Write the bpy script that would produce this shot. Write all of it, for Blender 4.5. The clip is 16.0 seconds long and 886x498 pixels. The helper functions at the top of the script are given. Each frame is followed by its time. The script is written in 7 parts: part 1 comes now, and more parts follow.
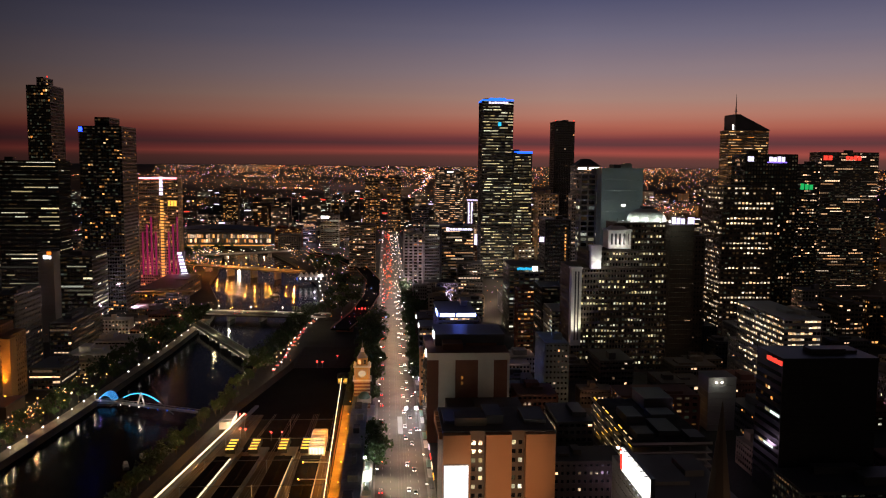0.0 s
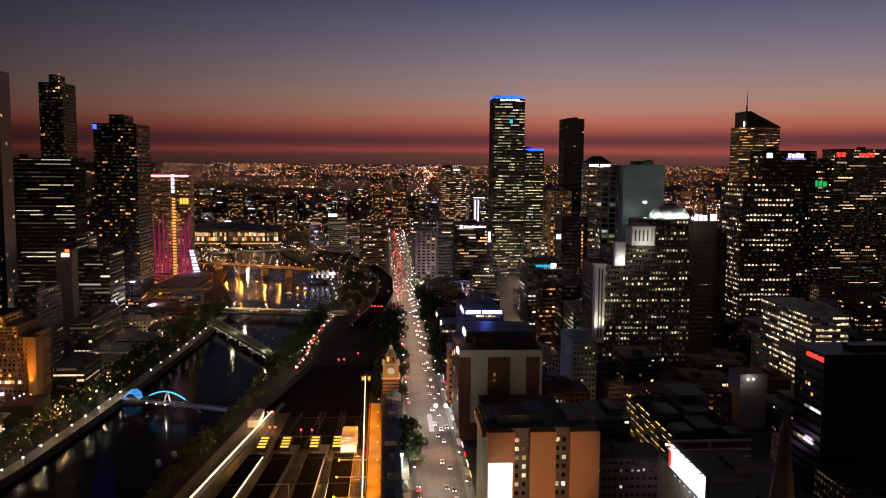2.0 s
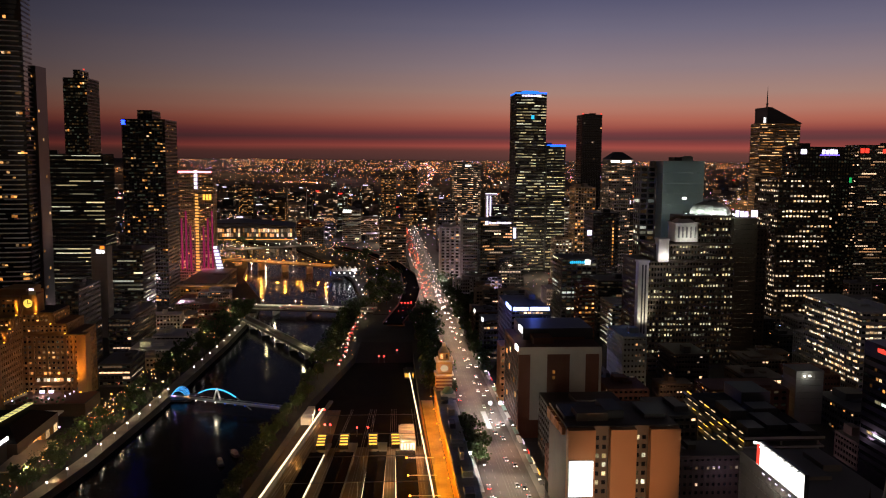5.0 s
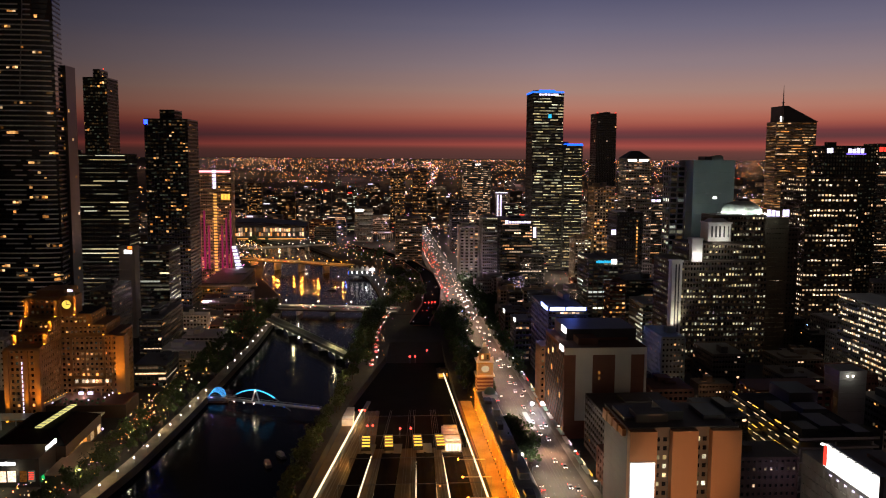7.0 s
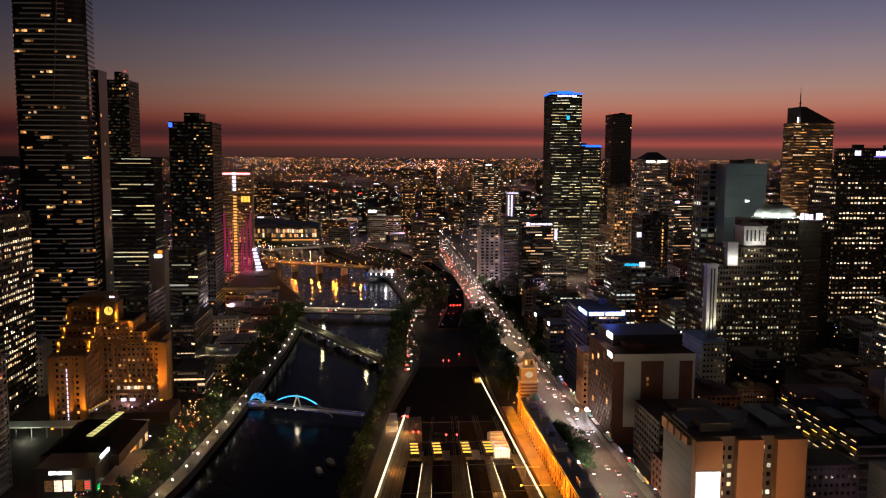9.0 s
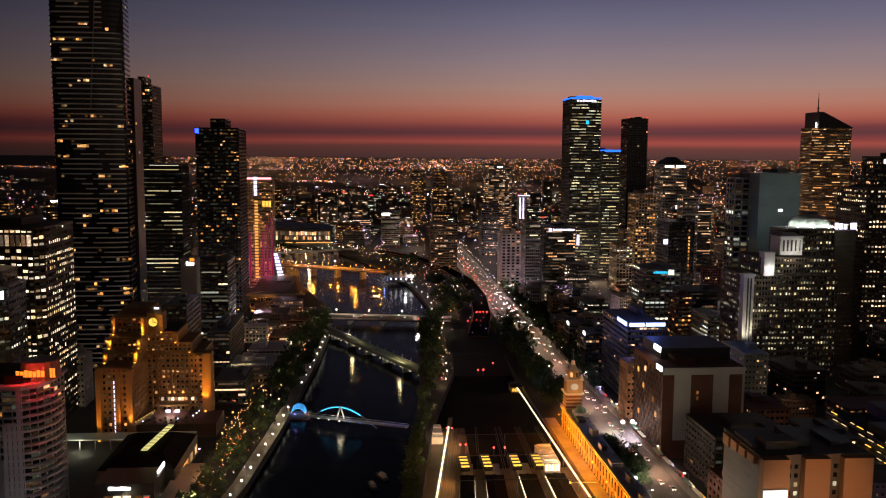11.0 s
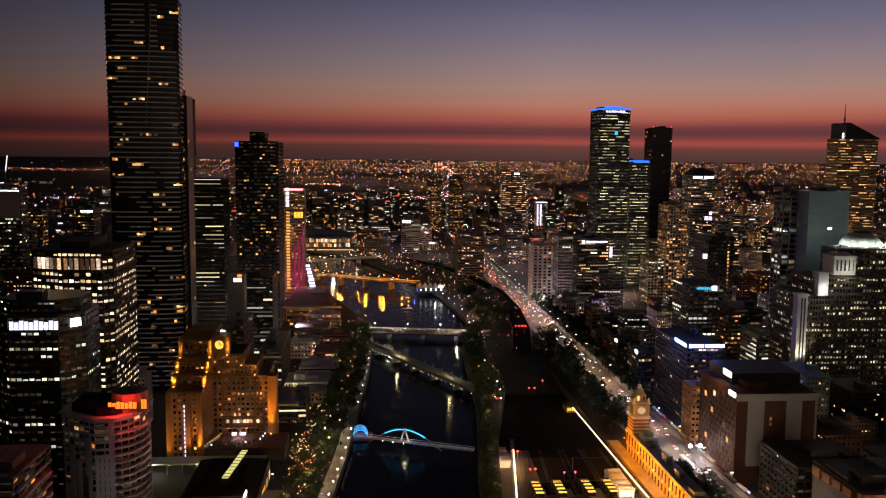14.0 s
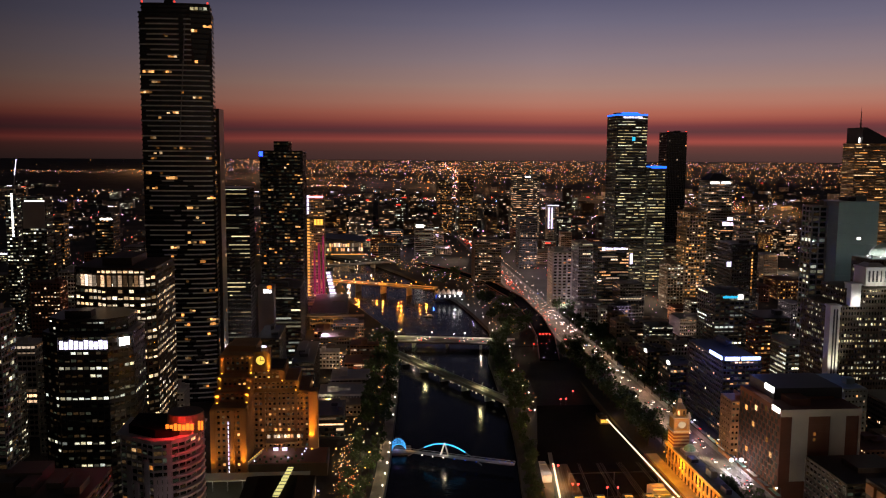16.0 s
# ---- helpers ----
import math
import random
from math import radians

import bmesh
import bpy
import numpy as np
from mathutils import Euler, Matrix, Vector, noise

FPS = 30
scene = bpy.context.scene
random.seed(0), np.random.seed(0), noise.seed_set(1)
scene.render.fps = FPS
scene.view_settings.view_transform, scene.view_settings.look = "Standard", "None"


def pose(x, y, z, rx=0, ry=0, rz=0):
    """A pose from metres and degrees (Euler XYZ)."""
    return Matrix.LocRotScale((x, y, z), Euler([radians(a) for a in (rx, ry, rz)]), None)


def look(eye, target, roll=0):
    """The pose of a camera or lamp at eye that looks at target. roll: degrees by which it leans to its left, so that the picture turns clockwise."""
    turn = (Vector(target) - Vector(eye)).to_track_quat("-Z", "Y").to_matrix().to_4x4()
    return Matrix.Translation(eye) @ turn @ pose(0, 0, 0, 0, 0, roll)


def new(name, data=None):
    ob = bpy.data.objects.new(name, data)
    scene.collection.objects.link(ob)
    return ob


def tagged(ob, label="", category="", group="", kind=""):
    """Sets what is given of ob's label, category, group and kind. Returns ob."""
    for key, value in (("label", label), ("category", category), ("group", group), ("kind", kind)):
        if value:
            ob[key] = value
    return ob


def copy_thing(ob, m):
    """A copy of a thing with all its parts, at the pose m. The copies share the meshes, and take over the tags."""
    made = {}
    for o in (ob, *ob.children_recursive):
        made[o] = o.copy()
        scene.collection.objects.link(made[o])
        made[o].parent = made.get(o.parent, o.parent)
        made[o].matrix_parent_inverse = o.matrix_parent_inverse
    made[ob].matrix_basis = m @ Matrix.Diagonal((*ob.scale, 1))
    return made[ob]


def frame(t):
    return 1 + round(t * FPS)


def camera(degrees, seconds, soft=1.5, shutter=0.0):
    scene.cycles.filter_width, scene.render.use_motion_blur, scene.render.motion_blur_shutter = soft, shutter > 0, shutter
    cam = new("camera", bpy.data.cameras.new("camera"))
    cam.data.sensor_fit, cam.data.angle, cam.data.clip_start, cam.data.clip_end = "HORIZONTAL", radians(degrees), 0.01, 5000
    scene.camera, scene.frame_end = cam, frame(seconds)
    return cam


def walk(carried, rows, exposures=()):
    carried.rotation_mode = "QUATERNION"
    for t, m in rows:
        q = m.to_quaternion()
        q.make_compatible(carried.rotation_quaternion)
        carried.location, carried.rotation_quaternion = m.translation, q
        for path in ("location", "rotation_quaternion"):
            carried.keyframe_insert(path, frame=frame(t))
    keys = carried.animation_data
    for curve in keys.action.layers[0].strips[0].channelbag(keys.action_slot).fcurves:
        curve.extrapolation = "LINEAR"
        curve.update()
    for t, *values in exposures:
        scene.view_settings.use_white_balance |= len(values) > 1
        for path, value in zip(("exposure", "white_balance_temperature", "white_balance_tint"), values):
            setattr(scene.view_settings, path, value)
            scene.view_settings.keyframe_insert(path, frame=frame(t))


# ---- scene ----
cam = camera(55.0, 16.0, soft=1.1)
PATH = [
    (0, (-2.04, 1.76, 149.40), (64.54, 994.62, 50.49), 0.50),
    (0.5, (-6.10, 2.78, 148.65), (60.81, 995.65, 50.00), 0.49),
    (1, (-10.54, 3.69, 148.27), (57.10, 996.47, 49.22), 0.47),
    (1.5, (-15.29, 4.53, 148.12), (53.30, 997.16, 48.27), 0.44),
    (2, (-20.29, 5.32, 148.09), (49.34, 997.79, 47.25), 0.43),
    (2.5, (-25.51, 6.11, 148.10), (45.17, 998.39, 46.24), 0.43),
    (3, (-30.89, 6.89, 148.11), (40.77, 999.00, 45.26), 0.43),
    (3.5, (-36.42, 7.68, 148.10), (36.15, 999.63, 44.36), 0.44),
    (4, (-42.07, 8.49, 148.05), (31.30, 1000.30, 43.55), 0.45),
    (6.5, (-71.87, 12.79, 148.33), (4.35, 1004.12, 41.30), 0.39),
    (7, (-78.15, 13.67, 148.75), (-1.44, 1004.92, 41.32), 0.37),
    (7.5, (-84.54, 14.54, 149.37), (-7.32, 1005.70, 41.53), 0.34),
    (8, (-91.04, 15.40, 150.22), (-13.29, 1006.48, 41.94), 0.31),
    (8.5, (-97.65, 16.25, 151.33), (-19.32, 1007.23, 42.59), 0.30),
    (9, (-104.37, 17.08, 152.68), (-25.42, 1007.96, 43.47), 0.29),
    (11.5, (-138.89, 21.07, 162.49), (-56.62, 1011.46, 51.28), 0.46),
    (12, (-145.79, 21.87, 164.78), (-62.93, 1012.18, 53.39), 0.51),
    (12.5, (-152.61, 22.66, 167.07), (-69.24, 1012.93, 55.60), 0.55),
    (13, (-159.31, 23.45, 169.32), (-75.53, 1013.68, 57.87), 0.58),
    (13.5, (-165.86, 24.23, 171.51), (-81.77, 1014.44, 60.14), 0.58),
    (14, (-172.23, 24.97, 173.64), (-87.93, 1015.18, 62.37), 0.56),
    (14.5, (-178.43, 25.65, 175.76), (-94.00, 1015.85, 64.52), 0.52),
    (15, (-184.45, 26.20, 177.96), (-99.95, 1016.38, 66.58), 0.46),
    (15.5, (-190.32, 26.57, 180.39), (-105.76, 1016.69, 68.56), 0.41),
    (16, (-196.11, 26.66, 183.29), (-111.42, 1016.66, 70.50), 0.39),
]
walk(cam, [(t, look(eye, target, roll)) for t, eye, target, roll in PATH])

# ---- sky: dusk glow west, dark overhead, unseen east brightened warm to fill facades ----
world = bpy.data.worlds.new("dusk")
scene.world = world
world.use_nodes = True
wn, wl = world.node_tree.nodes, world.node_tree.links
wn.clear()
w_out = wn.new("ShaderNodeOutputWorld")
w_bg = wn.new("ShaderNodeBackground")
w_tc = wn.new("ShaderNodeTexCoord")
w_sep = wn.new("ShaderNodeSeparateXYZ")
wl.new(w_tc.outputs["Generated"], w_sep.inputs[0])
# long thin cloud streaks bend the bands a little
w_map = wn.new("ShaderNodeMapping")
w_map.inputs["Scale"].default_value = (1.6, 1.6, 38.0)
wl.new(w_tc.outputs["Generated"], w_map.inputs["Vector"])
w_noise = wn.new("ShaderNodeTexNoise")
w_noise.inputs["Scale"].default_value = 1.3
w_noise.inputs["Detail"].default_value = 3.0
wl.new(w_map.outputs[0], w_noise.inputs["Vector"])
w_bend = wn.new("ShaderNodeMath")
w_bend.operation = "MULTIPLY_ADD"
w_bend.inputs[1].default_value = 0.010
wl.new(w_noise.outputs[0], w_bend.inputs[0])
wl.new(w_sep.outputs["Z"], w_bend.inputs[2])
w_rng = wn.new("ShaderNodeMapRange")
w_rng.inputs["From Min"].default_value = -0.045
w_rng.inputs["From Max"].default_value = 0.455
wl.new(w_bend.outputs[0], w_rng.inputs["Value"])


def lin(r, g, b):
    """Linear colour of an 8-bit sRGB one."""
    f = lambda v: v / 12.92 if v <= 0.04045 else ((v + 0.055) / 1.055) ** 2.4
    return (f(r / 255), f(g / 255), f(b / 255), 1.0)


def ramp_of(node, stops):
    r = node.color_ramp
    while len(r.elements) > 1:
        r.elements.remove(r.elements[-1])
    r.elements[0].position, r.elements[0].color = stops[0]
    for p, c in stops[1:]:
        e = r.elements.new(p)
        e.color = c


SKY_SHIFT = -0.001


def sky_at(z, *rgb):
    return ((z + SKY_SHIFT + 0.045) / 0.5, lin(*rgb))


w_ramp = wn.new("ShaderNodeValToRGB")
ramp_of(w_ramp, [
    sky_at(-0.03, 46, 34, 34), sky_at(-0.004, 62, 43, 41), sky_at(0.004, 70, 46, 43), sky_at(0.014, 88, 50, 46),
    sky_at(0.0205, 132, 62, 55), sky_at(0.0245, 112, 52, 50), sky_at(0.0305, 78, 46, 48), sky_at(0.0365, 96, 48, 50),
    sky_at(0.044, 130, 67, 58), sky_at(0.052, 145, 83, 69), sky_at(0.064, 148, 100, 86), sky_at(0.082, 138, 108, 99),
    sky_at(0.11, 118, 102, 106), sky_at(0.15, 92, 87, 103), sky_at(0.19, 68, 68, 91), sky_at(0.42, 26, 26, 34)])
wl.new(w_rng.outputs[0], w_ramp.inputs[0])
w_east = wn.new("ShaderNodeValToRGB")
ramp_of(w_east, [sky_at(-0.03, 56, 47, 42), sky_at(0.03, 88, 73, 62), sky_at(0.2, 66, 58, 53), sky_at(0.42, 30, 28, 31)])
wl.new(w_rng.outputs[0], w_east.inputs[0])
w_side = wn.new("ShaderNodeMapRange")
w_side.interpolation_type = "SMOOTHSTEP"
w_side.inputs["From Min"].default_value = -0.5
w_side.inputs["From Max"].default_value = 0.75
wl.new(w_sep.outputs["Y"], w_side.inputs["Value"])
w_mix = wn.new("ShaderNodeMix")
w_mix.data_type = "RGBA"
wl.new(w_side.outputs[0], w_mix.inputs["Factor"])
wl.new(w_east.outputs[0], w_mix.inputs[6])
wl.new(w_ramp.outputs[0], w_mix.inputs[7])
wl.new(w_mix.outputs[2], w_bg.inputs["Color"])
# the afterglow is stronger towards the north-west
w_half = wn.new("ShaderNodeMath")
w_half.operation = "MULTIPLY_ADD"
w_half.inputs[1].default_value = w_half.inputs[2].default_value = 0.5
wl.new(w_sep.outputs["X"], w_half.inputs[0])
w_az = wn.new("ShaderNodeValToRGB")
ramp_of(w_az, [(p, (v, v, v, 1)) for p, v in ((0.25, 0.16), (0.6, 1.5), (0.78, 1.5), (0.9, 0.6), (1.0, 0.5))])
wl.new(w_half.outputs[0], w_az.inputs[0])
wl.new(w_az.outputs[0], w_bg.inputs["Strength"])
wl.new(w_bg.outputs[0], w_out.inputs["Surface"])


def lamp(kind, place, watts, colour, size=1.0, target=None, spread=60):
    """A lamp: a floodlight, an uplight or a street light of the place, or an added fill."""
    data = bpy.data.lights.new("light", kind)
    data.energy, data.color = watts, colour
    data.shadow_soft_size = size
    ob = new("light", data)
    ob.matrix_world = look(place, target, 0) if target else pose(*place)
    if kind == "SPOT":
        data.spot_size, data.spot_blend = radians(spread), 0.7
    return ob


# ---- materials ----
def material(name, colour, rough=0.7, metal=0.0, grain=6.0, vary=0.25, stain=0.06, bump=0.15, island=0.0, spec=0.4):
    """A surface with grain and larger stains, both in metres."""
    m = bpy.data.materials.new(name)
    m.use_nodes = True
    n, l = m.node_tree.nodes, m.node_tree.links
    b = n["Principled BSDF"]
    b.inputs["Roughness"].default_value = rough
    b.inputs["Metallic"].default_value = metal
    b.inputs["Specular IOR Level"].default_value = spec
    tc = n.new("ShaderNodeTexCoord")
    fine, wide = n.new("ShaderNodeTexNoise"), n.new("ShaderNodeTexNoise")
    fine.inputs["Scale"].default_value, wide.inputs["Scale"].default_value = grain, stain
    fine.inputs["Detail"].default_value, wide.inputs["Detail"].default_value = 4, 5
    for t in (fine, wide):
        l.new(tc.outputs["Object"], t.inputs["Vector"])
    add = n.new("ShaderNodeMath")
    add.operation = "MULTIPLY_ADD"
    add.inputs[1].default_value = 0.5
    l.new(fine.outputs[0], add.inputs[0])
    l.new(wide.outputs[0], add.inputs[2])
    rng = n.new("ShaderNodeMapRange")
    rng.inputs["From Min"].default_value, rng.inputs["From Max"].default_value = 0.45, 1.05
    rng.inputs["To Min"].default_value, rng.inputs["To Max"].default_value = 1 - vary, 1 + vary
    l.new(add.outputs[0], rng.inputs["Value"])
    last = rng.outputs[0]
    if island:
        oi = n.new("ShaderNodeObjectInfo")
        r2 = n.new("ShaderNodeMapRange")
        r2.inputs["To Min"].default_value, r2.inputs["To Max"].default_value = 1 - island, 1 + island
        l.new(oi.outputs["Random"], r2.inputs["Value"])
        mu = n.new("ShaderNodeMath")
        mu.operation = "MULTIPLY"
        l.new(last, mu.inputs[0])
        l.new(r2.outputs[0], mu.inputs[1])
        last = mu.outputs[0]
    mix = n.new("ShaderNodeVectorMath")
    mix.operation = "SCALE"
    mix.inputs[0].default_value = colour[:3]
    l.new(last, mix.inputs["Scale"])
    l.new(mix.outputs[0], b.inputs["Base Color"])
    if bump:
        bp = n.new("ShaderNodeBump")
        bp.inputs["Strength"].default_value = bump
        bp.inputs["Distance"].default_value = 0.05
        l.new(fine.outputs[0], bp.inputs["Height"])
        l.new(bp.outputs[0], b.inputs["Normal"])
    return m


def glowing(name, stops, low, high, power=2.0, single=False):
    """Something that gives off light, each piece with its own tint and brightness."""
    m = bpy.data.materials.new(name)
    m.use_nodes = True
    n, l = m.node_tree.nodes, m.node_tree.links
    n.clear()
    out, em = n.new("ShaderNodeOutputMaterial"), n.new("ShaderNodeEmission")
    l.new(em.outputs[0], out.inputs[0])
    if single:
        src = n.new("ShaderNodeObjectInfo").outputs["Random"]
    else:
        src = n.new("ShaderNodeNewGeometry").outputs["Random Per Island"]
    ramp = n.new("ShaderNodeValToRGB")
    ramp.color_ramp.interpolation = "CONSTANT" if len(stops) > 3 else "LINEAR"
    ramp_of(ramp, [(p, (*c, 1)) for p, c in stops])
    l.new(src, ramp.inputs[0])
    l.new(ramp.outputs[0], em.inputs["Color"])
    f1 = n.new("ShaderNodeMath")
    f1.operation = "MULTIPLY"
    f1.inputs[1].default_value = 37.31
    l.new(src, f1.inputs[0])
    f2 = n.new("ShaderNodeMath")
    f2.operation = "FRACT"
    l.new(f1.outputs[0], f2.inputs[0])
    f3 = n.new("ShaderNodeMath")
    f3.operation = "POWER"
    f3.inputs[1].default_value = power
    l.new(f2.outputs[0], f3.inputs[0])
    rng = n.new("ShaderNodeMapRange")
    rng.inputs["To Min"].default_value, rng.inputs["To Max"].default_value = low, high
    l.new(f3.outputs[0], rng.inputs["Value"])
    last = rng.outputs[0]
    if name.startswith("window"):
        # desks, blinds and ceiling lamps break up the light inside a room
        tc, no = n.new("ShaderNodeTexCoord"), n.new("ShaderNodeTexNoise")
        no.inputs["Scale"].default_value = 1.1
        l.new(tc.outputs["Object"], no.inputs["Vector"])
        r2 = n.new("ShaderNodeMapRange")
        r2.inputs["From Min"].default_value, r2.inputs["From Max"].default_value = 0.3, 0.7
        r2.inputs["To Min"].default_value, r2.inputs["To Max"].default_value = 0.35, 1.3
        l.new(no.outputs[0], r2.inputs["Value"])
        mu = n.new("ShaderNodeMath")
        mu.operation = "MULTIPLY"
        l.new(last, mu.inputs[0])
        l.new(r2.outputs[0], mu.inputs[1])
        last = mu.outputs[0]
    l.new(last, em.inputs["Strength"])
    return m


CONCRETE = material("concrete", (0.30, 0.28, 0.26), 0.85, stain=0.05)
PALE = material("pale_render", (0.52, 0.49, 0.45), 0.8, stain=0.04)
WHITE = material("white_stone", (0.66, 0.64, 0.60), 0.75, stain=0.05)
SAND = material("sandstone", (0.42, 0.32, 0.22), 0.85, stain=0.07)
SALMON = material("salmon_render", (0.45, 0.215, 0.095), 0.8, stain=0.03, vary=0.12)
HOTELSTONE = material("hotel_stone", (0.25, 0.135, 0.055), 0.85, stain=0.07)
PANEL = material("grey_panel", (0.36, 0.34, 0.34), 0.8, stain=0.06, vary=0.3)
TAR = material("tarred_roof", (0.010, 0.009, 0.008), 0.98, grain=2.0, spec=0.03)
# ballast out of the lamps' reach: its darkness is put into the colour
UNLIT_BALLAST = material("unlit_ballast", (0.012, 0.011, 0.010), 0.98, grain=4.0, spec=0.04)
BRICK = material("brown_brick", (0.17, 0.075, 0.05), 0.9, grain=3.0)
DARK = material("dark_cladding", (0.055, 0.055, 0.06), 0.5, stain=0.03)
BROWN = material("brown_cladding", (0.13, 0.10, 0.075), 0.7)
BLACK = material("black_cladding", (0.02, 0.02, 0.022), 0.35)
STEEL = material("painted_steel", (0.22, 0.23, 0.24), 0.45, metal=0.6)
GLASS = material("dark_glass", (0.012, 0.014, 0.018), 0.08, grain=0.3, vary=0.3, bump=0.0, spec=0.6)
PALEGLASS = material("pale_glass", (0.30, 0.37, 0.335), 0.3, grain=0.2, vary=0.1, bump=0.0)
UMBER = material("umber_cladding", (0.055, 0.036, 0.024), 0.6)
ROOF = material("roof_membrane", (0.040, 0.037, 0.034), 0.95, stain=0.15, vary=0.5, spec=0.15)
COPPER = material("copper_green", (0.22, 0.36, 0.30), 0.7)
ASPHALT = material("asphalt", (0.075, 0.066, 0.057), 0.75, stain=0.08, vary=0.4)
PAVING = material("bluestone_paving", (0.16, 0.15, 0.14), 0.8, grain=2.0)
GROUND = material("ground", (0.04, 0.04, 0.034), 0.95, grain=0.5, stain=0.02, vary=0.5)
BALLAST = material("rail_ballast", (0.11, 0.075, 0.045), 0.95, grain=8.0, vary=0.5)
RAIL = material("rail_steel", (0.16, 0.13, 0.11), 0.5, metal=0.7)
LEAF = material("leaves", (0.045, 0.075, 0.025), 0.7, grain=1.0, vary=0.5, bump=0, island=0.3)
BARK = material("bark", (0.09, 0.07, 0.05), 0.9)
PAINT = material("road_paint", (0.26, 0.25, 0.23), 0.7)
BANDS = material("pale_balcony_edge", (0.80, 0.78, 0.74), 0.6)
TEAL = material("teal_render", (0.30, 0.38, 0.36), 0.8)
RUBBER = material("rubber", (0.02, 0.02, 0.02), 0.9)
CARPAINT = material("car_paint", (0.25, 0.25, 0.27), 0.3, metal=0.3, island=0.9, vary=0.05, bump=0)

W1, W2, W3 = (1.0, 0.43, 0.16), (1.0, 0.60, 0.33), (1.0, 0.78, 0.58)
WARM = glowing("window_warm", [(0.0, W1), (0.5, W2), (1.0, W3)], 0.04, 2.7, 2.5)
WARM1 = glowing("window_warm_single", [(0.0, W1), (0.5, W2), (1.0, W3)], 0.05, 2.6, 2.2, True)
GOLD = glowing("window_gold", [(0.0, (1.0, 0.34, 0.06)), (0.6, (1.0, 0.50, 0.16)), (1.0, (1.0, 0.68, 0.36))], 0.04, 2.2, 2.5)
GOLD1 = glowing("window_gold_single", [(0.0, (1.0, 0.34, 0.06)), (0.6, (1.0, 0.50, 0.16)), (1.0, (1.0, 0.68, 0.36))], 0.06, 2, 2, True)
PALELIT = glowing("window_pale", [(0.0, (1.0, 0.86, 0.50)), (0.5, (0.95, 0.92, 0.66)), (1.0, (0.9, 1.0, 0.9))], 0.04, 2.6, 2.5)
PALELIT1 = glowing("window_pale_single", [(0.0, (1.0, 0.86, 0.50)), (0.5, (0.95, 0.92, 0.66)), (1.0, (0.9, 1.0, 0.9))], 0.05, 2.5, 2.2, True)
PINKLIT = glowing("window_pink", [(0.0, (1.0, 0.30, 0.20)), (0.5, (1.0, 0.6, 0.35)), (1.0, (1.0, 0.72, 0.5))], 0.3, 1.6, 1.4)
DIMLIT = glowing("window_dim", [(0.0, (1.0, 0.72, 0.30)), (0.5, (1.0, 0.86, 0.48)), (1.0, (0.95, 0.95, 0.7))], 0.03, 1.5, 2.2)
DIMLIT1 = glowing("window_dim_single", [(0.0, (1.0, 0.72, 0.30)), (0.5, (1.0, 0.86, 0.48)), (1.0, (0.95, 0.95, 0.7))], 0.04, 1.5, 2.2, True)
BRIGHTLIT = glowing("window_bright", [(0.0, (1.0, 0.55, 0.22)), (0.5, (1.0, 0.72, 0.42)), (1.0, (1.0, 0.87, 0.66))], 0.25, 2.6, 1.3)
BRIGHTLIT1 = glowing("window_bright_single", [(0.0, (1.0, 0.55, 0.22)), (0.5, (1.0, 0.72, 0.42)), (1.0, (1.0, 0.87, 0.66))], 0.25, 2.6, 1.3, True)
# glow added to unlit panes, lifting the middle tones of dark facades
FAINT = glowing("window_fill_glow", [(0.0, (1.0, 0.55, 0.22)), (0.35, (1.0, 0.72, 0.42)), (0.7, (0.8, 0.9, 0.6)), (1.0, (0.7, 0.9, 0.85))], 0.004, 0.075, 2.2)
LITS = {"bright": (BRIGHTLIT, BRIGHTLIT1), "dim": (DIMLIT, DIMLIT1), "warm": (WARM, WARM1), "gold": (GOLD, GOLD1), "pale": (PALELIT, PALELIT1), "pink": (PINKLIT, PINKLIT)}


def plain_glow(name, colour, strength):
    return glowing(name, [(0.0, colour), (1.0, colour)], strength, strength)


SIGN_WHITE = plain_glow("sign_white", (1.0, 0.96, 0.92), 4.0)
SIGN_BLUE = plain_glow("sign_blue", (0.03, 0.14, 1.0), 1.6)
SKYSIGN = plain_glow("rooftop_blue", (0.006, 0.02, 1.0), 16.0)
BRIDGEAMBER = plain_glow("bridge_amber", (1.0, 0.40, 0.05), 7.0)
SIGN_PURPLE = plain_glow("sign_violet_white", (0.78, 0.70, 1.0), 2.0)
SIGN_RED = plain_glow("sign_red", (1.0, 0.05, 0.03), 1.6)
SIGN_ORANGE = plain_glow("sign_orange", (1.0, 0.20, 0.02), 1.8)
SIGN_GREEN = plain_glow("sign_green", (0.03, 0.8, 0.2), 0.6)
SIGN_CYAN = plain_glow("sign_cyan", (0.03, 0.5, 0.85), 1.3)
BOARD = plain_glow("lit_board", (1.0, 0.95, 0.88), 2.2)
TRAMRAIL = material("tram_rail", (0.14, 0.13, 0.12), 0.6, metal=0.3)
SLOTLIT = plain_glow("light_slot", (0.85, 1.0, 0.9), 1.3)
TUBE = plain_glow("tube_light", (1.0, 0.80, 0.48), 1.9)
TUBE_DIM = plain_glow("tube_light_dim", (1.0, 0.66, 0.32), 0.9)
AMBER = plain_glow("amber_lamp", (1.0, 0.50, 0.07), 1.7)
LAMPGLOW = plain_glow("globe_lamp", (1.0, 0.93, 0.80), 7.0)
HEAD = plain_glow("headlight", (1.0, 0.80, 0.70), 9.0)
TAIL = plain_glow("tail_light", (1.0, 0.04, 0.03), 9.0)


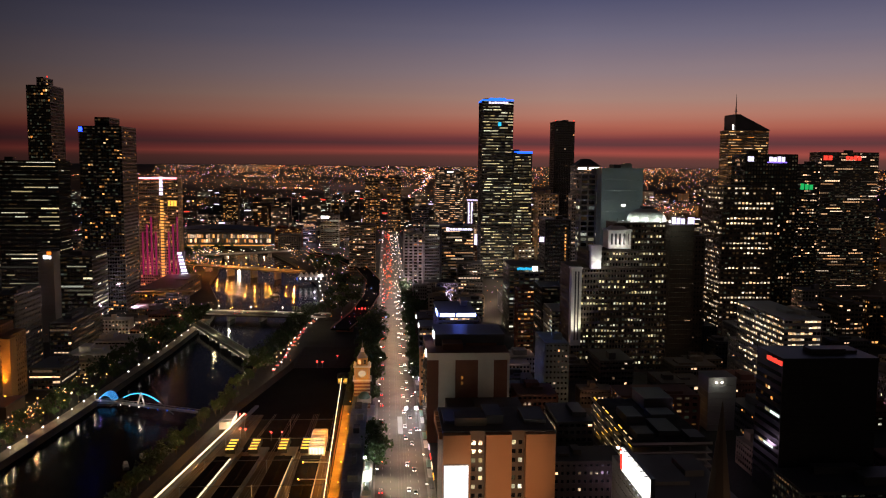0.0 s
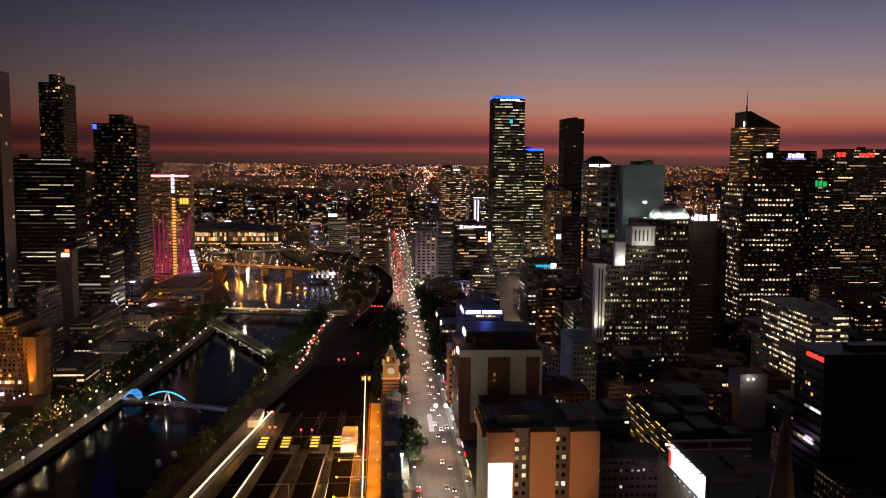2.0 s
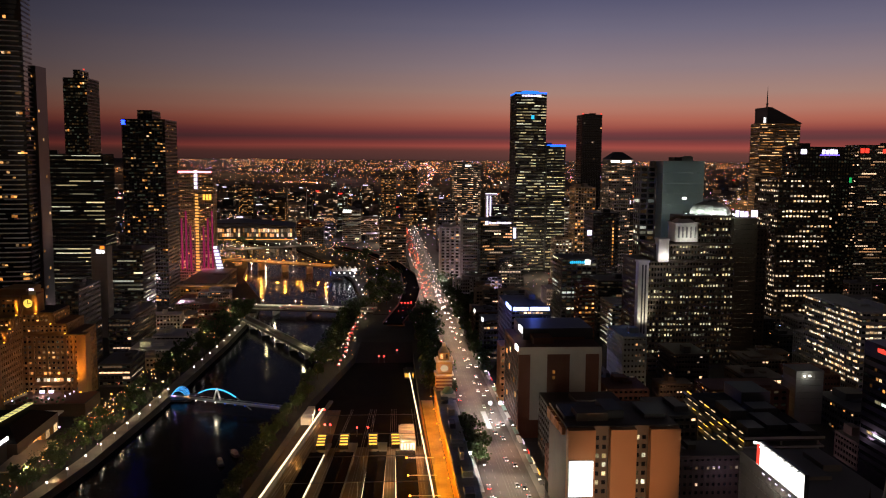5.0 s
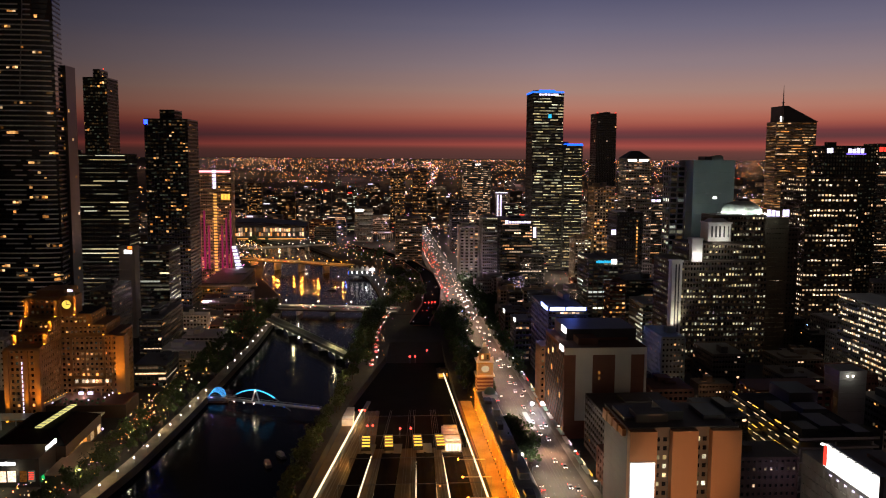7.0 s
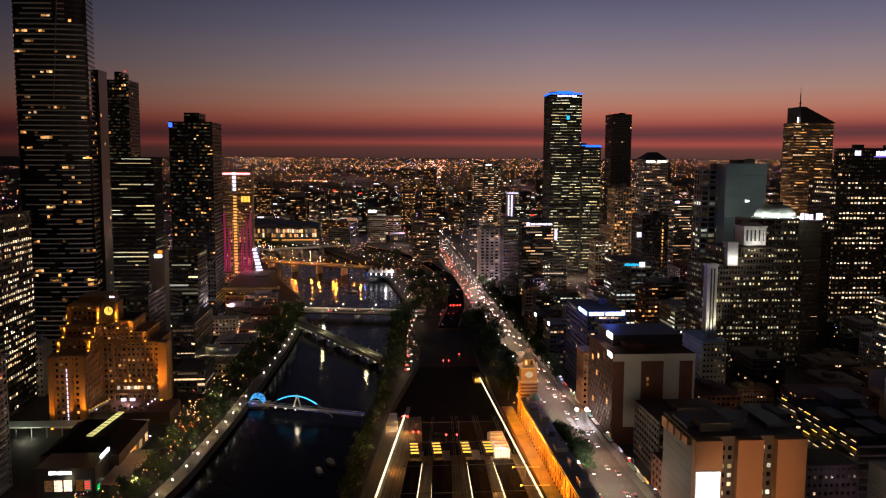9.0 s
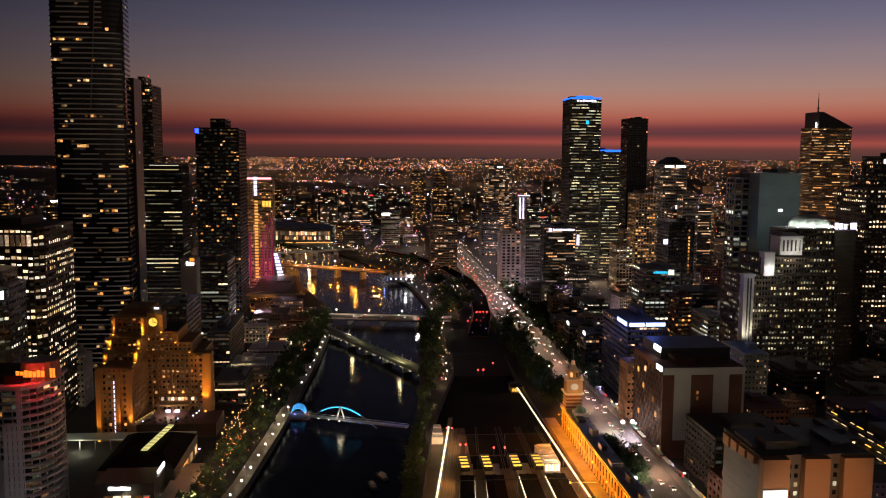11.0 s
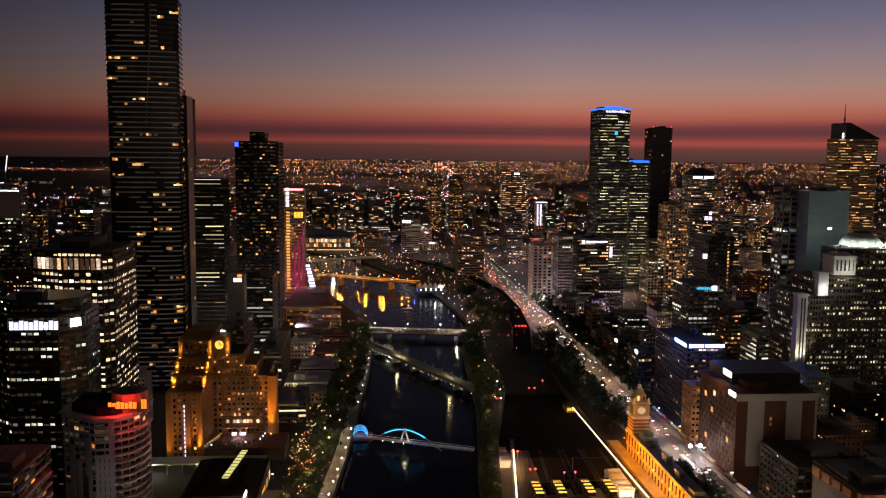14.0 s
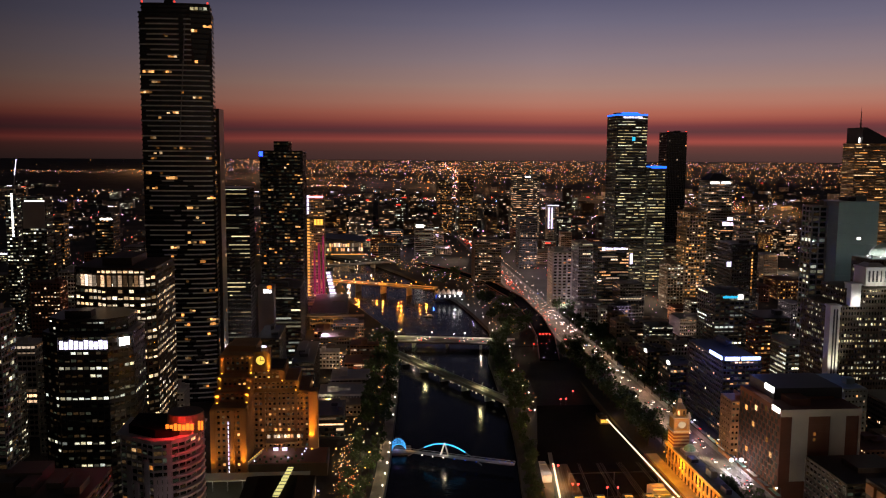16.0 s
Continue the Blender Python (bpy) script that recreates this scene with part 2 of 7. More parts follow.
# ---- mesh helpers ----
class Geo:
    """Vertices and faces of one mesh."""

    def __init__(self):
        self.v, self.f = [], []

    def add(self, verts, faces):
        k = len(self.v)
        self.v += verts
        self.f += [tuple(i + k for i in f) for f in faces]
        return self

    def box(self, x0, y0, z0, x1, y1, z1):
        return self.add([(x0, y0, z0), (x1, y0, z0), (x1, y1, z0), (x0, y1, z0), (x0, y0, z1), (x1, y0, z1), (x1, y1, z1), (x0, y1, z1)],
                        [(0, 3, 2, 1), (4, 5, 6, 7), (0, 1, 5, 4), (1, 2, 6, 5), (2, 3, 7, 6), (3, 0, 4, 7)])

    def taper(self, x0, y0, z0, x1, y1, z1, k):
        cx, cy = (x0 + x1) / 2, (y0 + y1) / 2
        self.box(x0, y0, z0, x1, y1, z1)
        for i in range(-4, 0):
            x, y, z = self.v[i]
            self.v[i] = (cx + (x - cx) * k, cy + (y - cy) * k, z)
        return self

    def prism(self, ring, z0, z1, k=1.0):
        """An upright prism over a ring of (x, y), its top scaled by k."""
        n = len(ring)
        cx, cy = sum(p[0] for p in ring) / n, sum(p[1] for p in ring) / n
        top = [(cx + (x - cx) * k, cy + (y - cy) * k, z1) for x, y in ring]
        return self.add([(x, y, z0) for x, y in ring] + top,
                        [tuple(range(n - 1, -1, -1)), tuple(range(n, 2 * n))] + [(i, (i + 1) % n, n + (i + 1) % n, n + i) for i in range(n)])

    def bar(self, a, b, w, h=None):
        """A square bar between two points."""
        a, b, h = Vector(a), Vector(b), h or w
        d = (b - a).normalized()
        s = d.cross(Vector((0, 0, 1)))
        s = s.normalized() if s.length > 1e-4 else Vector((1, 0, 0))
        u = s.cross(d)
        vs = [tuple(p + s * i * w / 2 + u * j * h / 2) for p in (a, b) for i, j in ((-1, -1), (1, -1), (1, 1), (-1, 1))]
        return self.add(vs, [(0, 1, 2, 3), (7, 6, 5, 4), (0, 4, 5, 1), (1, 5, 6, 2), (2, 6, 7, 3), (3, 7, 4, 0)])

    def ball(self, x, y, z, r, k=1.0):
        """A rounded lump."""
        vs, fs, n = [(x, y, z - r * k)], [], 8
        for a in (-50, 0, 50):
            for i in range(n):
                c = math.cos(radians(a))
                vs.append((x + r * c * math.cos(i * 2 * math.pi / n), y + r * c * math.sin(i * 2 * math.pi / n), z + r * k * math.sin(radians(a))))
        vs.append((x, y, z + r * k))
        fs += [(0, 1 + (i + 1) % n, 1 + i) for i in range(n)]
        for j in range(2):
            fs += [(1 + j * n + i, 1 + j * n + (i + 1) % n, 1 + (j + 1) * n + (i + 1) % n, 1 + (j + 1) * n + i) for i in range(n)]
        fs += [(len(vs) - 1, 1 + 2 * n + i, 1 + 2 * n + (i + 1) % n) for i in range(n)]
        return self.add(vs, fs)

    def bead(self, x, y, z, r):
        return self.add([(x - r, y, z), (x + r, y, z), (x, y - r, z), (x, y + r, z), (x, y, z - r), (x, y, z + r)],
                        [(0, 2, 5), (2, 1, 5), (1, 3, 5), (3, 0, 5), (2, 0, 4), (1, 2, 4), (3, 1, 4), (0, 3, 4)])

    def mesh(self, name, mat):
        m = bpy.data.meshes.new(name)
        m.from_pydata(self.v, [], self.f)
        m.materials.append(mat)
        return m


def part(name, geo, mat, parent, label="", kind=""):
    ob = new(name, geo if isinstance(geo, bpy.types.Mesh) else geo.mesh(name, mat))
    ob.parent = parent
    return tagged(ob, label=label, kind=kind)


def thing(name, place, label, category, group="", turn=0.0, kind=""):
    ob = new(name)
    ob.matrix_world = pose(*place, 0, 0, turn)
    return tagged(ob, label, category, group, kind)


def solid(name, geo, mat, label, category="", kind="structure"):
    return tagged(new(name, geo.mesh(name, mat)), label, category, "", kind)


# ---- towers ----
TAKEN = []
PANES = {}


def walls_of(ring):
    """The walls of a ring that can be seen, each as start, direction, outward normal and length."""
    out = []
    for (ax, ay), (bx, by) in zip(ring, ring[1:] + ring[:1]):
        length = math.hypot(bx - ax, by - ay)
        dx, dy = (bx - ax) / length, (by - ay) / length
        if -dx < 0.6:
            out.append(((ax, ay), (dx, dy), (dy, -dx), length))
    return out


def shrunk(ring, d):
    cx, cy = sum(p[0] for p in ring) / len(ring), sum(p[1] for p in ring) / len(ring)
    kx = 1 - 2 * d / (max(p[0] for p in ring) - min(p[0] for p in ring))
    ky = 1 - 2 * d / (max(p[1] for p in ring) - min(p[1] for p in ring))
    return [(cx + (x - cx) * kx, cy + (y - cy) * ky) for x, y in ring]


def storeys(root, ring, z0, z1, wall, floor, bay, band, pier, lit, run, glow, core, single, rng, dark_floors=0.15, rows=()):
    """One block of storeys over a ring: glass core, a spandrel band a floor, piers, and the lit windows."""
    inset = 0.4
    part("glazing", Geo().prism(shrunk(ring, inset), z0, z1 - 0.3), core, root)
    bands, piers, panes = Geo(), Geo(), Geo()
    n = max(1, round((z1 - z0) / floor))
    fh = (z1 - z0) / n
    if single and band < 0.9 and root.location.y < 700:
        part("parapet", bands.prism(shrunk(ring, -0.15), z1 - 0.5, z1 + 0.9), wall, root)
        one = Geo().prism(ring, 0, fh * band).mesh("spandrel", wall)
        for k in range(n):
            part("spandrel", one, None, root).location.z = z0 + k * fh
    else:
        bands.prism(shrunk(ring, -0.15), z1 - 0.5, z1 + 0.9)
        for k in range(n):
            bands.prism(ring, z0 + k * fh, z0 + k * fh + fh * band)
        part("spandrel", bands, wall, root, kind="stuff")
    spots, rest = [], Geo()
    for (sx, sy), (dx, dy), (nx, ny), length in walls_of(ring):
        m = max(1, round(length / bay))
        bw = length / m
        pw = bw * pier / 2
        if pier > 0:
            each = single and root.location.y < 600
            if each:
                one = Geo().prism([(-dx * pw + nx * 0.14, -dy * pw + ny * 0.14), (dx * pw + nx * 0.14, dy * pw + ny * 0.14),
                                   (dx * pw - nx * 0.3, dy * pw - ny * 0.3), (-dx * pw - nx * 0.3, -dy * pw - ny * 0.3)], z0, z1).mesh("pier", wall)
                for i in range(m + 1):
                    part("pier", one, None, root).location = (sx + dx * bw * i, sy + dy * bw * i, 0)
            for i in range(0 if each else m + 1):
                cx, cy = sx + dx * bw * i, sy + dy * bw * i
                a, b = (cx - dx * pw, cy - dy * pw), (cx + dx * pw, cy + dy * pw)
                piers.prism([(a[0] + nx * 0.14, a[1] + ny * 0.14), (b[0] + nx * 0.14, b[1] + ny * 0.14),
                             (b[0] - nx * 0.3, b[1] - ny * 0.3), (a[0] - nx * 0.3, a[1] - ny * 0.3)], z0, z1)
        for k in range(n):
            mood = rng.random()
            chance = 0.02 if mood < dark_floors else lit * (2.2 if mood > 0.86 else 0.75)
            if k - n in rows:
                chance = 6.0
            i = 0
            while i < m:
                if rng.random() < chance / max(1, run) * 1.4:
                    stop = min(m, i + 1 + int(rng.random() * run * 2))
                    if run > 2 and not single:
                        c, w = (i + stop) / 2, (stop - i) / 2
                        spots.append((sx + dx * bw * c, sy + dy * bw * c, z0 + (k + band) * fh, dx, dy, nx, ny, bw * w - pw, fh * (1 - band)))
                        i = stop - 1
                    for j in range(i, 0 if run > 2 and not single else stop):
                        if rng.random() < 0.9:
                            spots.append((sx + dx * bw * (j + 0.5), sy + dy * bw * (j + 0.5), z0 + (k + band) * fh, dx, dy, nx, ny, bw / 2 - pw * 1.05, fh * (1 - band)))
                        i = j
                elif 0 < pier < 0.5 and lit > 0 and root.location.y < 1300 and not root.name.startswith("city") and rng.random() < 0.62:
                    w_, h_ = bw / 2 - pw * 1.05, fh * (1 - band)
                    cx, cy, zc = sx + dx * bw * (i + 0.5) - nx * 0.2, sy + dy * bw * (i + 0.5) - ny * 0.2, z0 + (k + band) * fh
                    up = h_ * rng.choice((0.5, 0.75, 0.9))
                    rest.add([(cx - dx * w_, cy - dy * w_, zc + h_ * 0.1), (cx + dx * w_, cy + dy * w_, zc + h_ * 0.1), (cx + dx * w_, cy + dy * w_, zc + up), (cx - dx * w_, cy - dy * w_, zc + up)], [(0, 1, 2, 3)])
                i += 1
    for (px, py, pz, dx, dy, nx, ny, hw, hh) in spots:
        ox, oy = -nx * 0.2, -ny * 0.2
        top = hh * (0.94, 0.8, 0.8, 0.55)[int(rng.random() * 4)]
        quad = [(ox - dx * hw, oy - dy * hw, hh * 0.1), (ox + dx * hw, oy + dy * hw, hh * 0.1), (ox + dx * hw, oy + dy * hw, top), (ox - dx * hw, oy - dy * hw, top)]
        if single and len(root.children) < 118:
            key = (round(dx, 3), round(dy, 3), round(hw, 3), round(hh, 3), round(top, 3), glow)
            if key not in PANES:
                PANES[key] = Geo().add(quad, [(0, 1, 2, 3)]).mesh("lit_window", LITS[glow][1])
            part("lit_window", PANES[key], None, root).location = (px, py, pz)
        else:
            panes.add([(q[0] + px, q[1] + py, q[2] + pz) for q in quad], [(0, 1, 2, 3)])
    # panes of unlit rooms, made to glow faintly as fill
    if rest.v:
        part("faint_fill_glazing", rest, FAINT, root, kind="stuff")
    if piers.v:
        part("pier", piers, wall, root, kind="stuff")
    if panes.v:
        part("lit_glazing", panes, LITS[glow][0], root, kind="stuff")


def ring_tower(name, label, cx, cy, ring, h, wall=None, floor=3.6, bay=2.6, band=0.46, pier=0.16, lit=0.3, run=2, glow="warm", core=None,
               single=False, seed=1, plant=0.35, tiers=(), cat="tower", turn=0.0, z0=0.0, dark=0.15, rows=()):
    """A building over a ring of (x, y) round its middle; tiers are smaller blocks on its roof, as rings with heights."""
    rng = random.Random(seed * 7919 + int(abs(cx) * 3 + cy))
    wall, core = wall or DARK, core or GLASS
    root = thing(name, (cx, cy, z0), label, cat, turn=turn)
    xs, ys = [p[0] for p in ring], [p[1] for p in ring]
    TAKEN.append((cx + min(xs) - 4, cx + max(xs) + 4, cy + min(ys) - 4, cy + max(ys) + 4))
    base = 0.0
    for r, up in [(ring, h), *tiers]:
        storeys(root, r, base, base + up, wall, floor, bay, band, pier, lit, run, glow, core, single, rng, dark, rows)
        base += up
        last = r
    part("roof", Geo().prism(shrunk(last, 0.5), base - 0.25, base + 0.1), ROOF, root)
    if plant:
        x0, x1, y0, y1 = min(p[0] for p in last), max(p[0] for p in last), min(p[1] for p in last), max(p[1] for p in last)
        ww, dd = x1 - x0, y1 - y0
        for _ in range(1 + int(rng.random() * 2.3)):
            pw, pd = ww * (0.12 + rng.random() * plant), dd * (0.15 + rng.random() * plant)
            px, py = x0 + 1.5 + rng.random() * max(0.1, ww - pw - 3), y0 + 1.5 + rng.random() * max(0.1, dd - pd - 3)
            part("roof_plant", Geo().box(px, py, base + 0.05, px + pw, py + pd, base + 1.8 + rng.random() * 3.5), wall, root)
    return root


def tower(name, label, x0, x1, y0, y1, h, tiers=(), **how):
    """A rectangular building; tiers are insets (left, right, front, back) and a height, one on the other."""
    w, d = (x1 - x0) / 2, (y1 - y0) / 2
    b, rings = [-w, w, -d, d], []
    for a, c, e, f, up in tiers:
        b = [b[0] + a, b[1] - c, b[2] + e, b[3] - f]
        rings.append(([(b[0], b[2]), (b[1], b[2]), (b[1], b[3]), (b[0], b[3])], up))
    return ring_tower(name, label, (x0 + x1) / 2, (y0 + y1) / 2, [(-w, -d), (w, -d), (w, d), (-w, d)], h, tiers=rings, **how)


def sign(root, x0, x1, y, z0, z1, mat, blocks=0, side=None, label="lit sign"):
    """A lit sign on a wall of root, in world metres; blocks stand for its letters. side: runs along y at x0 from y to x1 instead."""
    o = root.location
    board = None
    n = max(1, blocks)
    a, b = (y, x1) if side else (x0, x1)
    step = (b - a) / n
    for i in range(n):
        u, v = a + step * (i + 0.08 * (n > 1)), a + step * (i + 1 - 0.12 * (n > 1))
        drop = (z1 - z0) * 0.18 * ((i * 7 + n) % 3) / 2 if n > 2 else 0
        g = Geo()
        if side:
            g.box(x0 - 0.3 - o.x, u - o.y, z0 - o.z, x0 - 0.05 - o.x, v - o.y, z1 - drop - o.z)
        else:
            g.box(u - o.x, y - 0.3 - o.y, z0 - o.z, v - o.x, y - 0.05 - o.y, z1 - drop - o.z)
        board = part("sign_letter" if n > 1 else "sign", g, mat, root, label)
    return board


# ---- ground, with the river's channel cut into it ----
def along(y, pts):
    for (ya, xa), (yb, xb) in zip(pts, pts[1:]):
        if y <= yb:
            k = max(0.0, (y - ya) / (yb - ya))
            return xa + (xb - xa) * k
    return pts[-1][1]


SOUTH = [(-1500, -330), (300, -215), (388, -199), (426, -193), (460, -190), (500, -186), (560, -182), (690, -174), (820, -170), (900, -177), (1065, -221), (1173, -232), (1306, -252), (1436, -274), (1700, -400)]
NORTH = [(-1500, -220), (300, -128), (469, -114), (550, -104), (608, -99), (680, -96), (772, -91), (850, -76), (921, -72), (985, -80), (1100, -92), (1193, -116), (1300, -146), (1415, -176), (1700, -399)]


def rise(x, y):
    """The plain climbs gently far out."""
    r = math.hypot(x, y)
    return 0.0 if r < 2400 else 137 * min(1.0, (r - 2400) / 2450) ** 1.15


rows_y = [-1500, -700, 0, 139.9, 140, 300, 411, 420, 475, 520, 560, 608, 640, 690, 772, 812, 820, 850, 900, 985, 1065, 1173, 1193, 1306, 1436, 1700, 1750, 2100, 2400, 2700, 3000, 3300, 3600, 3900, 4200, 4500, 4700, 4850]
sheet = Geo()
cols_l, cols_r = [-4850, -4200, -3600, -3000, -2400, -1800, -1200, -800], [800, 1200, 1800, 2400, 3000, 3600, 4200, 4850]
YARD_L = [(-1500, -126), (140, -126.5), (300, -122.5), (420, -107.5), (520, -95.5), (640, -72), (812, -60), (900, -55), (1100, -50), (1740, -40), (4850, 0)]
YARD_R = [(-1500, -28.5), (520, -29), (640, -28), (812, -24), (4850, 40)]
for y in rows_y:
    s, n = along(y, SOUTH), along(y, NORTH)
    deep = -6.5 if y < 1740 else -0.01
    sunk = 5.4 if 140 <= y <= 640 else 0.0
    ya_, yb_ = max(along(y, YARD_L), n + 0.5), max(along(y, YARD_R), n + 1.0)
    yard_cut = [(ya_, y, rise(ya_, y)), (ya_ + 0.02, y, rise(ya_, y) - sunk), (yb_ - 0.02, y, rise(yb_, y) - sunk), (yb_, y, rise(yb_, y))]
    line = [(x, y, rise(x, y)) for x in cols_l] + [(s, y, rise(s, y)), (s + 0.02, y, rise(s, y) + deep), (n - 0.02, y, rise(n, y) + deep), (n, y, rise(n, y))] + yard_cut + [(x, y, rise(x, y)) for x in cols_r]
    sheet.v += line
W_ = len(cols_l) + len(cols_r) + 8
for j in range(len(rows_y) - 1):
    sheet.f += [(j * W_ + i, j * W_ + i + 1, (j + 1) * W_ + i + 1, (j + 1) * W_ + i) for i in range(W_ - 1)]
solid("ground", sheet, GROUND, "dark city ground reaching to the horizon", "ground")

WATER = bpy.data.materials.new("river_water")
WATER.use_nodes = True
n_, l_ = WATER.node_tree.nodes, WATER.node_tree.links
b_ = n_["Principled BSDF"]
b_.inputs["Base Color"].default_value = (0.006, 0.008, 0.012, 1)
b_.inputs["Roughness"].default_value = 0.14
b_.inputs["IOR"].default_value = 1.09
t_, m_ = n_.new("ShaderNodeTexCoord"), n_.new("ShaderNodeMapping")
m_.inputs["Scale"].default_value = (0.35, 0.9, 1.0)
l_.new(t_.outputs["Object"], m_.inputs["Vector"])
w1_ = n_.new("ShaderNodeTexNoise")
w1_.inputs["Scale"].default_value, w1_.inputs["Detail"].default_value = 0.8, 4
l_.new(m_.outputs[0], w1_.inputs["Vector"])
bu_ = n_.new("ShaderNodeBump")
bu_.inputs["Strength"].default_value, bu_.inputs["Distance"].default_value = 0.35, 0.25
l_.new(w1_.outputs[0], bu_.inputs["Height"])
l_.new(bu_.outputs[0], b_.inputs["Normal"])
river = Geo()
ys_r = [y for y in rows_y if y <= 1700]
for y in ys_r:
    river.v += [(along(y, SOUTH) + 0.05, y, -4.0), (along(y, NORTH) - 0.05, y, -4.0)]
river.f = [(2 * i, 2 * i + 1, 2 * i + 3, 2 * i + 2) for i in range(len(ys_r) - 1)]
solid("water", river, WATER, "dark river water with gentle ripples", "river")

# ---- streets ----
solid("road", Geo().box(-7, -400, -0.3, 17, 1900, 0.03), ASPHALT, "wide asphalt street running straight through the city", "road")
kerb_l, kerb_r = Geo(), Geo()
kerb_l.box(-12, -400, -0.3, -7, 1900, 0.17)
kerb_r.box(17, -400, -0.3, 21, 1900, 0.17)
solid("pavement", kerb_l, PAVING, "paved footpath beside the tree-lined side of the street", "pavement")
solid("pavement", kerb_r, PAVING, "paved footpath beside the shops", "pavement")
marks = Geo()
for x in (-3.6, 0.2, 9.8, 13.4):
    for k in range(150):
        marks.box(x - 0.08, 120 + k * 9, 0.03, x + 0.08, 123 + k * 9, 0.036)
solid("lane_marking", marks, PAINT, "white painted lane markings", "road marking", "stuff")
trams = Geo()
for x in (3.95, 5.35, 7.0, 8.4):
    trams.box(x - 0.05, 60, 0.03, x + 0.05, 1500, 0.045)
solid("tram_track", trams, TRAMRAIL, "steel tram rails set in the street", "tram track", "structure")

# ---- placed towers ----
EUREKA = [(-26.0, -18.0), (-12.0, -19.4), (4.0, -19.6), (16.0, -18.4), (23.5, -15.0), (21.0, 7.0), (-4.0, 22.0), (-26.0, 18.0)]
eureka = ring_tower("skyscraper", "very tall dark apartment tower with pale balcony bands", -330.0, 663.0, EUREKA, 278.0, wall=BLACK, floor=3.5, bay=2.0, band=0.3, pier=0.0, lit=0.07, run=2, glow="gold", single=True, dark=0.4,
                    tiers=(([(x * 0.94, y * 0.94) for x, y in EUREKA], 6.0),), plant=0.1, seed=3)
pearl = tower("skyscraper", "tall black apartment tower with a narrower crown", -393.2, -368.3, 968.0, 1008.0, 230.9, wall=BLACK, lit=0.02, run=1, glow="gold", band=0.25, tiers=((9, 9, 6, 6, 9.0),), plant=0, seed=4)
fresh = tower("skyscraper", "dark glass tower with a blue rooftop sign", -302.7, -261.7, 864.0, 912.0, 183.1, wall=BLACK, lit=0.07, run=1, glow="gold", bay=2.6, band=0.4, tiers=((13, 14, 8, 8, 9.0),), plant=0, single=True, seed=5)
strips = tower("office_tower", "black office tower with pale lit office strips", -362.0, -307.0, 819.0, 850.0, 149.0, wall=BLACK, lit=0.6, dark=0.45, run=7, glow="dim", bay=2.4, floor=3.9, band=0.66, pier=0.05, seed=6, plant=0.1)
crown = tower("hotel_tower", "floodlit hotel tower with pink and gold windows", -296.8, -250.8, 1040.0, 1062.0, 129.6, wall=SAND, lit=0.45, run=2, glow="gold", floor=3.4, bay=2.6, band=0.5, pier=0.3, seed=7, plant=0)
slim = tower("service_tower", "slim blank grey concrete tower with a lit sign", -286.8, -274.3, 715.0, 729.0, 74.0, wall=CONCRETE, lit=0.0, band=0.98, pier=0.0, seed=8, plant=0)
smalloff = tower("office_building", "mid-rise glass office with lit floors", -285.6, -255.9, 752.0, 792.0, 67.2, wall=DARK, lit=0.55, run=5, glow="pale", band=0.4, pier=0.05, seed=9)
boxoff = ring_tower("office_tower", "brown office tower with a grid of lit windows", -340.0, 538.0, [(-23, -18), (-4, -26), (18, -27), (22.5, -22), (22.5, 24), (-23, 24)], 116.8, wall=UMBER, dark=0.15, lit=1.1, run=5, glow="bright", floor=3.8, bay=3.1, band=0.44, pier=0.2,
                    single=True, seed=11, plant=0.5, rows=(-5, -6, -14, -17))
rialto = tower("skyscraper", "tall dark glass tower with a blue-lit crown", 123.3, 163.8, 1120.0, 1166.0, 233.6, wall=DARK, core=GLASS, lit=0.9, run=3, glow="dim", dark=0.05, bay=1.8, band=0.56, pier=0.16, floor=3.9, seed=20, plant=0.3)
rialto2 = tower("skyscraper", "dark glass twin tower with lit office floors", 164.4, 188.4, 1112.0, 1162.0, 165.0, wall=DARK, lit=1.6, run=3, glow="dim", dark=0.08, bay=1.8, band=0.56, pier=0.16, floor=3.9, seed=21, plant=0.3)
plain = tower("skyscraper", "plain black tower with a flat roof", 254.4, 285.5, 1300.0, 1336.0, 215.5, wall=BLACK, lit=0.015, run=1, band=0.2, pier=0.1, seed=22, plant=0.2)
hip = tower("office_tower", "grey office tower with a hipped roof", 248.0, 280.0, 1116.0, 1150.0, 148.0, wall=CONCRETE, lit=0.35, run=2, bay=3.6, seed=23, plant=0)
tower("office_tower", "dark glass office tower with pale floor edges", 152.6, 170.4, 672.0, 688.0, 142.4, wall=CONCRETE, lit=0.28, run=2, glow="pale", bay=5.5, band=0.3, pier=0.2, floor=4.2, seed=24)
slab = tower("office_tower", "blank pale slab tower lit from below", 165.4, 198.1, 657.0, 683.0, 146.7, wall=PALEGLASS, lit=0.0, band=0.99, pier=0.0, floor=8.0, seed=25, plant=0.25)
domed = tower("office_tower", "stepped office tower under a glowing dome", 131.1, 200.6, 600.0, 640.0, 75.6, wall=BROWN, lit=0.62, run=4, glow="dim", bay=2.2, band=0.45, pier=0.36, floor=3.9, tiers=((12, 0, 3, 4, 12.0), (20, 0, 5, 5, 20.0)), plant=0, single=True, seed=26)
tower("office_tower", "tall brown office slab with few lit windows", 230.2, 242.7, 640.0, 656.0, 95.5, wall=BROWN, lit=0.05, run=1, band=0.6, pier=0.5, seed=28)
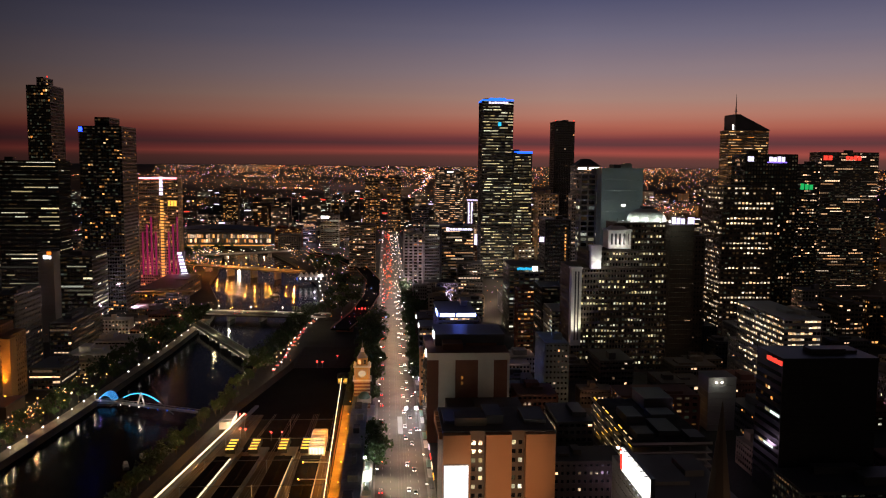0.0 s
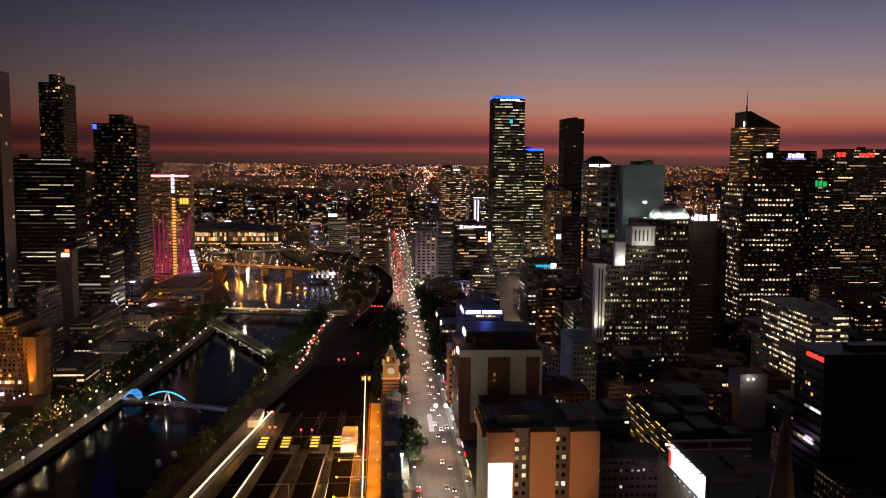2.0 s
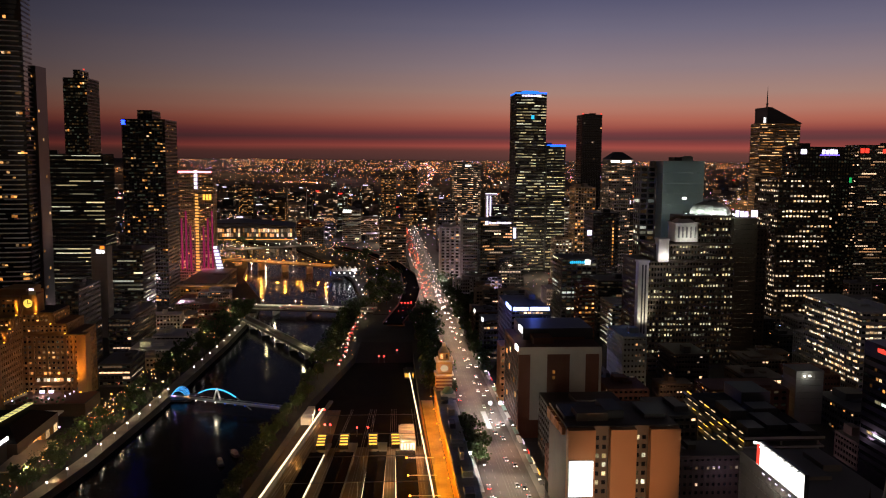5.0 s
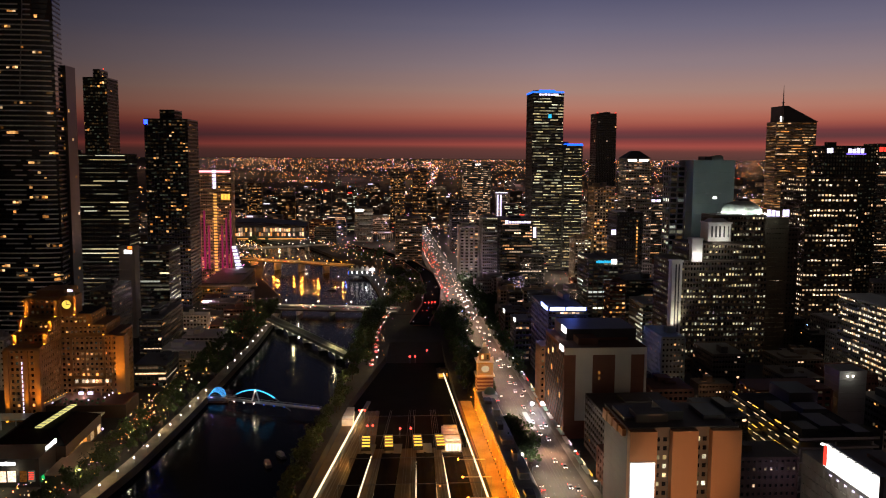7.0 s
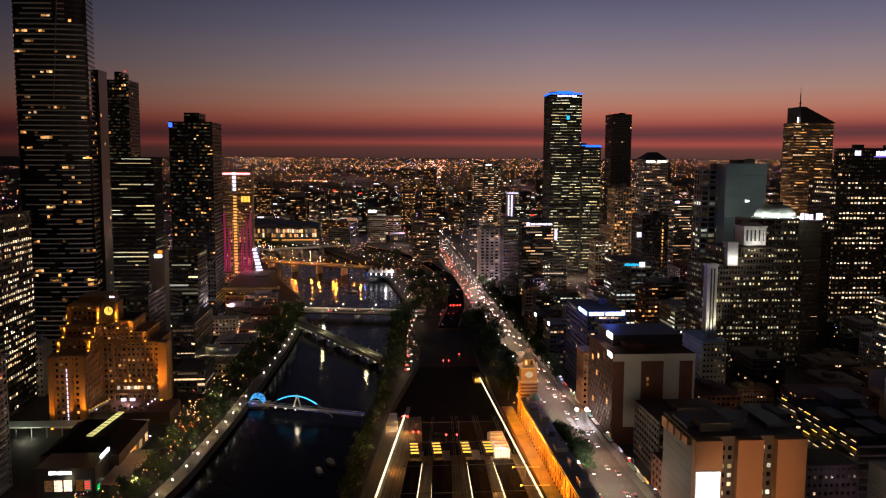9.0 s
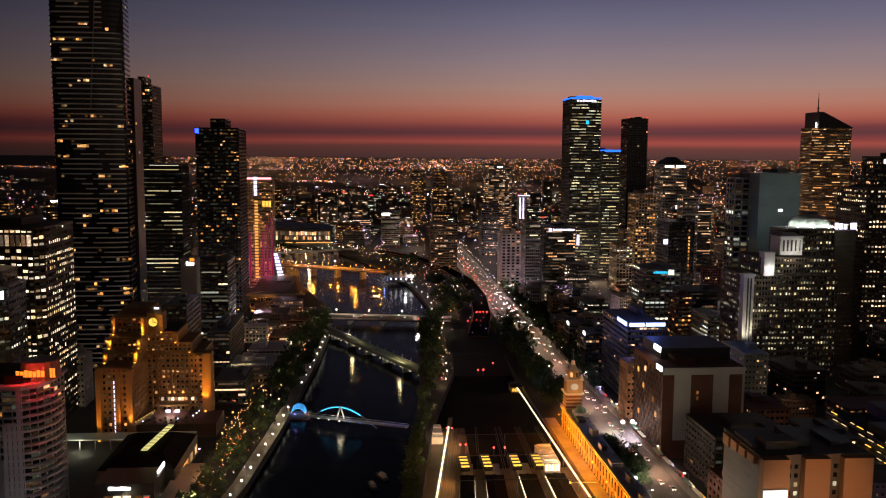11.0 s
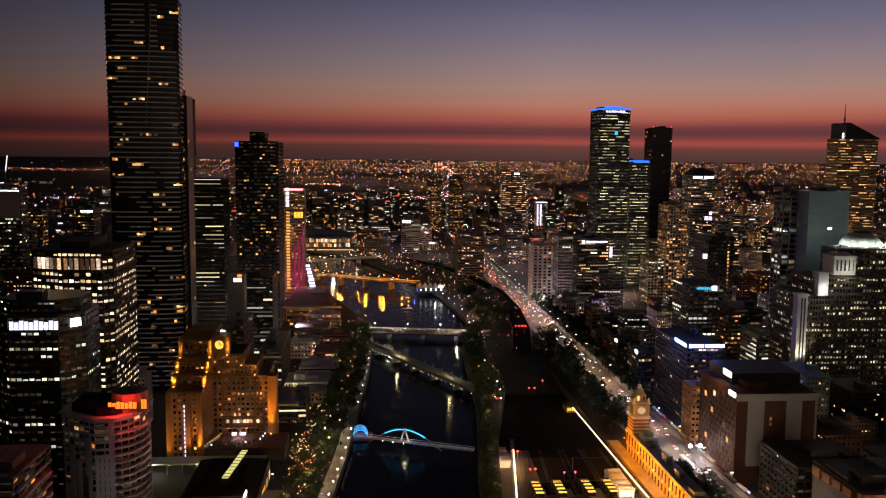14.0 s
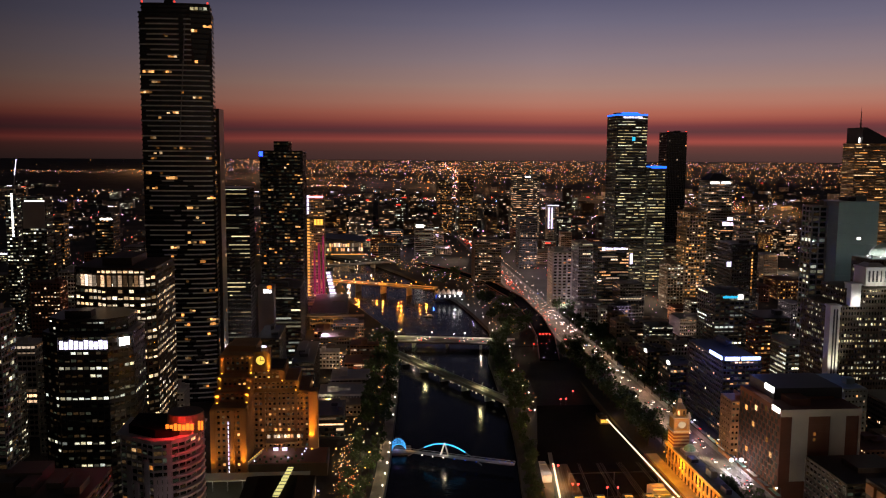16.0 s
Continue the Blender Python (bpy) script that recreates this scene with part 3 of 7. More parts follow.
tower("office_tower", "broad office tower with warm lit floors", 284.0, 328.7, 709.0, 755.0, 132.5, wall=BROWN, dark=0.22, lit=0.85, run=4, glow="bright", bay=3.3, band=0.52, pier=0.34, floor=4.3, single=True, seed=29, plant=0.2)
spire = tower("skyscraper", "gold-lit office tower with a sloping crown and spire", 466.3, 522.8, 1150.0, 1180.0, 198.8, wall=SAND, lit=1.2, run=3, glow="gold", dark=0.05, bay=2.0, band=0.55, pier=0.2, floor=3.8, seed=30, plant=0)
vsign = tower("office_tower", "black office tower with violet rooftop signs", 317.5, 365.2, 745.0, 775.0, 160.2, wall=BLACK, lit=0.04, run=2, glow="warm", band=0.4, pier=0.3, seed=31, plant=0.1)
rsign = tower("office_tower", "grey office tower with red rooftop signs", 521.2, 592.5, 1000.0, 1030.0, 167.4, wall=CONCRETE, lit=0.25, run=4, glow="warm", band=0.45, pier=0.1, seed=32, plant=0.1)
gsign = tower("office_tower", "dark office tower with a green sign", 470.7, 499.0, 960.0, 976.0, 152.6, wall=DARK, lit=0.15, run=2, seed=33)
tower("apartment_tower", "ochre apartment tower with a lit window grid", 178.7, 202.6, 1007.0, 1039.0, 114.6, wall=SAND, lit=0.9, run=2, glow="gold", bay=3.4, band=0.4, pier=0.3, floor=3.8, seed=34)
violet = tower("office_building", "dark office building with a violet and white rooftop sign", 250.0, 300.0, 1078.0, 1104.0, 98.0, wall=DARK, lit=0.5, run=5, glow="warm", bay=2.4, band=0.5, pier=0.1, seed=134, plant=0.2)
brownt = tower("office_tower", "dark brown tower with a column of small lights", 151.7, 176.5, 815.0, 849.0, 96.4, wall=BLACK, lit=0.01, run=1, seed=35, band=0.5, pier=0.4)
chal = tower("office_building", "grey office building with a cyan rooftop sign", 107.0, 138.2, 745.0, 785.0, 60.4, wall=CONCRETE, lit=0.34, run=3, glow="pale", band=0.4, pier=0.22, bay=4.5, seed=36)
bldc = tower("office_tower", "dark office tower with a bright white sign", 61.3, 97.7, 970.0, 1010.0, 78.3, wall=DARK, lit=0.4, run=4, glow="warm", band=0.4, seed=37)
tower("office_tower", "narrow office tower with lit floors", 42.8, 59.7, 985.0, 1019.0, 79.8, wall=CONCRETE, lit=0.4, run=3, glow="pale", seed=38)
tower("apartment_tower", "pale concrete twin-fin apartment tower", 18.9, 41.2, 1010.0, 1040.0, 66.4, wall=PALE, lit=0.16, run=1, bay=6, pier=0.4, seed=39)
tower("office_building", "beige building with a square window grid", 154.9, 174.0, 1000.0, 1030.0, 52.8, wall=SAND, lit=0.6, run=2, glow="pale", bay=4, band=0.45, pier=0.35, seed=40)
OVAL = [(31.0 * math.cos(a * math.pi / 8), 22.0 * math.sin(a * math.pi / 8)) for a in range(16)]
oval = ring_tower("office_tower", "rounded office tower with bright lit floors", 131.5, 1815.0, OVAL, 136.9, wall=DARK, lit=1.3, run=3, glow="warm", dark=0.05, bay=2.6, floor=4.2, band=0.5, pier=0.12, seed=41)
pcol = tower("apartment_tower", "slim tower edged with white light", 164.4, 186.3, 1735.0, 1761.0, 76.7, wall=PALE, lit=0.2, run=1, seed=42)
lit = tower("office_building", "stepped glass office with bright lit floors", 248.3, 272.3, 515.0, 587.0, 53.6, wall=PALE, dark=0.05, lit=1.4, run=8, glow="bright", bay=2.6, band=0.5, pier=0.06, floor=3.9, single=True, seed=43)
blk = tower("office_building", "large unlit black office block", 172.0, 215.6, 358.0, 384.0, 65.0, wall=BLACK, lit=0.0, run=1, band=0.99, pier=0.0, seed=44, plant=0.3)
salmon = tower("apartment_building", "salmon rendered block with blank panel walls", 21.0, 66.5, 336.0, 370.0, 41.2, wall=BROWN, lit=0.08, run=1, bay=40, band=0.99, pier=0, seed=45, plant=0.2)
redb = tower("apartment_building", "large pale block with brown brick panels", 19.9, 64.2, 447.0, 497.0, 48.3, wall=BRICK, lit=0.0, run=1, band=0.99, pier=0, seed=46, plant=0.3)
blues = tower("office_building", "low office block with blue-lit rooftop signs", 32.2, 57.9, 551.0, 611.0, 49.7, wall=DARK, lit=0.12, run=2, seed=47)
teal = tower("apartment_building", "narrow pale teal apartment block", 97.6, 112.0, 520.0, 556.0, 38.0, wall=TEAL, lit=0.08, run=1, band=0.6, pier=0.5, seed=48)
tan = tower("apartment_building", "tan brick building with small windows", 18.8, 33.3, 505.0, 521.0, 36.2, wall=SALMON, lit=0.15, run=1, glow="gold", band=0.55, pier=0.4, seed=49)
tower("office_building", "brick office with amber lit windows", 100.1, 112.5, 650.0, 666.0, 52.4, wall=BRICK, lit=0.4, run=2, glow="gold", seed=50)
tower("office_building", "low glass office with bright lit floors", 128.1, 145.6, 655.0, 691.0, 35.0, wall=PALE, lit=0.7, run=6, glow="pale", band=0.4, pier=0.05, seed=51)
tower("office_building", "dark office block with a few lit strips", 128.2, 153.4, 700.0, 736.0, 47.2, wall=DARK, lit=0.25, run=4, glow="warm", seed=52)
tower("apartment_tower", "grey concrete tower with balconies", 195.5, 212.6, 900.0, 916.0, 118.4, wall=CONCRETE, lit=0.15, run=1, seed=53)
tower("hotel_tower", "amber-lit hotel block beside the river", -196.5, -150.6, 1500.0, 1530.0, 35.3, wall=BRICK, lit=0.3, run=1, glow="gold", seed=54)
hotelw = tower("office_tower", "pale office tower with a white rooftop sign", -118.0, -86.3, 1512.0, 1548.0, 56.6, wall=CONCRETE, lit=0.5, run=5, glow="pale", seed=55)
tower("apartment_tower", "round brown apartment building beside the rail viaduct", -53.1, -17.0, 1180.0, 1220.0, 64.0, wall=BROWN, lit=0.3, run=2, glow="warm", seed=56)
tower("apartment_tower", "twin apartment tower with lit windows", -49.2, -17.0, 1900.0, 1930.0, 118.5, wall=BROWN, lit=0.3, run=1, glow="gold", seed=57)
tower("apartment_tower", "twin apartment tower with lit windows", 0.8, 30.8, 1900.0, 1930.0, 121.4, wall=BROWN, lit=0.3, run=1, glow="gold", seed=58)
tower("office_tower", "dark office tower with scattered lights", 38.6, 66.3, 1350.0, 1386.0, 79.0, wall=DARK, lit=0.2, run=1, glow="warm", seed=59)
tower("apartment_tower", "grey apartment tower among the city lights", -368.5, -337.2, 1950.0, 1980.0, 88.6, wall=BROWN, lit=0.25, run=1, glow="gold", seed=60)
south_a = tower("office_tower", "dark tower on the southern edge of the city", -524.5, -502.4, 860.0, 876.0, 138.3, wall=DARK, lit=0.12, run=1, glow="pale", seed=61)
south_d = tower("apartment_tower", "slim dark tower with a column of amber windows", -518.0, -509.0, 900.0, 914.0, 99.0, wall=DARK, lit=0.04, run=1, glow="gold", seed=162)
south_b = tower("apartment_tower", "slim tower with white edge lights", -555.7, -545.0, 900.0, 916.0, 138.9, wall=DARK, lit=0.3, run=1, glow="pale", seed=62)
tower("apartment_tower", "tower with amber lit corner windows", -552.6, -535.6, 1000.0, 1016.0, 105.8, wall=DARK, lit=0.3, run=1, glow="gold", seed=63)
south_c = tower("apartment_tower", "dark tower with a white rooftop sign", -532.8, -511.8, 1100.0, 1130.0, 101.3, wall=DARK, lit=0.15, run=1, glow="gold", seed=64)
tower("office_building", "grey apartment slab with long balconies", -372.8, -356.6, 405.0, 421.0, 111.4, wall=CONCRETE, lit=0.08, run=1, glow="pale", bay=3, band=0.34, pier=0.05, floor=3.2, seed=65)
tower("office_building", "long low glass office beside the hotel", -233.3, -213.5, 560.0, 594.0, 14.6, wall=DARK, lit=0.55, run=5, glow="warm", band=0.4, pier=0.05, seed=66)
tower("office_building", "cream low-rise behind the hotel", -322.8, -313.5, 560.0, 576.0, 31.6, wall=PALE, lit=0.12, run=1, band=0.6, pier=0.5, seed=67)
tower("office_building", "curved dark office building behind the hotel", -272.6, -258.0, 600.0, 646.0, 56.6, wall=DARK, lit=0.06, run=2, band=0.5, seed=68)
tower("shopping_arcade", "low dark riverside retail building with lit shopfronts", -254.4, -238.3, 650.0, 720.0, 27.2, wall=DARK, lit=0.3, run=4, glow="warm", seed=69)
edge_a = tower("office_building", "dark corner building with a white edge sign", 22.5, 40.0, 620.0, 645.0, 29.6, wall=DARK, lit=0.12, run=2, glow="warm", seed=171)
edge_b = tower("office_building", "dark brick building with a white edge sign", 22.5, 40.0, 672.0, 700.0, 26.6, wall=UMBER, lit=0.12, run=2, glow="gold", seed=172)
casino = tower("casino_building", "long low amber-lit casino building", -258.9, -221.5, 900.0, 1020.0, 16.6, wall=BROWN, lit=0.5, run=5, glow="gold", floor=5, seed=70)



# ---- things on the placed towers ----
def crate(root, name, x0, x1, y0, y1, z0, z1, mat, label="", k=1.0):
    o = root.location
    return part(name, Geo().taper(x0 - o.x, y0 - o.y, z0 - o.z, x1 - o.x, y1 - o.y, z1 - o.z, k), mat, root, label)


# pale balcony edges of the tallest tower: every third one runs across, the rest start and end unevenly
erng = random.Random(12)


def edge_on(u0, u1, z):
    """A balcony edge along the bowed front of the tallest tower, from u0 to u1 of its width."""
    front = EUREKA[:5]
    g = Geo()
    span = [u * (len(front) - 1) for u in (u0, u1)]
    stops = [span[0]] + [float(k) for k in range(5) if span[0] < k < span[1]] + [span[1]]
    pts = []
    for u in stops:
        k = min(3, int(u))
        (xa, ya), (xb, yb) = front[k], front[k + 1]
        pts.append((xa + (xb - xa) * (u - k), ya + (yb - ya) * (u - k) - 0.3, z))
    for p, q in zip(pts, pts[1:]):
        g.bar(p, q, 0.9, 0.85)
    part("balcony_edge", g, BANDS, eureka)


for k in range(78):
    z = 4.5 + k * 3.5
    left = 0.0 if k % 3 == 0 else erng.choice((0.07, 0.07, 0.08, 0.12))
    if z > 243:
        edge_on(left + 0.02, 0.46, z)
        edge_on(0.52, 0.62, z)
    elif z > 170 or erng.random() < 0.35:
        edge_on(left, 0.985 if k % 3 == 0 else 0.93, z)
    else:
        cut = erng.uniform(0.3, 0.62)
        edge_on(left + erng.choice((0.0, 0.1, 0.24)), cut, z)
        edge_on(cut + erng.uniform(0.06, 0.12), 0.95, z)
fin = Geo().bar((6.0, -20.2, 270), (0.5, -20.2, 190), 0.5)
part("facade_fin", fin, PANEL, eureka, "thin slanting pale line")
part("gold_crown", Geo().add([(6.4, -20.1, 243), (23.4, -15.6, 243), (22.6, -14.6, 280), (7.0, -19.4, 280)], [(0, 1, 2, 3)]).add([(6.4, -17.1, 243), (22.4, -12.6, 243), (21.6, -12.6, 280), (7.0, -16.4, 280)], [(3, 2, 1, 0)]), UMBER, eureka, "dark blank crown panel")
for k in range(4):
    part("lit_window", Geo().box(9.6 + k * 3.0, -18.6, 280.3, 11.8 + k * 3.0, -18.2, 282.2), DIMLIT1, eureka)
part("shoulder", Geo().box(16.0, 6.0, 0, 23.4, 26.0, 214), BLACK, eureka, "lower dark shoulder block")
for k in range(24):
    if erng.random() < 0.4:
        part("lit_window", Geo().box(23.3, 8 + 3.4 * (k % 5), 40 + k * 7, 23.5, 10.4 + 3.4 * (k % 5), 42 + k * 7), GOLD1, eureka)
BLUECROWN = plain_glow("blue_crown_light", (0.015, 0.12, 1.0), 2.4)
for x, y in ((-353.5, 647), (-309.5, 650), (-331, 645)):
    crate(eureka, "beacon", x - 0.5, x + 0.5, y - 0.5, y + 0.5, 285.2, 286.4, SIGN_RED, "red aircraft warning light")
    crate(eureka, "beacon_mast", x - 0.12, x + 0.12, y - 0.12, y + 0.12, 283.5, 285.2, STEEL)
for x in (256, 284):
    crate(plain, "beacon", x - 0.9, x + 0.9, 1300.5, 1302, 216.6, 218.2, SIGN_RED, "red aircraft warning light")
crate(pearl, "beacon", -374, -373, 975, 976, 240.5, 242, SIGN_RED, "red aircraft warning light")
crate(rialto, "crown_band", 123, 164, 1119.4, 1166, 232.4, 234.4, BLUECROWN, "blue-lit rooftop band")
crate(rialto, "crown", 132, 156, 1128, 1156, 234.7, 237.2, BLUECROWN, "glowing blue crown", 0.8)
sign(rialto, 131, 157, 1119.4, 229, 231.6, SIGN_PURPLE, 7, label="pale blue rooftop letters")
crate(rialto, "lit_panel", 144, 148, 1119.5, 1120, 200, 205, SIGN_CYAN, "pale blue lit panel")
crate(rialto2, "crown_band", 168, 188.7, 1111.4, 1160, 164.5, 167.2, BLUECROWN, "blue-lit rooftop band")
sign(fresh, -303.0, -299.5, 864, 178.5, 183, SKYSIGN, label="glowing blue rooftop sign")
sign(slim, -282.5, -276, 715, 69.5, 72.5, SIGN_WHITE, 3)
sign(slim, -279.5, -276, 715, 73, 75.5, SIGN_ORANGE)
for k in range(7):
    crate(smalloff, "edge_light", -286.4, -285.7, 751.4, 752, 20 + k * 4, 22.4 + k * 4, SIGN_WHITE)
for k in range(7):
    u = (k + 0.5) / 7
    part("tall_window", Geo().box(-1.0, -0.3, 107.3, 1.0, 0.1, 113.6), WARM1, boxoff, "tall amber-lit top window").matrix_basis = pose(-22 + 17.5 * u, -18.75 - 7.3 * u, 0, 0, 0, -22.8)
    part("tall_window", Geo().box(-1.0, -0.3, 107.3, 1.0, 0.1, 113.6), WARM1, boxoff, "tall amber-lit top window").matrix_basis = pose(-3.5 + 21 * u, -26.2 - 1.0 * u, 0, 0, 0, -2.6)
crate(crown, "roof_light", -296, -252, 1039.3, 1040, 129, 131.2, plain_glow("pink_neon", (1.0, 0.25, 0.3), 3.5), "pink neon roof edge")
for k in range(5):
    crate(crown, "sign_letter", -272.2, -268.6, 1038.9, 1039.4, 110 + k * 4.6, 113.6 + k * 4.6, SIGN_PURPLE, "white upright letter block")
PINKWALL = plain_glow("magenta_strip", (1.0, 0.05, 0.30), 0.2)
AMBERWALL = plain_glow("amber_strip", (1.0, 0.45, 0.1), 1.1)
# the wall's magenta uplight is put into faintly glowing strips
for k in range(9):
    x = -294 + k * 5.1
    if abs(x + 270) > 4:
        crate(crown, "light_strip", x, x + 1.7, 1039.2, 1039.9, 14, 66 + (k % 3) * 9, PINKWALL, "wall strip glowing magenta in place of uplight")
for k in range(26):
    crate(crown, "lit_window", -272, -268, 1039.4, 1039.9, 12 + k * 3.6, 14 + k * 3.6, AMBERWALL)
for k in range(3):
    crate(crown, "lit_lantern", -262.5 + k * 3.6, -259.9 + k * 3.6, 1039, 1039.9, 97, 103.5, AMBER, "bright amber lantern window")
lamp("POINT", (-285, 1027, 24), 7000, (1.0, 0.08, 0.25), 3)
lamp("POINT", (-257, 1027, 24), 7000, (1.0, 0.08, 0.25), 3)
lamp("POINT", (-270, 1022, 66), 7000, (1.0, 0.40, 0.12), 3)

# hipped roof, spire, dome, lit boxes
crate(hip, "hipped_roof", 247.4, 280.6, 1115.4, 1150.6, 149.0, 158.5, DARK, "dark hipped roof", 0.3)
sign(hip, 249, 279, 1116, 144.6, 147.2, SIGN_WHITE, 2)
wv = [(-22.0, -21.0, 199.5), (28.0, -21.0, 199.5), (28.0, 18.0, 199.5), (-22.0, 18.0, 199.5), (-22.0, -21.0, 221.0), (-16.0, -21.0, 221.0), (-16.0, 18.0, 221.0), (-22.0, 18.0, 221.0)]
part("sloping_crown", Geo().add(wv, [(0, 3, 2, 1), (4, 5, 6, 7), (0, 1, 5, 4), (1, 2, 6, 5), (2, 3, 7, 6), (3, 0, 4, 7)]), DARK, spire, "dark sloping crown")
part("spire", Geo().prism([(-13.2 + 1.3 * math.cos(a * 1.047), 1.3 * math.sin(a * 1.047)) for a in range(6)], 219, 250, 0.12), STEEL, spire, "thin steel spire")
part("mast_ring", Geo().prism([(-13.2 + 2.2 * math.cos(a * 1.047), 2.2 * math.sin(a * 1.047)) for a in range(6)], 226, 227), STEEL, spire)
sign(spire, 470.5, 477.5, 1150, 200, 207, SIGN_WHITE, 2)
sign(spire, 473, 476, 1150, 207.5, 211.5, SIGN_WHITE)
sign(vsign, 319.5, 325, 745, 154.5, 158.8, SIGN_PURPLE)
sign(vsign, 338.8, 354, 745, 154.5, 159, SIGN_PURPLE, 4)
VIOLET = plain_glow("violet_edge", (0.2, 0.12, 1.0), 2.2)
crate(vsign, "roof_light", 337.5, 355.5, 744.5, 744.8, 153.2, 154.2, VIOLET, "violet light line")
sign(rsign, 523, 535, 1000, 158.5, 164, SIGN_RED, 2)
sign(rsign, 551, 571, 1000, 158.5, 164, SIGN_RED, 4)
sign(gsign, 476, 492, 960, 124, 131, SIGN_GREEN, 3)
sign(violet, 252, 268, 1078, 92.5, 97.5, SIGN_PURPLE, 3, label="white and violet rooftop sign")
sign(violet, 270, 284, 1078, 93.5, 96.5, SIGN_PURPLE, 2)
sign(violet, 258, 266, 1078, 99, 103.5, SIGN_PURPLE, 2)
crate(violet, "sign_frame", 257, 286, 1078.4, 1079, 98.5, 99.1, STEEL)
sign(brownt, 146.2, 150.6, 815, 75.5, 80.3, SIGN_PURPLE)
for k in range(13):
    crate(brownt, "stair_light", 170.8, 172.2, 814.5, 814.9, 47 + k * 3.4, 49 + k * 3.4, GOLD1)
sign(chal, 113.8, 128, 745, 56.8, 59.2, SIGN_CYAN, 8)
crate(chal, "round_sign", 127.5, 132, 744.4, 744.8, 56, 60, SIGN_WHITE)
sign(bldc, 71, 96.5, 970, 74.4, 76.9, SIGN_PURPLE, 9)
crate(bldc, "round_sign", 66.5, 70, 969.4, 969.9, 73.6, 77.6, SIGN_PURPLE)
crate(bldc, "upright_sign", 99, 102, 969.4, 969.9, 58, 70, SIGN_PURPLE)
sign(hotelw, -117, -103, 1512, 52.5, 57, SIGN_WHITE)
crate(pcol, "roof_light", 162, 186, 1734, 1735, 76.6, 78.2, SIGN_PURPLE)
for x in (165, 171.5):
    crate(pcol, "edge_light", x, x + 2.4, 1734, 1735, 30, 73, SIGN_PURPLE)
crate(oval, "roof_light", 126, 138, 1792, 1792.8, 132.6, 135.0, SIGN_WHITE)

dome = Geo()
for j in range(8):
    for i in range(14):
        a0, a1 = i * math.pi * 2 / 14, (i + 1) * math.pi * 2 / 14
        e0, e1 = j * math.pi / 16, (j + 1) * math.pi / 16
        q = [(15 * math.cos(e) * math.cos(a), 15 * math.cos(e) * math.sin(a), 10 * math.sin(e)) for a, e in ((a0, e0), (a1, e0), (a1, e1), (a0, e1))]
        dome.add(q, [(0, 1, 2, 3)])
od = domed.location
dm = part("dome", dome, WHITE, domed, "floodlit pale green dome")
dm.location = (194 - od.x, 632 - od.y, 108.2)
crate(domed, "lantern", 190, 198, 628, 636, 117, 119.5, DARK)
crate(domed, "lit_lantern", 157.5, 174, 602.6, 618, 90, 103, WHITE, "white floodlit rooftop pavilion")
for k in range(5):
    crate(domed, "slot_window", 159.4 + k * 2.9, 160.6 + k * 2.9, 602.3, 602.8, 93, 101, DARK)
crate(domed, "finial", 165, 166, 609, 610, 103, 109, WHITE, "", 0.2)
crate(domed, "lit_turret", 144, 151.5, 597.5, 606, 76, 92, WHITE, "white floodlit corner turret")
crate(domed, "lit_shaft", 130.6, 138, 599.2, 606, 20, 76, WHITE, "tall white floodlit corner shaft")
for x0, x1 in ((133.0, 134.0), (135.2, 136.2)):
    crate(domed, "slot_window", x0, x1, 598.9, 599.3, 24, 74, DARK)
crate(domed, "shaft_cornice", 130.0, 138.6, 598.7, 606.4, 75.6, 77.0, WHITE)
crate(domed, "lantern_cornice", 156.9, 174.6, 602.0, 618.4, 102.6, 103.8, WHITE)
crate(domed, "lantern_roof", 159.0, 172.5, 604.2, 616.6, 103.8, 106.2, WHITE, "stepped pavilion roof", 0.6)
crate(domed, "finial", 165.4, 166.1, 610, 610.7, 106.2, 111.5, STEEL)
crate(domed, "turret_cornice", 143.5, 152.0, 597.1, 606.4, 91.6, 92.8, WHITE)
for x in (157.9, 161.2, 164.5, 167.8, 171.1, 173.2):
    crate(domed, "pilaster", x - 0.5, x + 0.5, 602.2, 602.6, 90, 102.6, WHITE)
lamp("SPOT", (134, 592, 24), 30000, (1.0, 0.90, 0.66), 1, (134.3, 600, 48), 62)
lamp("POINT", (148, 593, 80), 2200, (1.0, 0.97, 0.9), 0.5)
lamp("POINT", (166, 596, 92), 2600, (1.0, 0.97, 0.9), 0.5)
for k in range(6):
    a = math.pi * (1.0 + k / 5)
    lamp("POINT", (194 + 18 * math.cos(a), 632 + 18 * math.sin(a), 110.5), 1900, (0.84, 1.0, 0.90), 0.5)
    crate(domed, "floodlight", 194 + 18 * math.cos(a) - 0.5, 194 + 18 * math.cos(a) + 0.5, 632 + 18 * math.sin(a) - 0.5, 632 + 18 * math.sin(a) + 0.5, 107.6, 108.6, SIGN_WHITE)
tall = tower("office_tower", "narrow brown slab carrying a bright sign", 213, 231, 632, 660, 104, wall=BROWN, lit=0.02, band=0.9, pier=0.2, plant=0.2, seed=77)
sign(tall, 213.5, 224, 632, 106, 111, SIGN_PURPLE, 3, label="bright white rooftop sign")
sign(tall, 226, 231, 632, 106, 111, SIGN_PURPLE)
# floodlights at the foot of the pale slab
lamp("SPOT", (175, 625, 82), 150000, (0.9, 1.0, 0.88), 1, (180, 657, 118), 85)
crate(slab, "roof_light", 181.5, 184.5, 656.4, 656.8, 118, 119.4, SIGN_WHITE)
crate(slab, "roof_house", 176, 190, 662, 676, 146, 150.5, DARK, "dark rooftop plant house")

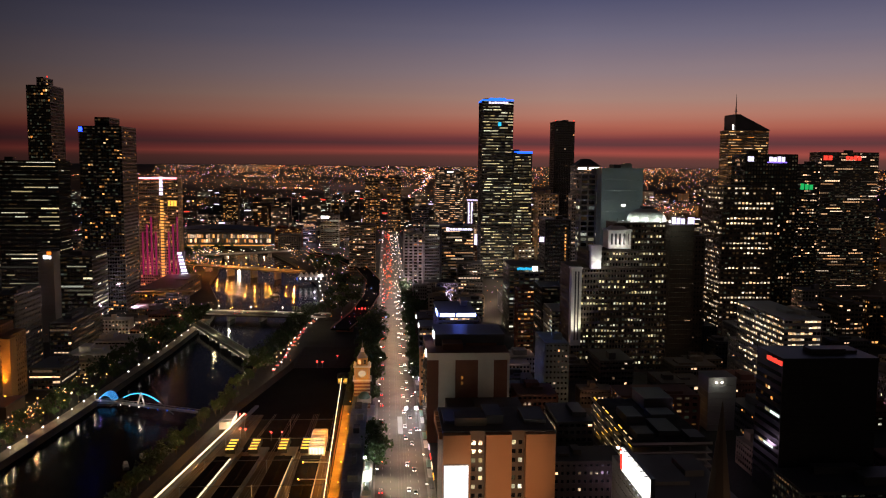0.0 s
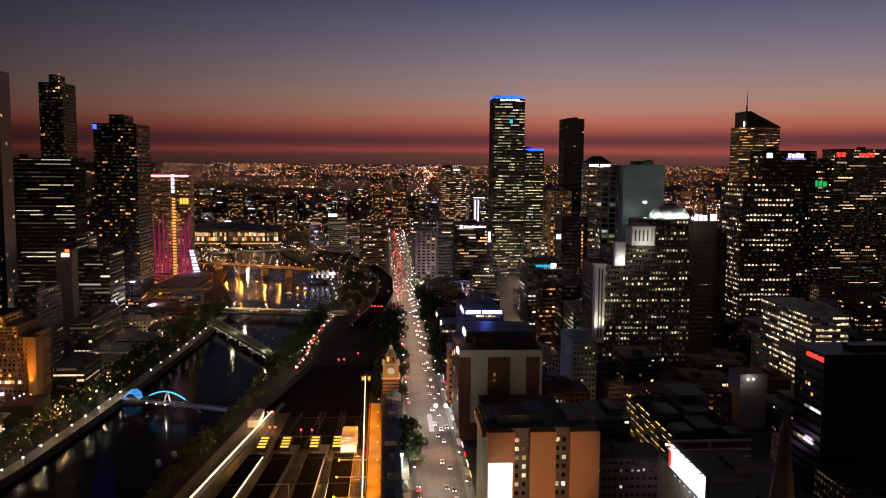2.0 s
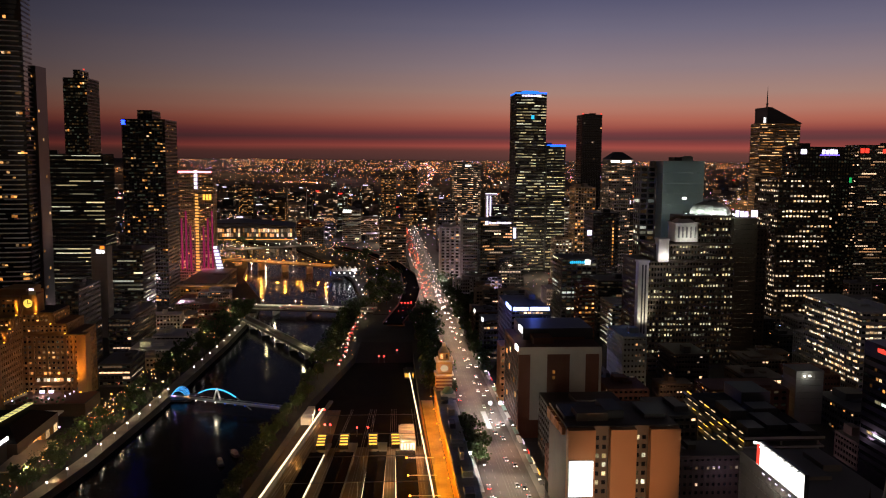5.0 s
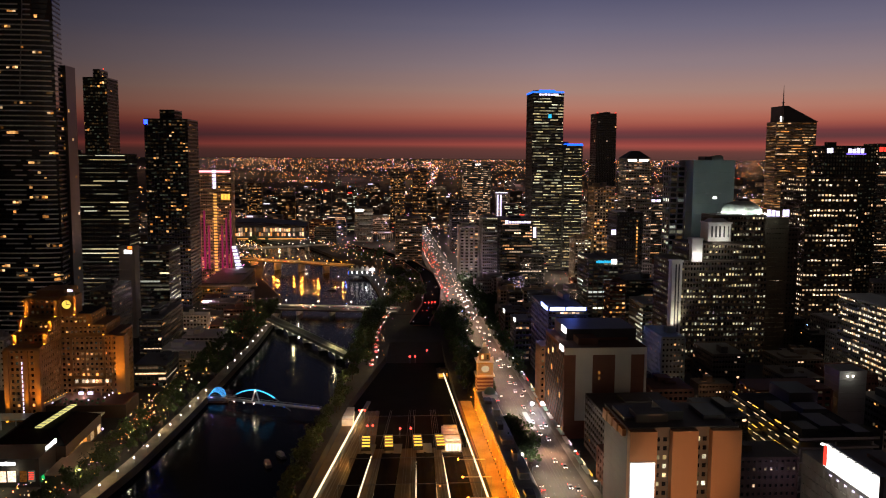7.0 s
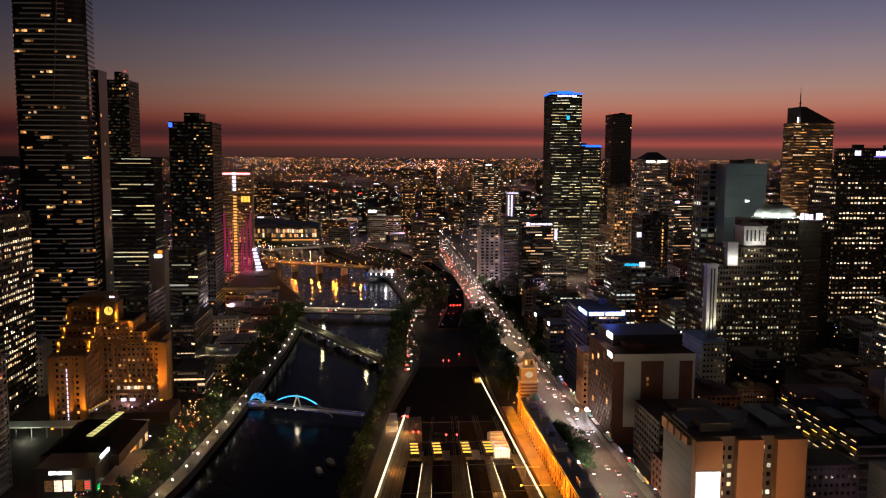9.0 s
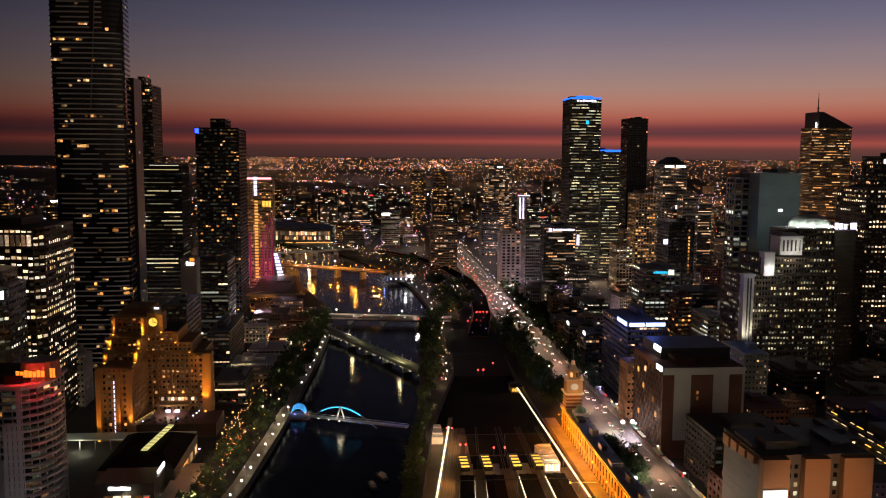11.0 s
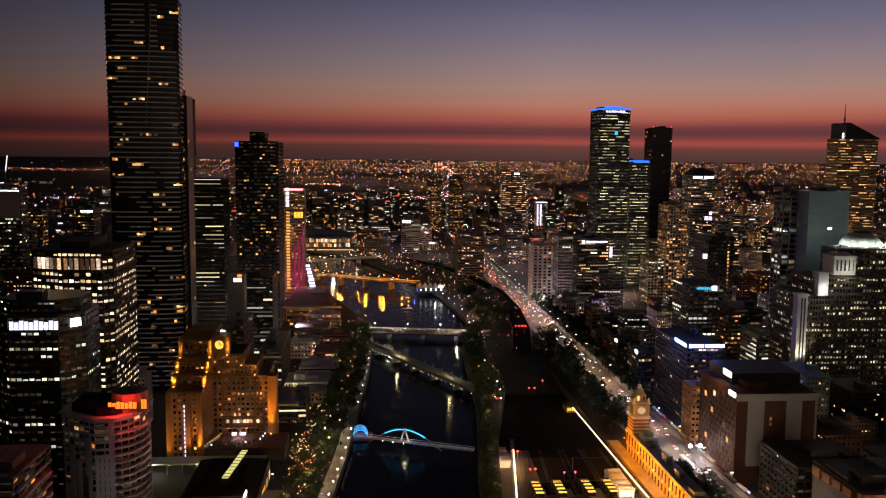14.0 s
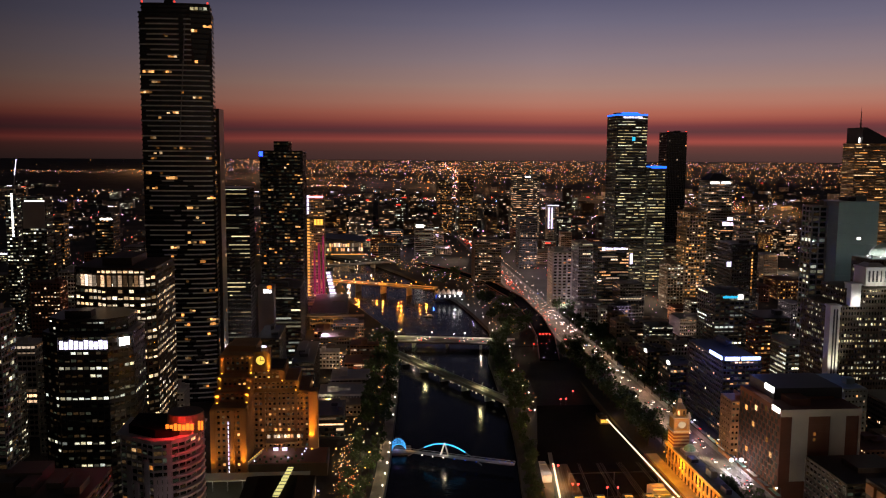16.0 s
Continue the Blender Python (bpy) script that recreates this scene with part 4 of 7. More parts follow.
# blue-lit roof signs of the low office block
BLUEWHITE = plain_glow("blue_white_tube", (0.35, 0.45, 1.0), 5.0)
crate(blues, "sign", 33.2, 42.9, 550, 550.6, 50.2, 52.4, BLUEWHITE, "long blue-white lit sign")
crate(blues, "sign", 44, 56.7, 550, 550.6, 50.2, 52.4, BLUEWHITE, "long blue-white lit sign")
crate(blues, "sign", 31.4, 32, 552, 572, 50.2, 52.4, BLUEWHITE, "long blue-white lit sign")
lamp("POINT", (45, 541, 58), 15000, (0.12, 0.2, 1.0), 1.5)
lamp("POINT", (22, 562, 58), 24000, (0.12, 0.2, 1.0), 1.5)

# salmon block: panel walls, recessed window bays, a white advertising board
for x0, x1 in ((21.0, 32.0), (38.2, 48.7), (54.4, 66.5)):
    crate(salmon, "panel_wall", x0, x1, 332.4, 335.98, 0, 41.4, SALMON, "blank salmon panel wall")
    crate(salmon, "roof_house", x0 + 1, x1 - 2, 345, 362, 42, 43.5 + (x0 % 3), DARK)
srng = random.Random(9)
for bx in (32.7, 35.6, 49.2, 51.9):
    for k in range(10):
        on = srng.random() < 0.34
        crate(salmon, "lit_window" if on else "window", bx, bx + 1.5, 335.85, 335.99, 3 + k * 3.7, 4.7 + k * 3.7, DIMLIT1 if on else GLASS)
crate(salmon, "advertising_board", 21.4, 31, 331.6, 332.1, 14.5, 29, BOARD, "blank bright white advertising board")
crate(salmon, "board_frame", 21.0, 31.4, 332.0, 332.38, 14.1, 29.4, STEEL)
for k in range(4):
    crate(salmon, "side_terrace", 19.4, 21, 338 + k * 8, 344 + k * 8, 38 - k * 0.5, 41, SALMON)
# spot out of view, added to light the panel walls evenly
lamp("SPOT", (44, 250, 6), 112000, (1.0, 0.52, 0.27), 2, (44, 336, 27), 36)
lamp("POINT", (26, 320, 22), 2200, (1.0, 0.95, 0.88), 3)

# pale block with brick panels
for x0, x1 in ((26.0, 35.0), (47.2, 55.7), (63.0, 64.2)):
    crate(redb, "render_panel", x0, x1, 446.55, 446.98, 10, 45.5, PALE, "pale rendered wall panel")
crate(redb, "render_band", 19.9, 64.2, 446.5, 446.98, 45.5, 49.3, PALE, "pale rendered roof band")
for k in range(2):
    crate(redb, "lit_window", 38, 39.2, 446.4, 446.58, 32 + k * 3, 33.8 + k * 3, GOLD1)
crate(redb, "upper_block", 25, 64, 466, 497, 48.4, 55.5, DARK, "dark upper storey block")
crate(redb, "sign", 19.1, 19.7, 448, 456, 47, 49.5, SIGN_WHITE, "bright white edge sign")
crate(redb, "sign", 24.2, 24.9, 466, 476, 53, 56, SIGN_WHITE, "bright white edge sign")
for k in range(13):
    for j in range(10):
        on = (k * 7 + j * 11 + k * j) % 17 < 1
        y0 = 448.4 + j * 4.8 + 2.2 * (k % 2)
        crate(redb, "lit_window" if on else "window", 19.6, 19.88, y0, y0 + 2.3, 3 + k * 3.4, 5.7 + k * 3.4, GOLD1 if on else UMBER)
# fill spot added in front of the block, without a fixture
lamp("SPOT", (52, 396, 34), 1800, (1.0, 0.8, 0.6), 2, (42, 447, 40), 75)

# tan block with an amber-lit wall
crate(tan, "side_wall", 33.3, 33.9, 505.5, 536, 0, 35, SALMON)
lamp("POINT", (27, 497, 20), 1500, (1.0, 0.55, 0.22), 1)
lamp("POINT", (44, 512, 14), 4000, (1.0, 0.55, 0.22), 1)

# white edge signs beside the street, and the lights of the southern towers
crate(edge_a, "sign", 21.7, 22.3, 621, 626, 29.4, 31.8, SIGN_WHITE, "bright white edge sign")
crate(edge_b, "sign", 21.7, 22.3, 673, 678, 26.4, 28.8, SIGN_WHITE, "bright white edge sign")
crate(south_a, "roof_light", -521.5, -503.6, 859.4, 859.9, 134.6, 135.6, SIGN_WHITE, "white light line under the roof")
crate(south_a, "blank_wall", -523.4, -503.4, 859.5, 859.98, 109, 134, CONCRETE, "blank grey upper wall")
for k in range(20):
    for x in (-516.3, -514.6, -512.9):
        crate(south_d, "lit_window", x, x + 1.2, 899.7, 899.96, 38 + k * 3, 39.7 + k * 3, GOLD1)
mast = thing("leaning_mast", (-1122, 2300, 0), "tall leaning mast lit white along its upper part", "mast")
part("shaft", Geo().bar((0, 0, 0), (23.5, 0, 159), 2.2), STEEL, mast)
part("light_strip", Geo().bar((17.2, -1.4, 118), (23.3, -1.4, 158.5), 1.8), SIGN_PURPLE, mast, "white light strip")
for k in range(11):
    crate(south_b, "edge_light", -549.8, -548.4, 899.4, 899.9, 97 + k * 4, 100.2 + k * 4, SIGN_WHITE, "white edge light")
sign(south_c, -527, -512, 1100, 98, 100.6, SIGN_WHITE, 4)

# black block: red sign and light slots on its flank
sign(blk, 172.0, 373.6, 358.4, 62.3, 64.5, SIGN_RED, 9, side=True, label="red letters on the black flank")
for y, z in ((359, 38.8), (364, 23.2)):
    crate(blk, "light_slot", 171.75, 171.98, y, y + 9, z, z + 1.2, SLOTLIT, "cool white light slot")
    crate(blk, "light_slot", 171.75, 171.98, y + 10, y + 14, z, z + 1.2, DIMLIT1, "cool white light slot")
for k in range(13):
    crate(blk, "ribbon_window", 171.8, 171.98, 358.8, 383.2, 8 + k * 4.1, 9.7 + k * 4.1, GLASS)
for y, z in ((366, 45.1), (369, 49.2), (371.5, 49.2), (373, 53.3), (376, 45.1)):
    crate(blk, "lit_window", 171.72, 171.79, y, y + 1.7, z, z + 1.4, GOLD1)

# large slanted advertising board and its building
board = tower("office_building", "low dark building carrying a huge lit board", 88, 120, 262, 325, 34, wall=CONCRETE, lit=0.0, run=1, band=0.9, pier=0.1, plant=0.3, seed=81)
crate(board, "advertising_board", 85.6, 86.4, 272, 305.5, 36.6, 44.8, BOARD, "huge bright advertising board")
crate(board, "board_art", 85.4, 85.58, 284, 296, 38.5, 42.5, plain_glow("board_art", (1.0, 0.84, 0.5), 2.4), "pale yellow printed picture")
crate(board, "board_art", 85.4, 85.58, 303.2, 305.4, 37.0, 44.6, SIGN_RED, "red printed edge")
crate(board, "board_back", 86.4, 88, 272, 305.5, 34.5, 45.2, STEEL)
for k in range(7):
    crate(board, "board_lamp", 83.6, 84.6, 273.5 + k * 5, 274.6 + k * 5, 44.9, 45.5, SIGN_WHITE)
    crate(board, "lamp_arm", 84.4, 86.4, 273.9 + k * 5, 274.2 + k * 5, 45.3, 45.6, STEEL)
    crate(board, "edge_lamp", 87.2, 87.8, 273 + k * 5, 273.8 + k * 5, 33.2, 34.0, SIGN_PURPLE)
lamp("POINT", (80, 288, 40), 5000, (1.0, 0.9, 0.75), 3)

# car park with open lit decks
park = thing("car_park", (125, 400, 0), "multi-storey car park with lit open decks", "car park")
TAKEN.append((104, 150, 366, 444))
for k in range(8):
    crate(park, "deck", 108, 145, 366, 442, 1 + k * 3.3, 1.9 + k * 3.3, ROOF if k == 7 else CONCRETE)
    for j in range(9):
        if k > 1 and (k * 5 + j * 7) % 4:
            crate(park, "deck_light", 108.3, 108.8, 368 + j * 8 + (k % 3), 372.5 + j * 8 + (j * k % 3), 3.5 + k * 3.3, 3.8 + k * 3.3, TUBE_DIM if (j + k) % 3 else AMBER, "tube light")
crate(park, "stair_core", 130, 145, 420, 442, 0, 31, DARK)
for x0, x1, y0, y1, h in ((112, 120, 372, 384, 3.2), (124, 134, 378, 398, 2.4), (114, 122, 396, 414, 4.0), (128, 140, 402, 414, 3.0), (136, 143, 370, 382, 2.0)):
    crate(park, "roof_plant", x0, x1, y0, y1, 25.0, 25.0 + h, DARK)
crate(park, "parapet", 107.6, 108.0, 366, 442, 25.0, 26.1, CONCRETE)
crate(park, "parapet", 108.0, 145, 365.6, 366, 25.0, 26.1, CONCRETE)
for x in (109, 126, 143):
    for y in (368, 386, 404, 422, 440):
        crate(park, "column", x - 0.4, x + 0.4, y - 0.4, y + 0.4, 0, 25, CONCRETE)
lamp("POINT", (185, 459, 28.2), 420, (0.95, 1.0, 0.92), 1)
flood = tower("office_building", "grey floodlit rooftop block", 180, 196, 462, 478, 30, wall=CONCRETE, lit=0.0, band=0.95, pier=0, plant=0, seed=82)
for x in (184.2, 187.4):
    crate(flood, "floodlight", x - 0.4, x + 0.4, 460.6, 461.4, 27.8, 28.5, LAMPGLOW)
    crate(flood, "lamp_arm", x - 0.1, x + 0.1, 461.4, 462.0, 28.0, 28.2, STEEL)

# long office beside the salmon block with amber windows
tower("office_building", "dark brick office with amber lit windows", 128, 172, 455, 478, 22, wall=BRICK, lit=0.5, run=2, glow="gold", band=0.5, pier=0.4, bay=4.5, seed=83)
tower("office_building", "low dark office with a strip of lit windows", 168, 240, 326, 354, 17, wall=DARK, lit=0.12, run=3, glow="gold", band=0.5, pier=0.2, seed=84)
tower("city_building", "dark stone building with a few lit windows", 70, 100, 352, 372, 22, wall=UMBER, lit=0.05, run=1, band=0.6, pier=0.5, seed=85)


# ---- the art deco hotel ----
hotel = thing("hotel_building", (-256, 530, 0), "stepped brown stone hotel with amber uplights and a clock", "hotel")
TAKEN.append((-292, -220, 486, 560))
hr = random.Random(31)


def block(x0, x1, y0, y1, z0, z1, lit=0.12, single=True):
    r = [(x0 + 256, y0 - 530), (x1 + 256, y0 - 530), (x1 + 256, y1 - 530), (x0 + 256, y1 - 530)]
    storeys(hotel, r, z0, z1, HOTELSTONE, 3.3, 2.7, 0.5, 0.46, lit, 1, "gold", GLASS, single, hr)


# main body to the river, stepping up to the clock
block(-265.4, -233.0, 525, 556, 0, 41.5, 0.09)
block(-265.4, -239.6, 525.2, 554, 42.4, 47.6, 0.22)
block(-265.4, -247.4, 525.4, 552, 48.5, 54.0, 0.5)
# wing towards the road, stepping back as it rises
block(-284.4, -265.6, 493, 556, 0, 41.0, 0.05)
block(-283.8, -265.0, 504.6, 556, 41.9, 47.4, 0.25)
block(-283.6, -264.6, 512.4, 556, 48.3, 53.6, 0.2)
block(-283.4, -264.2, 521.6, 556, 54.5, 64.2, 0.02)
crate(hotel, "roof", -262.6, -248.2, 528, 552, 54.9, 55.2, ROOF)
crate(hotel, "clock_block", -265.2, -256.0, 524.4, 536, 54.9, 66.2, HOTELSTONE, "clock gable of brown stone")
crate(hotel, "roof_house", -280, -264, 530, 552, 64.9, 68.5, HOTELSTONE, "set-back roof storey")
crate(hotel, "corner_pier", -233.0, -227.6, 521.0, 530, 0, 42.6, HOTELSTONE, "broad corner pier", 0.97)
for x0, x1 in ((-284.9, -282.2), (-274.2, -271.8), (-268.0, -265.2)):
    crate(hotel, "corner_pier", x0, x1, 491.9, 493.0, 0, 40.6, HOTELSTONE, "tall wall pier")
for x in (-262.6, -259.0, -251.2, -240.2, -236.4):
    crate(hotel, "wall_pier", x - 0.4, x + 0.4, 524.3, 525.0, 9, 41.5, HOTELSTONE)
for z in (17.4, 41.0):
    crate(hotel, "string_course", -265.4, -233.0, 524.2, 525.0, z, z + 0.6, HOTELSTONE)
for z, y in ((40.4, 492.2), (46.8, 503.8), (53.0, 511.6), (63.6, 520.8)):
    crate(hotel, "cornice", -284.6, -264.4, y, y + 0.9, z, z + 0.9, HOTELSTONE)
dial = Geo()
dial.prism([(2.6 * math.cos(a * math.pi / 12), 2.6 * math.sin(a * math.pi / 12)) for a in range(24)], 0, 0.4)
dl = part("clock_face", dial, plain_glow("clock_glow", (1.0, 0.66, 0.10), 1.1), hotel, "glowing yellow clock face")
dl.matrix_basis = pose(-260.9 + 256, 524.2 - 530, 61, 90, 0, 0)
ring_g = Geo()
for k in range(24):
    a0, a1 = k * math.pi / 12, (k + 1) * math.pi / 12
    ring_g.bar((2.75 * math.cos(a0), 0, 2.75 * math.sin(a0)), (2.75 * math.cos(a1), 0, 2.75 * math.sin(a1)), 0.35)
part("clock_rim", ring_g, BLACK, hotel).location = (-4.9, -6.1, 61)
crate(hotel, "clock_hand", -261.05, -260.75, 523.5, 523.75, 60.9, 63.2, BLACK)
crate(hotel, "clock_hand", -260.9, -258.8, 523.5, 523.75, 60.8, 61.1, BLACK)
sign(hotel, -260.2, -257.2, 524.4, 68.6, 70.0, SIGN_PURPLE, 3)
crate(hotel, "sign_frame", -260.6, -256.4, 524.5, 524.8, 66.2, 68.6, STEEL)
UP = plain_glow("amber_uplight", (1.0, 0.50, 0.05), 2.2)
# corner pylons, each washed from its foot
for x, y, z, h in ((-282.6, 503.4, 41.9, 5.4), (-266.2, 504.0, 41.9, 5.4), (-282.3, 511.2, 48.3, 5.8), (-265.8, 511.2, 48.3, 5.8), (-282.4, 520.2, 54.6, 9.2), (-265.8, 520.6, 54.6, 9.6),
                   (-256.2, 524.2, 54.9, 10.6), (-248.4, 525.6, 48.4, 6.0), (-240.6, 526.4, 42.3, 5.6)):
    crate(hotel, "corner_pylon", x - 1.15, x + 1.15, y - 0.9, y + 1.2, z, z + h, HOTELSTONE, "stepped corner pylon", 0.86)
    crate(hotel, "uplight", x - 0.4, x + 0.4, y - 2.1, y - 1.3, z, z + 0.5, UP, "amber uplight")
    lamp("SPOT", (x, y - 2.6, z + 0.6), 26000, (1.0, 0.42, 0.04), 0.25, (x, y - 0.6, z + 4.6), 44)
for x, y, z in ((-231.2, 520.0, 8.0), (-283.4, 490.6, 1.0), (-266.6, 490.6, 3.5)):
    crate(hotel, "uplight", x - 0.5, x + 0.5, y - 0.5, y + 0.5, z - 0.3, z + 0.3, UP, "amber uplight")
for x, y, z, w, tip in ((-231.6, 518.0, 8.6, 150000, 15), (-283.4, 488.8, 1.4, 40000, 15), (-266.6, 488.8, 4.0, 90000, 15), (-273.0, 488.8, 4.0, 50000, 15)):
    lamp("SPOT", (x, y, z), w, (1.0, 0.38, 0.03), 0.4, (x, y + 2.9, z + tip), 32)
for k in range(12):
    crate(hotel, "stair_window", -275.3, -274.9, 492.4, 492.9, 4.5 + k * 2.55, 6.1 + k * 2.55, SIGN_PURPLE)
crate(hotel, "porte_cochere", -258, -240, 517, 524.9, 12.2, 13.2, HOTELSTONE)
for k in range(2):
    crate(hotel, "entrance_light", -253.4 + k * 5.2, -250.6 + k * 5.2, 516.2, 516.9, 8.6, 10.2, SIGN_PURPLE)
for x in (-257.3, -249.0, -240.7):
    crate(hotel, "porch_column", x - 0.4, x + 0.4, 517.3, 518.1, 7.7, 12.2, HOTELSTONE)
lamp("POINT", (-250, 512, 10), 2200, (1.0, 0.85, 0.9), 0.5)
# two spots added in mid-air to wash the hotel fronts amber
lamp("SPOT", (-246, 470, 14), 16000, (1.0, 0.46, 0.14), 2, (-250, 525, 30), 60)
lamp("SPOT", (-276, 452, 12), 6000, (1.0, 0.46, 0.14), 2, (-275, 493, 24), 60)
# raised forecourt with a lit ramp
crate(hotel, "podium", -265.1, -221, 497.5, 523.4, 0, 7.4, UMBER, "raised brown forecourt")
crate(hotel, "podium_roof", -264.5, -222, 498.4, 523, 7.4, 7.7, BRICK)
part("ramp_wall", Geo().bar((-9.6, -33.5, 8.4), (-3.6, -16.5, 9.6), 0.5, 1.6), SAND, hotel, "pale balustrade of the ramp")
for k in range(8):
    crate(hotel, "ramp_light", -265.2 + k * 0.86, -264.8 + k * 0.86, 496.4 + k * 2.4, 496.8 + k * 2.4, 9.4 + k * 0.16, 9.9 + k * 0.16, AMBER)
for x, y in ((-262.0, 499.5), (-243.5, 503.5), (-236.0, 508.5), (-235.0, 513.5), (-234.4, 518.0)):
    crate(hotel, "forecourt_light", x - 0.35, x + 0.35, y - 0.35, y + 0.35, 8.6, 9.3, SIGN_PURPLE)
    crate(hotel, "light_post", x - 0.08, x + 0.08, y - 0.08, y + 0.08, 7.7, 8.6, STEEL)
for k in range(11):
    crate(hotel, "lobby_window", -257.6 + k * 1.95, -256.1 + k * 1.95, 524.1, 524.6, 13.6, 15.4, WARM1)
    if k % 3:
        crate(hotel, "lobby_window", -263.6 + k * 2.6, -262.4 + k * 2.6, 524.1, 524.6, 17.9, 19.3, GOLD1)
for k in range(14):
    crate(hotel, "planter", -262 + k * 2.0, -260.8 + k * 2.0, 499.2 + (k % 3) * 4, 500.4 + (k % 3) * 4, 7.7, 8.8, LEAF)

# ---- chamfered newspaper tower, curved hotel, glass-roofed mall ----
oct_ = [(-22, -10), (-12, -19), (12, -19), (22, -9), (22, 12), (12, 20), (-12, 20), (-22, 12)]
press = ring_tower("office_tower", "black chamfered office tower with a white rooftop sign", -338, 471, oct_, 92, wall=BLACK, lit=0.3, run=5, glow="pale", floor=3.8, bay=3.0, band=0.56, pier=0.2, single=True, dark=0.8, rows=(-9, -15),
                   seed=90, tiers=(([(-19, -9), (-10, -16), (10, -16), (19, -8), (19, 10), (10, 17), (-10, 17), (-19, 10)], 7),), plant=0.3)
sign(press, -349, -325.5, 451.6, 85.6, 90.2, SIGN_PURPLE, 10, label="bright white letters on a dark parapet")
sg = part("sign", Geo().box(-0.2, 1.0, 86.2, 0.2, 6.4, 90.4), SIGN_WHITE, press, "bright white rooftop sign panel")
sg.matrix_basis = pose(18.4, -14.5, 0, 0, 0, -45) @ pose(0, -3, 0)
QUAY = [(-16, -3), (0, -13), (7.5, -12), (12.5, -8), (15.5, -1), (16, 14), (-16, 18)]
quay = ring_tower("hotel_tower", "curved pale apartment hotel with red rooftop letters", -288, 396, QUAY, 60, wall=PANEL, lit=0.03, run=1, glow="gold", floor=3.2, bay=3.4, band=0.34, pier=0.1, single=True, seed=91, plant=0.0)
part("eave", Geo().prism(shrunk(QUAY, -1.6), 61.0, 61.9), PANEL, quay, "projecting pale roof slab")
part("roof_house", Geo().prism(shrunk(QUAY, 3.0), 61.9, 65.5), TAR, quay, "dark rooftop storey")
drum = [(11.0 + 8.4 * math.cos(a * math.pi / 9), 1 + 8.4 * math.sin(a * math.pi / 9)) for a in range(18)]
part("roof_drum", Geo().prism(drum, 61.9, 70.0, 0.9), BROWN, quay, "red-lit rooftop drum")
for k in range(4):
    u = k * 1.9
    part("wall_panel", Geo().box(-0.8, -0.5, 0, 0.8, 0.0, 46 if k < 3 else 60), PANEL, quay, "blank pale wall panel").matrix_basis = pose(0.8 + u, -13.4 + 0.12 * u, 0, 0, 0, 6)
for k in range(9):
    part("wall_panel", Geo().box(-1.5, -0.5, 0, 1.5, 0.0, 14 + (k * 17) % 40), PANEL if k % 3 else UMBER, quay).matrix_basis = pose(-14.8 + k * 1.7, -4.2 - k * 1.06, 0, 0, 0, -32)
for k in range(17):
    part("balcony", Geo().prism([(9.5, -12.4), (14.2, -8.6), (17.4, -1.4), (17.8, 8.0), (16, 8.0), (15.3, -1.0), (12.4, -7.6), (8.6, -10.6)], 3.2 * k + 3.0, 3.2 * k + 4.0), PANEL, quay, "curved balcony front")
sign(quay, -283.5, -271.5, 387.2, 64.6, 67.6, SIGN_ORANGE, 7, label="red-orange rooftop letters")
sign(quay, -270.4, -268.0, 389.5, 63.8, 67.8, SIGN_ORANGE, 2)
lamp("POINT", (-276, 382.5, 67.5), 9000, (1.0, 0.03, 0.03), 0.5)
lamp("POINT", (-266, 385, 66.5), 8000, (1.0, 0.03, 0.03), 0.5)
lamp("POINT", (-272, 360, 22), 3000, (0.95, 0.85, 0.95), 1.5)
apts = tower("apartment_building", "dark apartment block with balconies", -345, -300, 330, 366, 56, wall=BROWN, lit=0.08, run=1, glow="gold", floor=3.1, bay=5, band=0.4, pier=0.1, single=True, seed=92)

for k in range(5):
    crate(apts, "roof_house", -343 + k * 8.6, -337.5 + k * 8.6, 338 + (k % 2) * 6, 350 + (k % 2) * 6, 57, 59.4 + (k % 3) * 0.6, BROWN)
    crate(apts, "terrace_wall", -344.6 + k * 8.8, -337 + k * 8.8, 330.6, 331.0, 57, 58.2, PANEL, "pale terrace parapet")
for k in range(11):
    crate(apts, "balcony", -345.2, -299.8, 328.6, 330.0, 4.6 + k * 4.6, 5.5 + k * 4.6, PANEL, "long pale balcony front")
    crate(apts, "balcony", -299.9, -298.8, 331, 364, 4.6 + k * 4.6, 5.5 + k * 4.6, PANEL)

mall = thing("shopping_centre", (-252, 430, 0), "low dark riverside shopping centre with lit shopfronts", "shopping centre")
TAKEN.append((-290, -220, 390, 492))
crate(mall, "hall", -262, -226, 418, 470, 0, 11, UMBER)
crate(mall, "pavilion", -256, -230, 396, 416, 0, 13, BLACK, "dark corner pavilion")
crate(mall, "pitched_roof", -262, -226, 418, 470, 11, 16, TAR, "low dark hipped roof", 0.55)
part("skylight", Geo().bar((9.6, -2, 17.2), (13.5, 36, 17.2), 3.0, 0.5), plain_glow("skylight_glow", (1.0, 0.9, 0.32), 0.8), mall, "long yellow-lit roof light")
for k in range(9):
    part("skylight_rib", Geo().bar((8.2 + k * 0.45, -1.5 + k * 4.4, 17.6), (11.4 + k * 0.45, -1.8 + k * 4.4, 17.6), 0.3), STEEL, mall)
sign(mall, -250, -240, 396, 10.2, 11.8, SIGN_WHITE, 6)
crate(mall, "sign", -231.5, -230.8, 408, 420, 12.6, 14.2, SIGN_WHITE, "bright white sign along the roof edge")
for k in range(3):
    crate(mall, "shop_window", -252 + k * 4.2, -248.6 + k * 4.2, 395.6, 395.95, 2.5, 7.5, WARM1, "lit shop window")
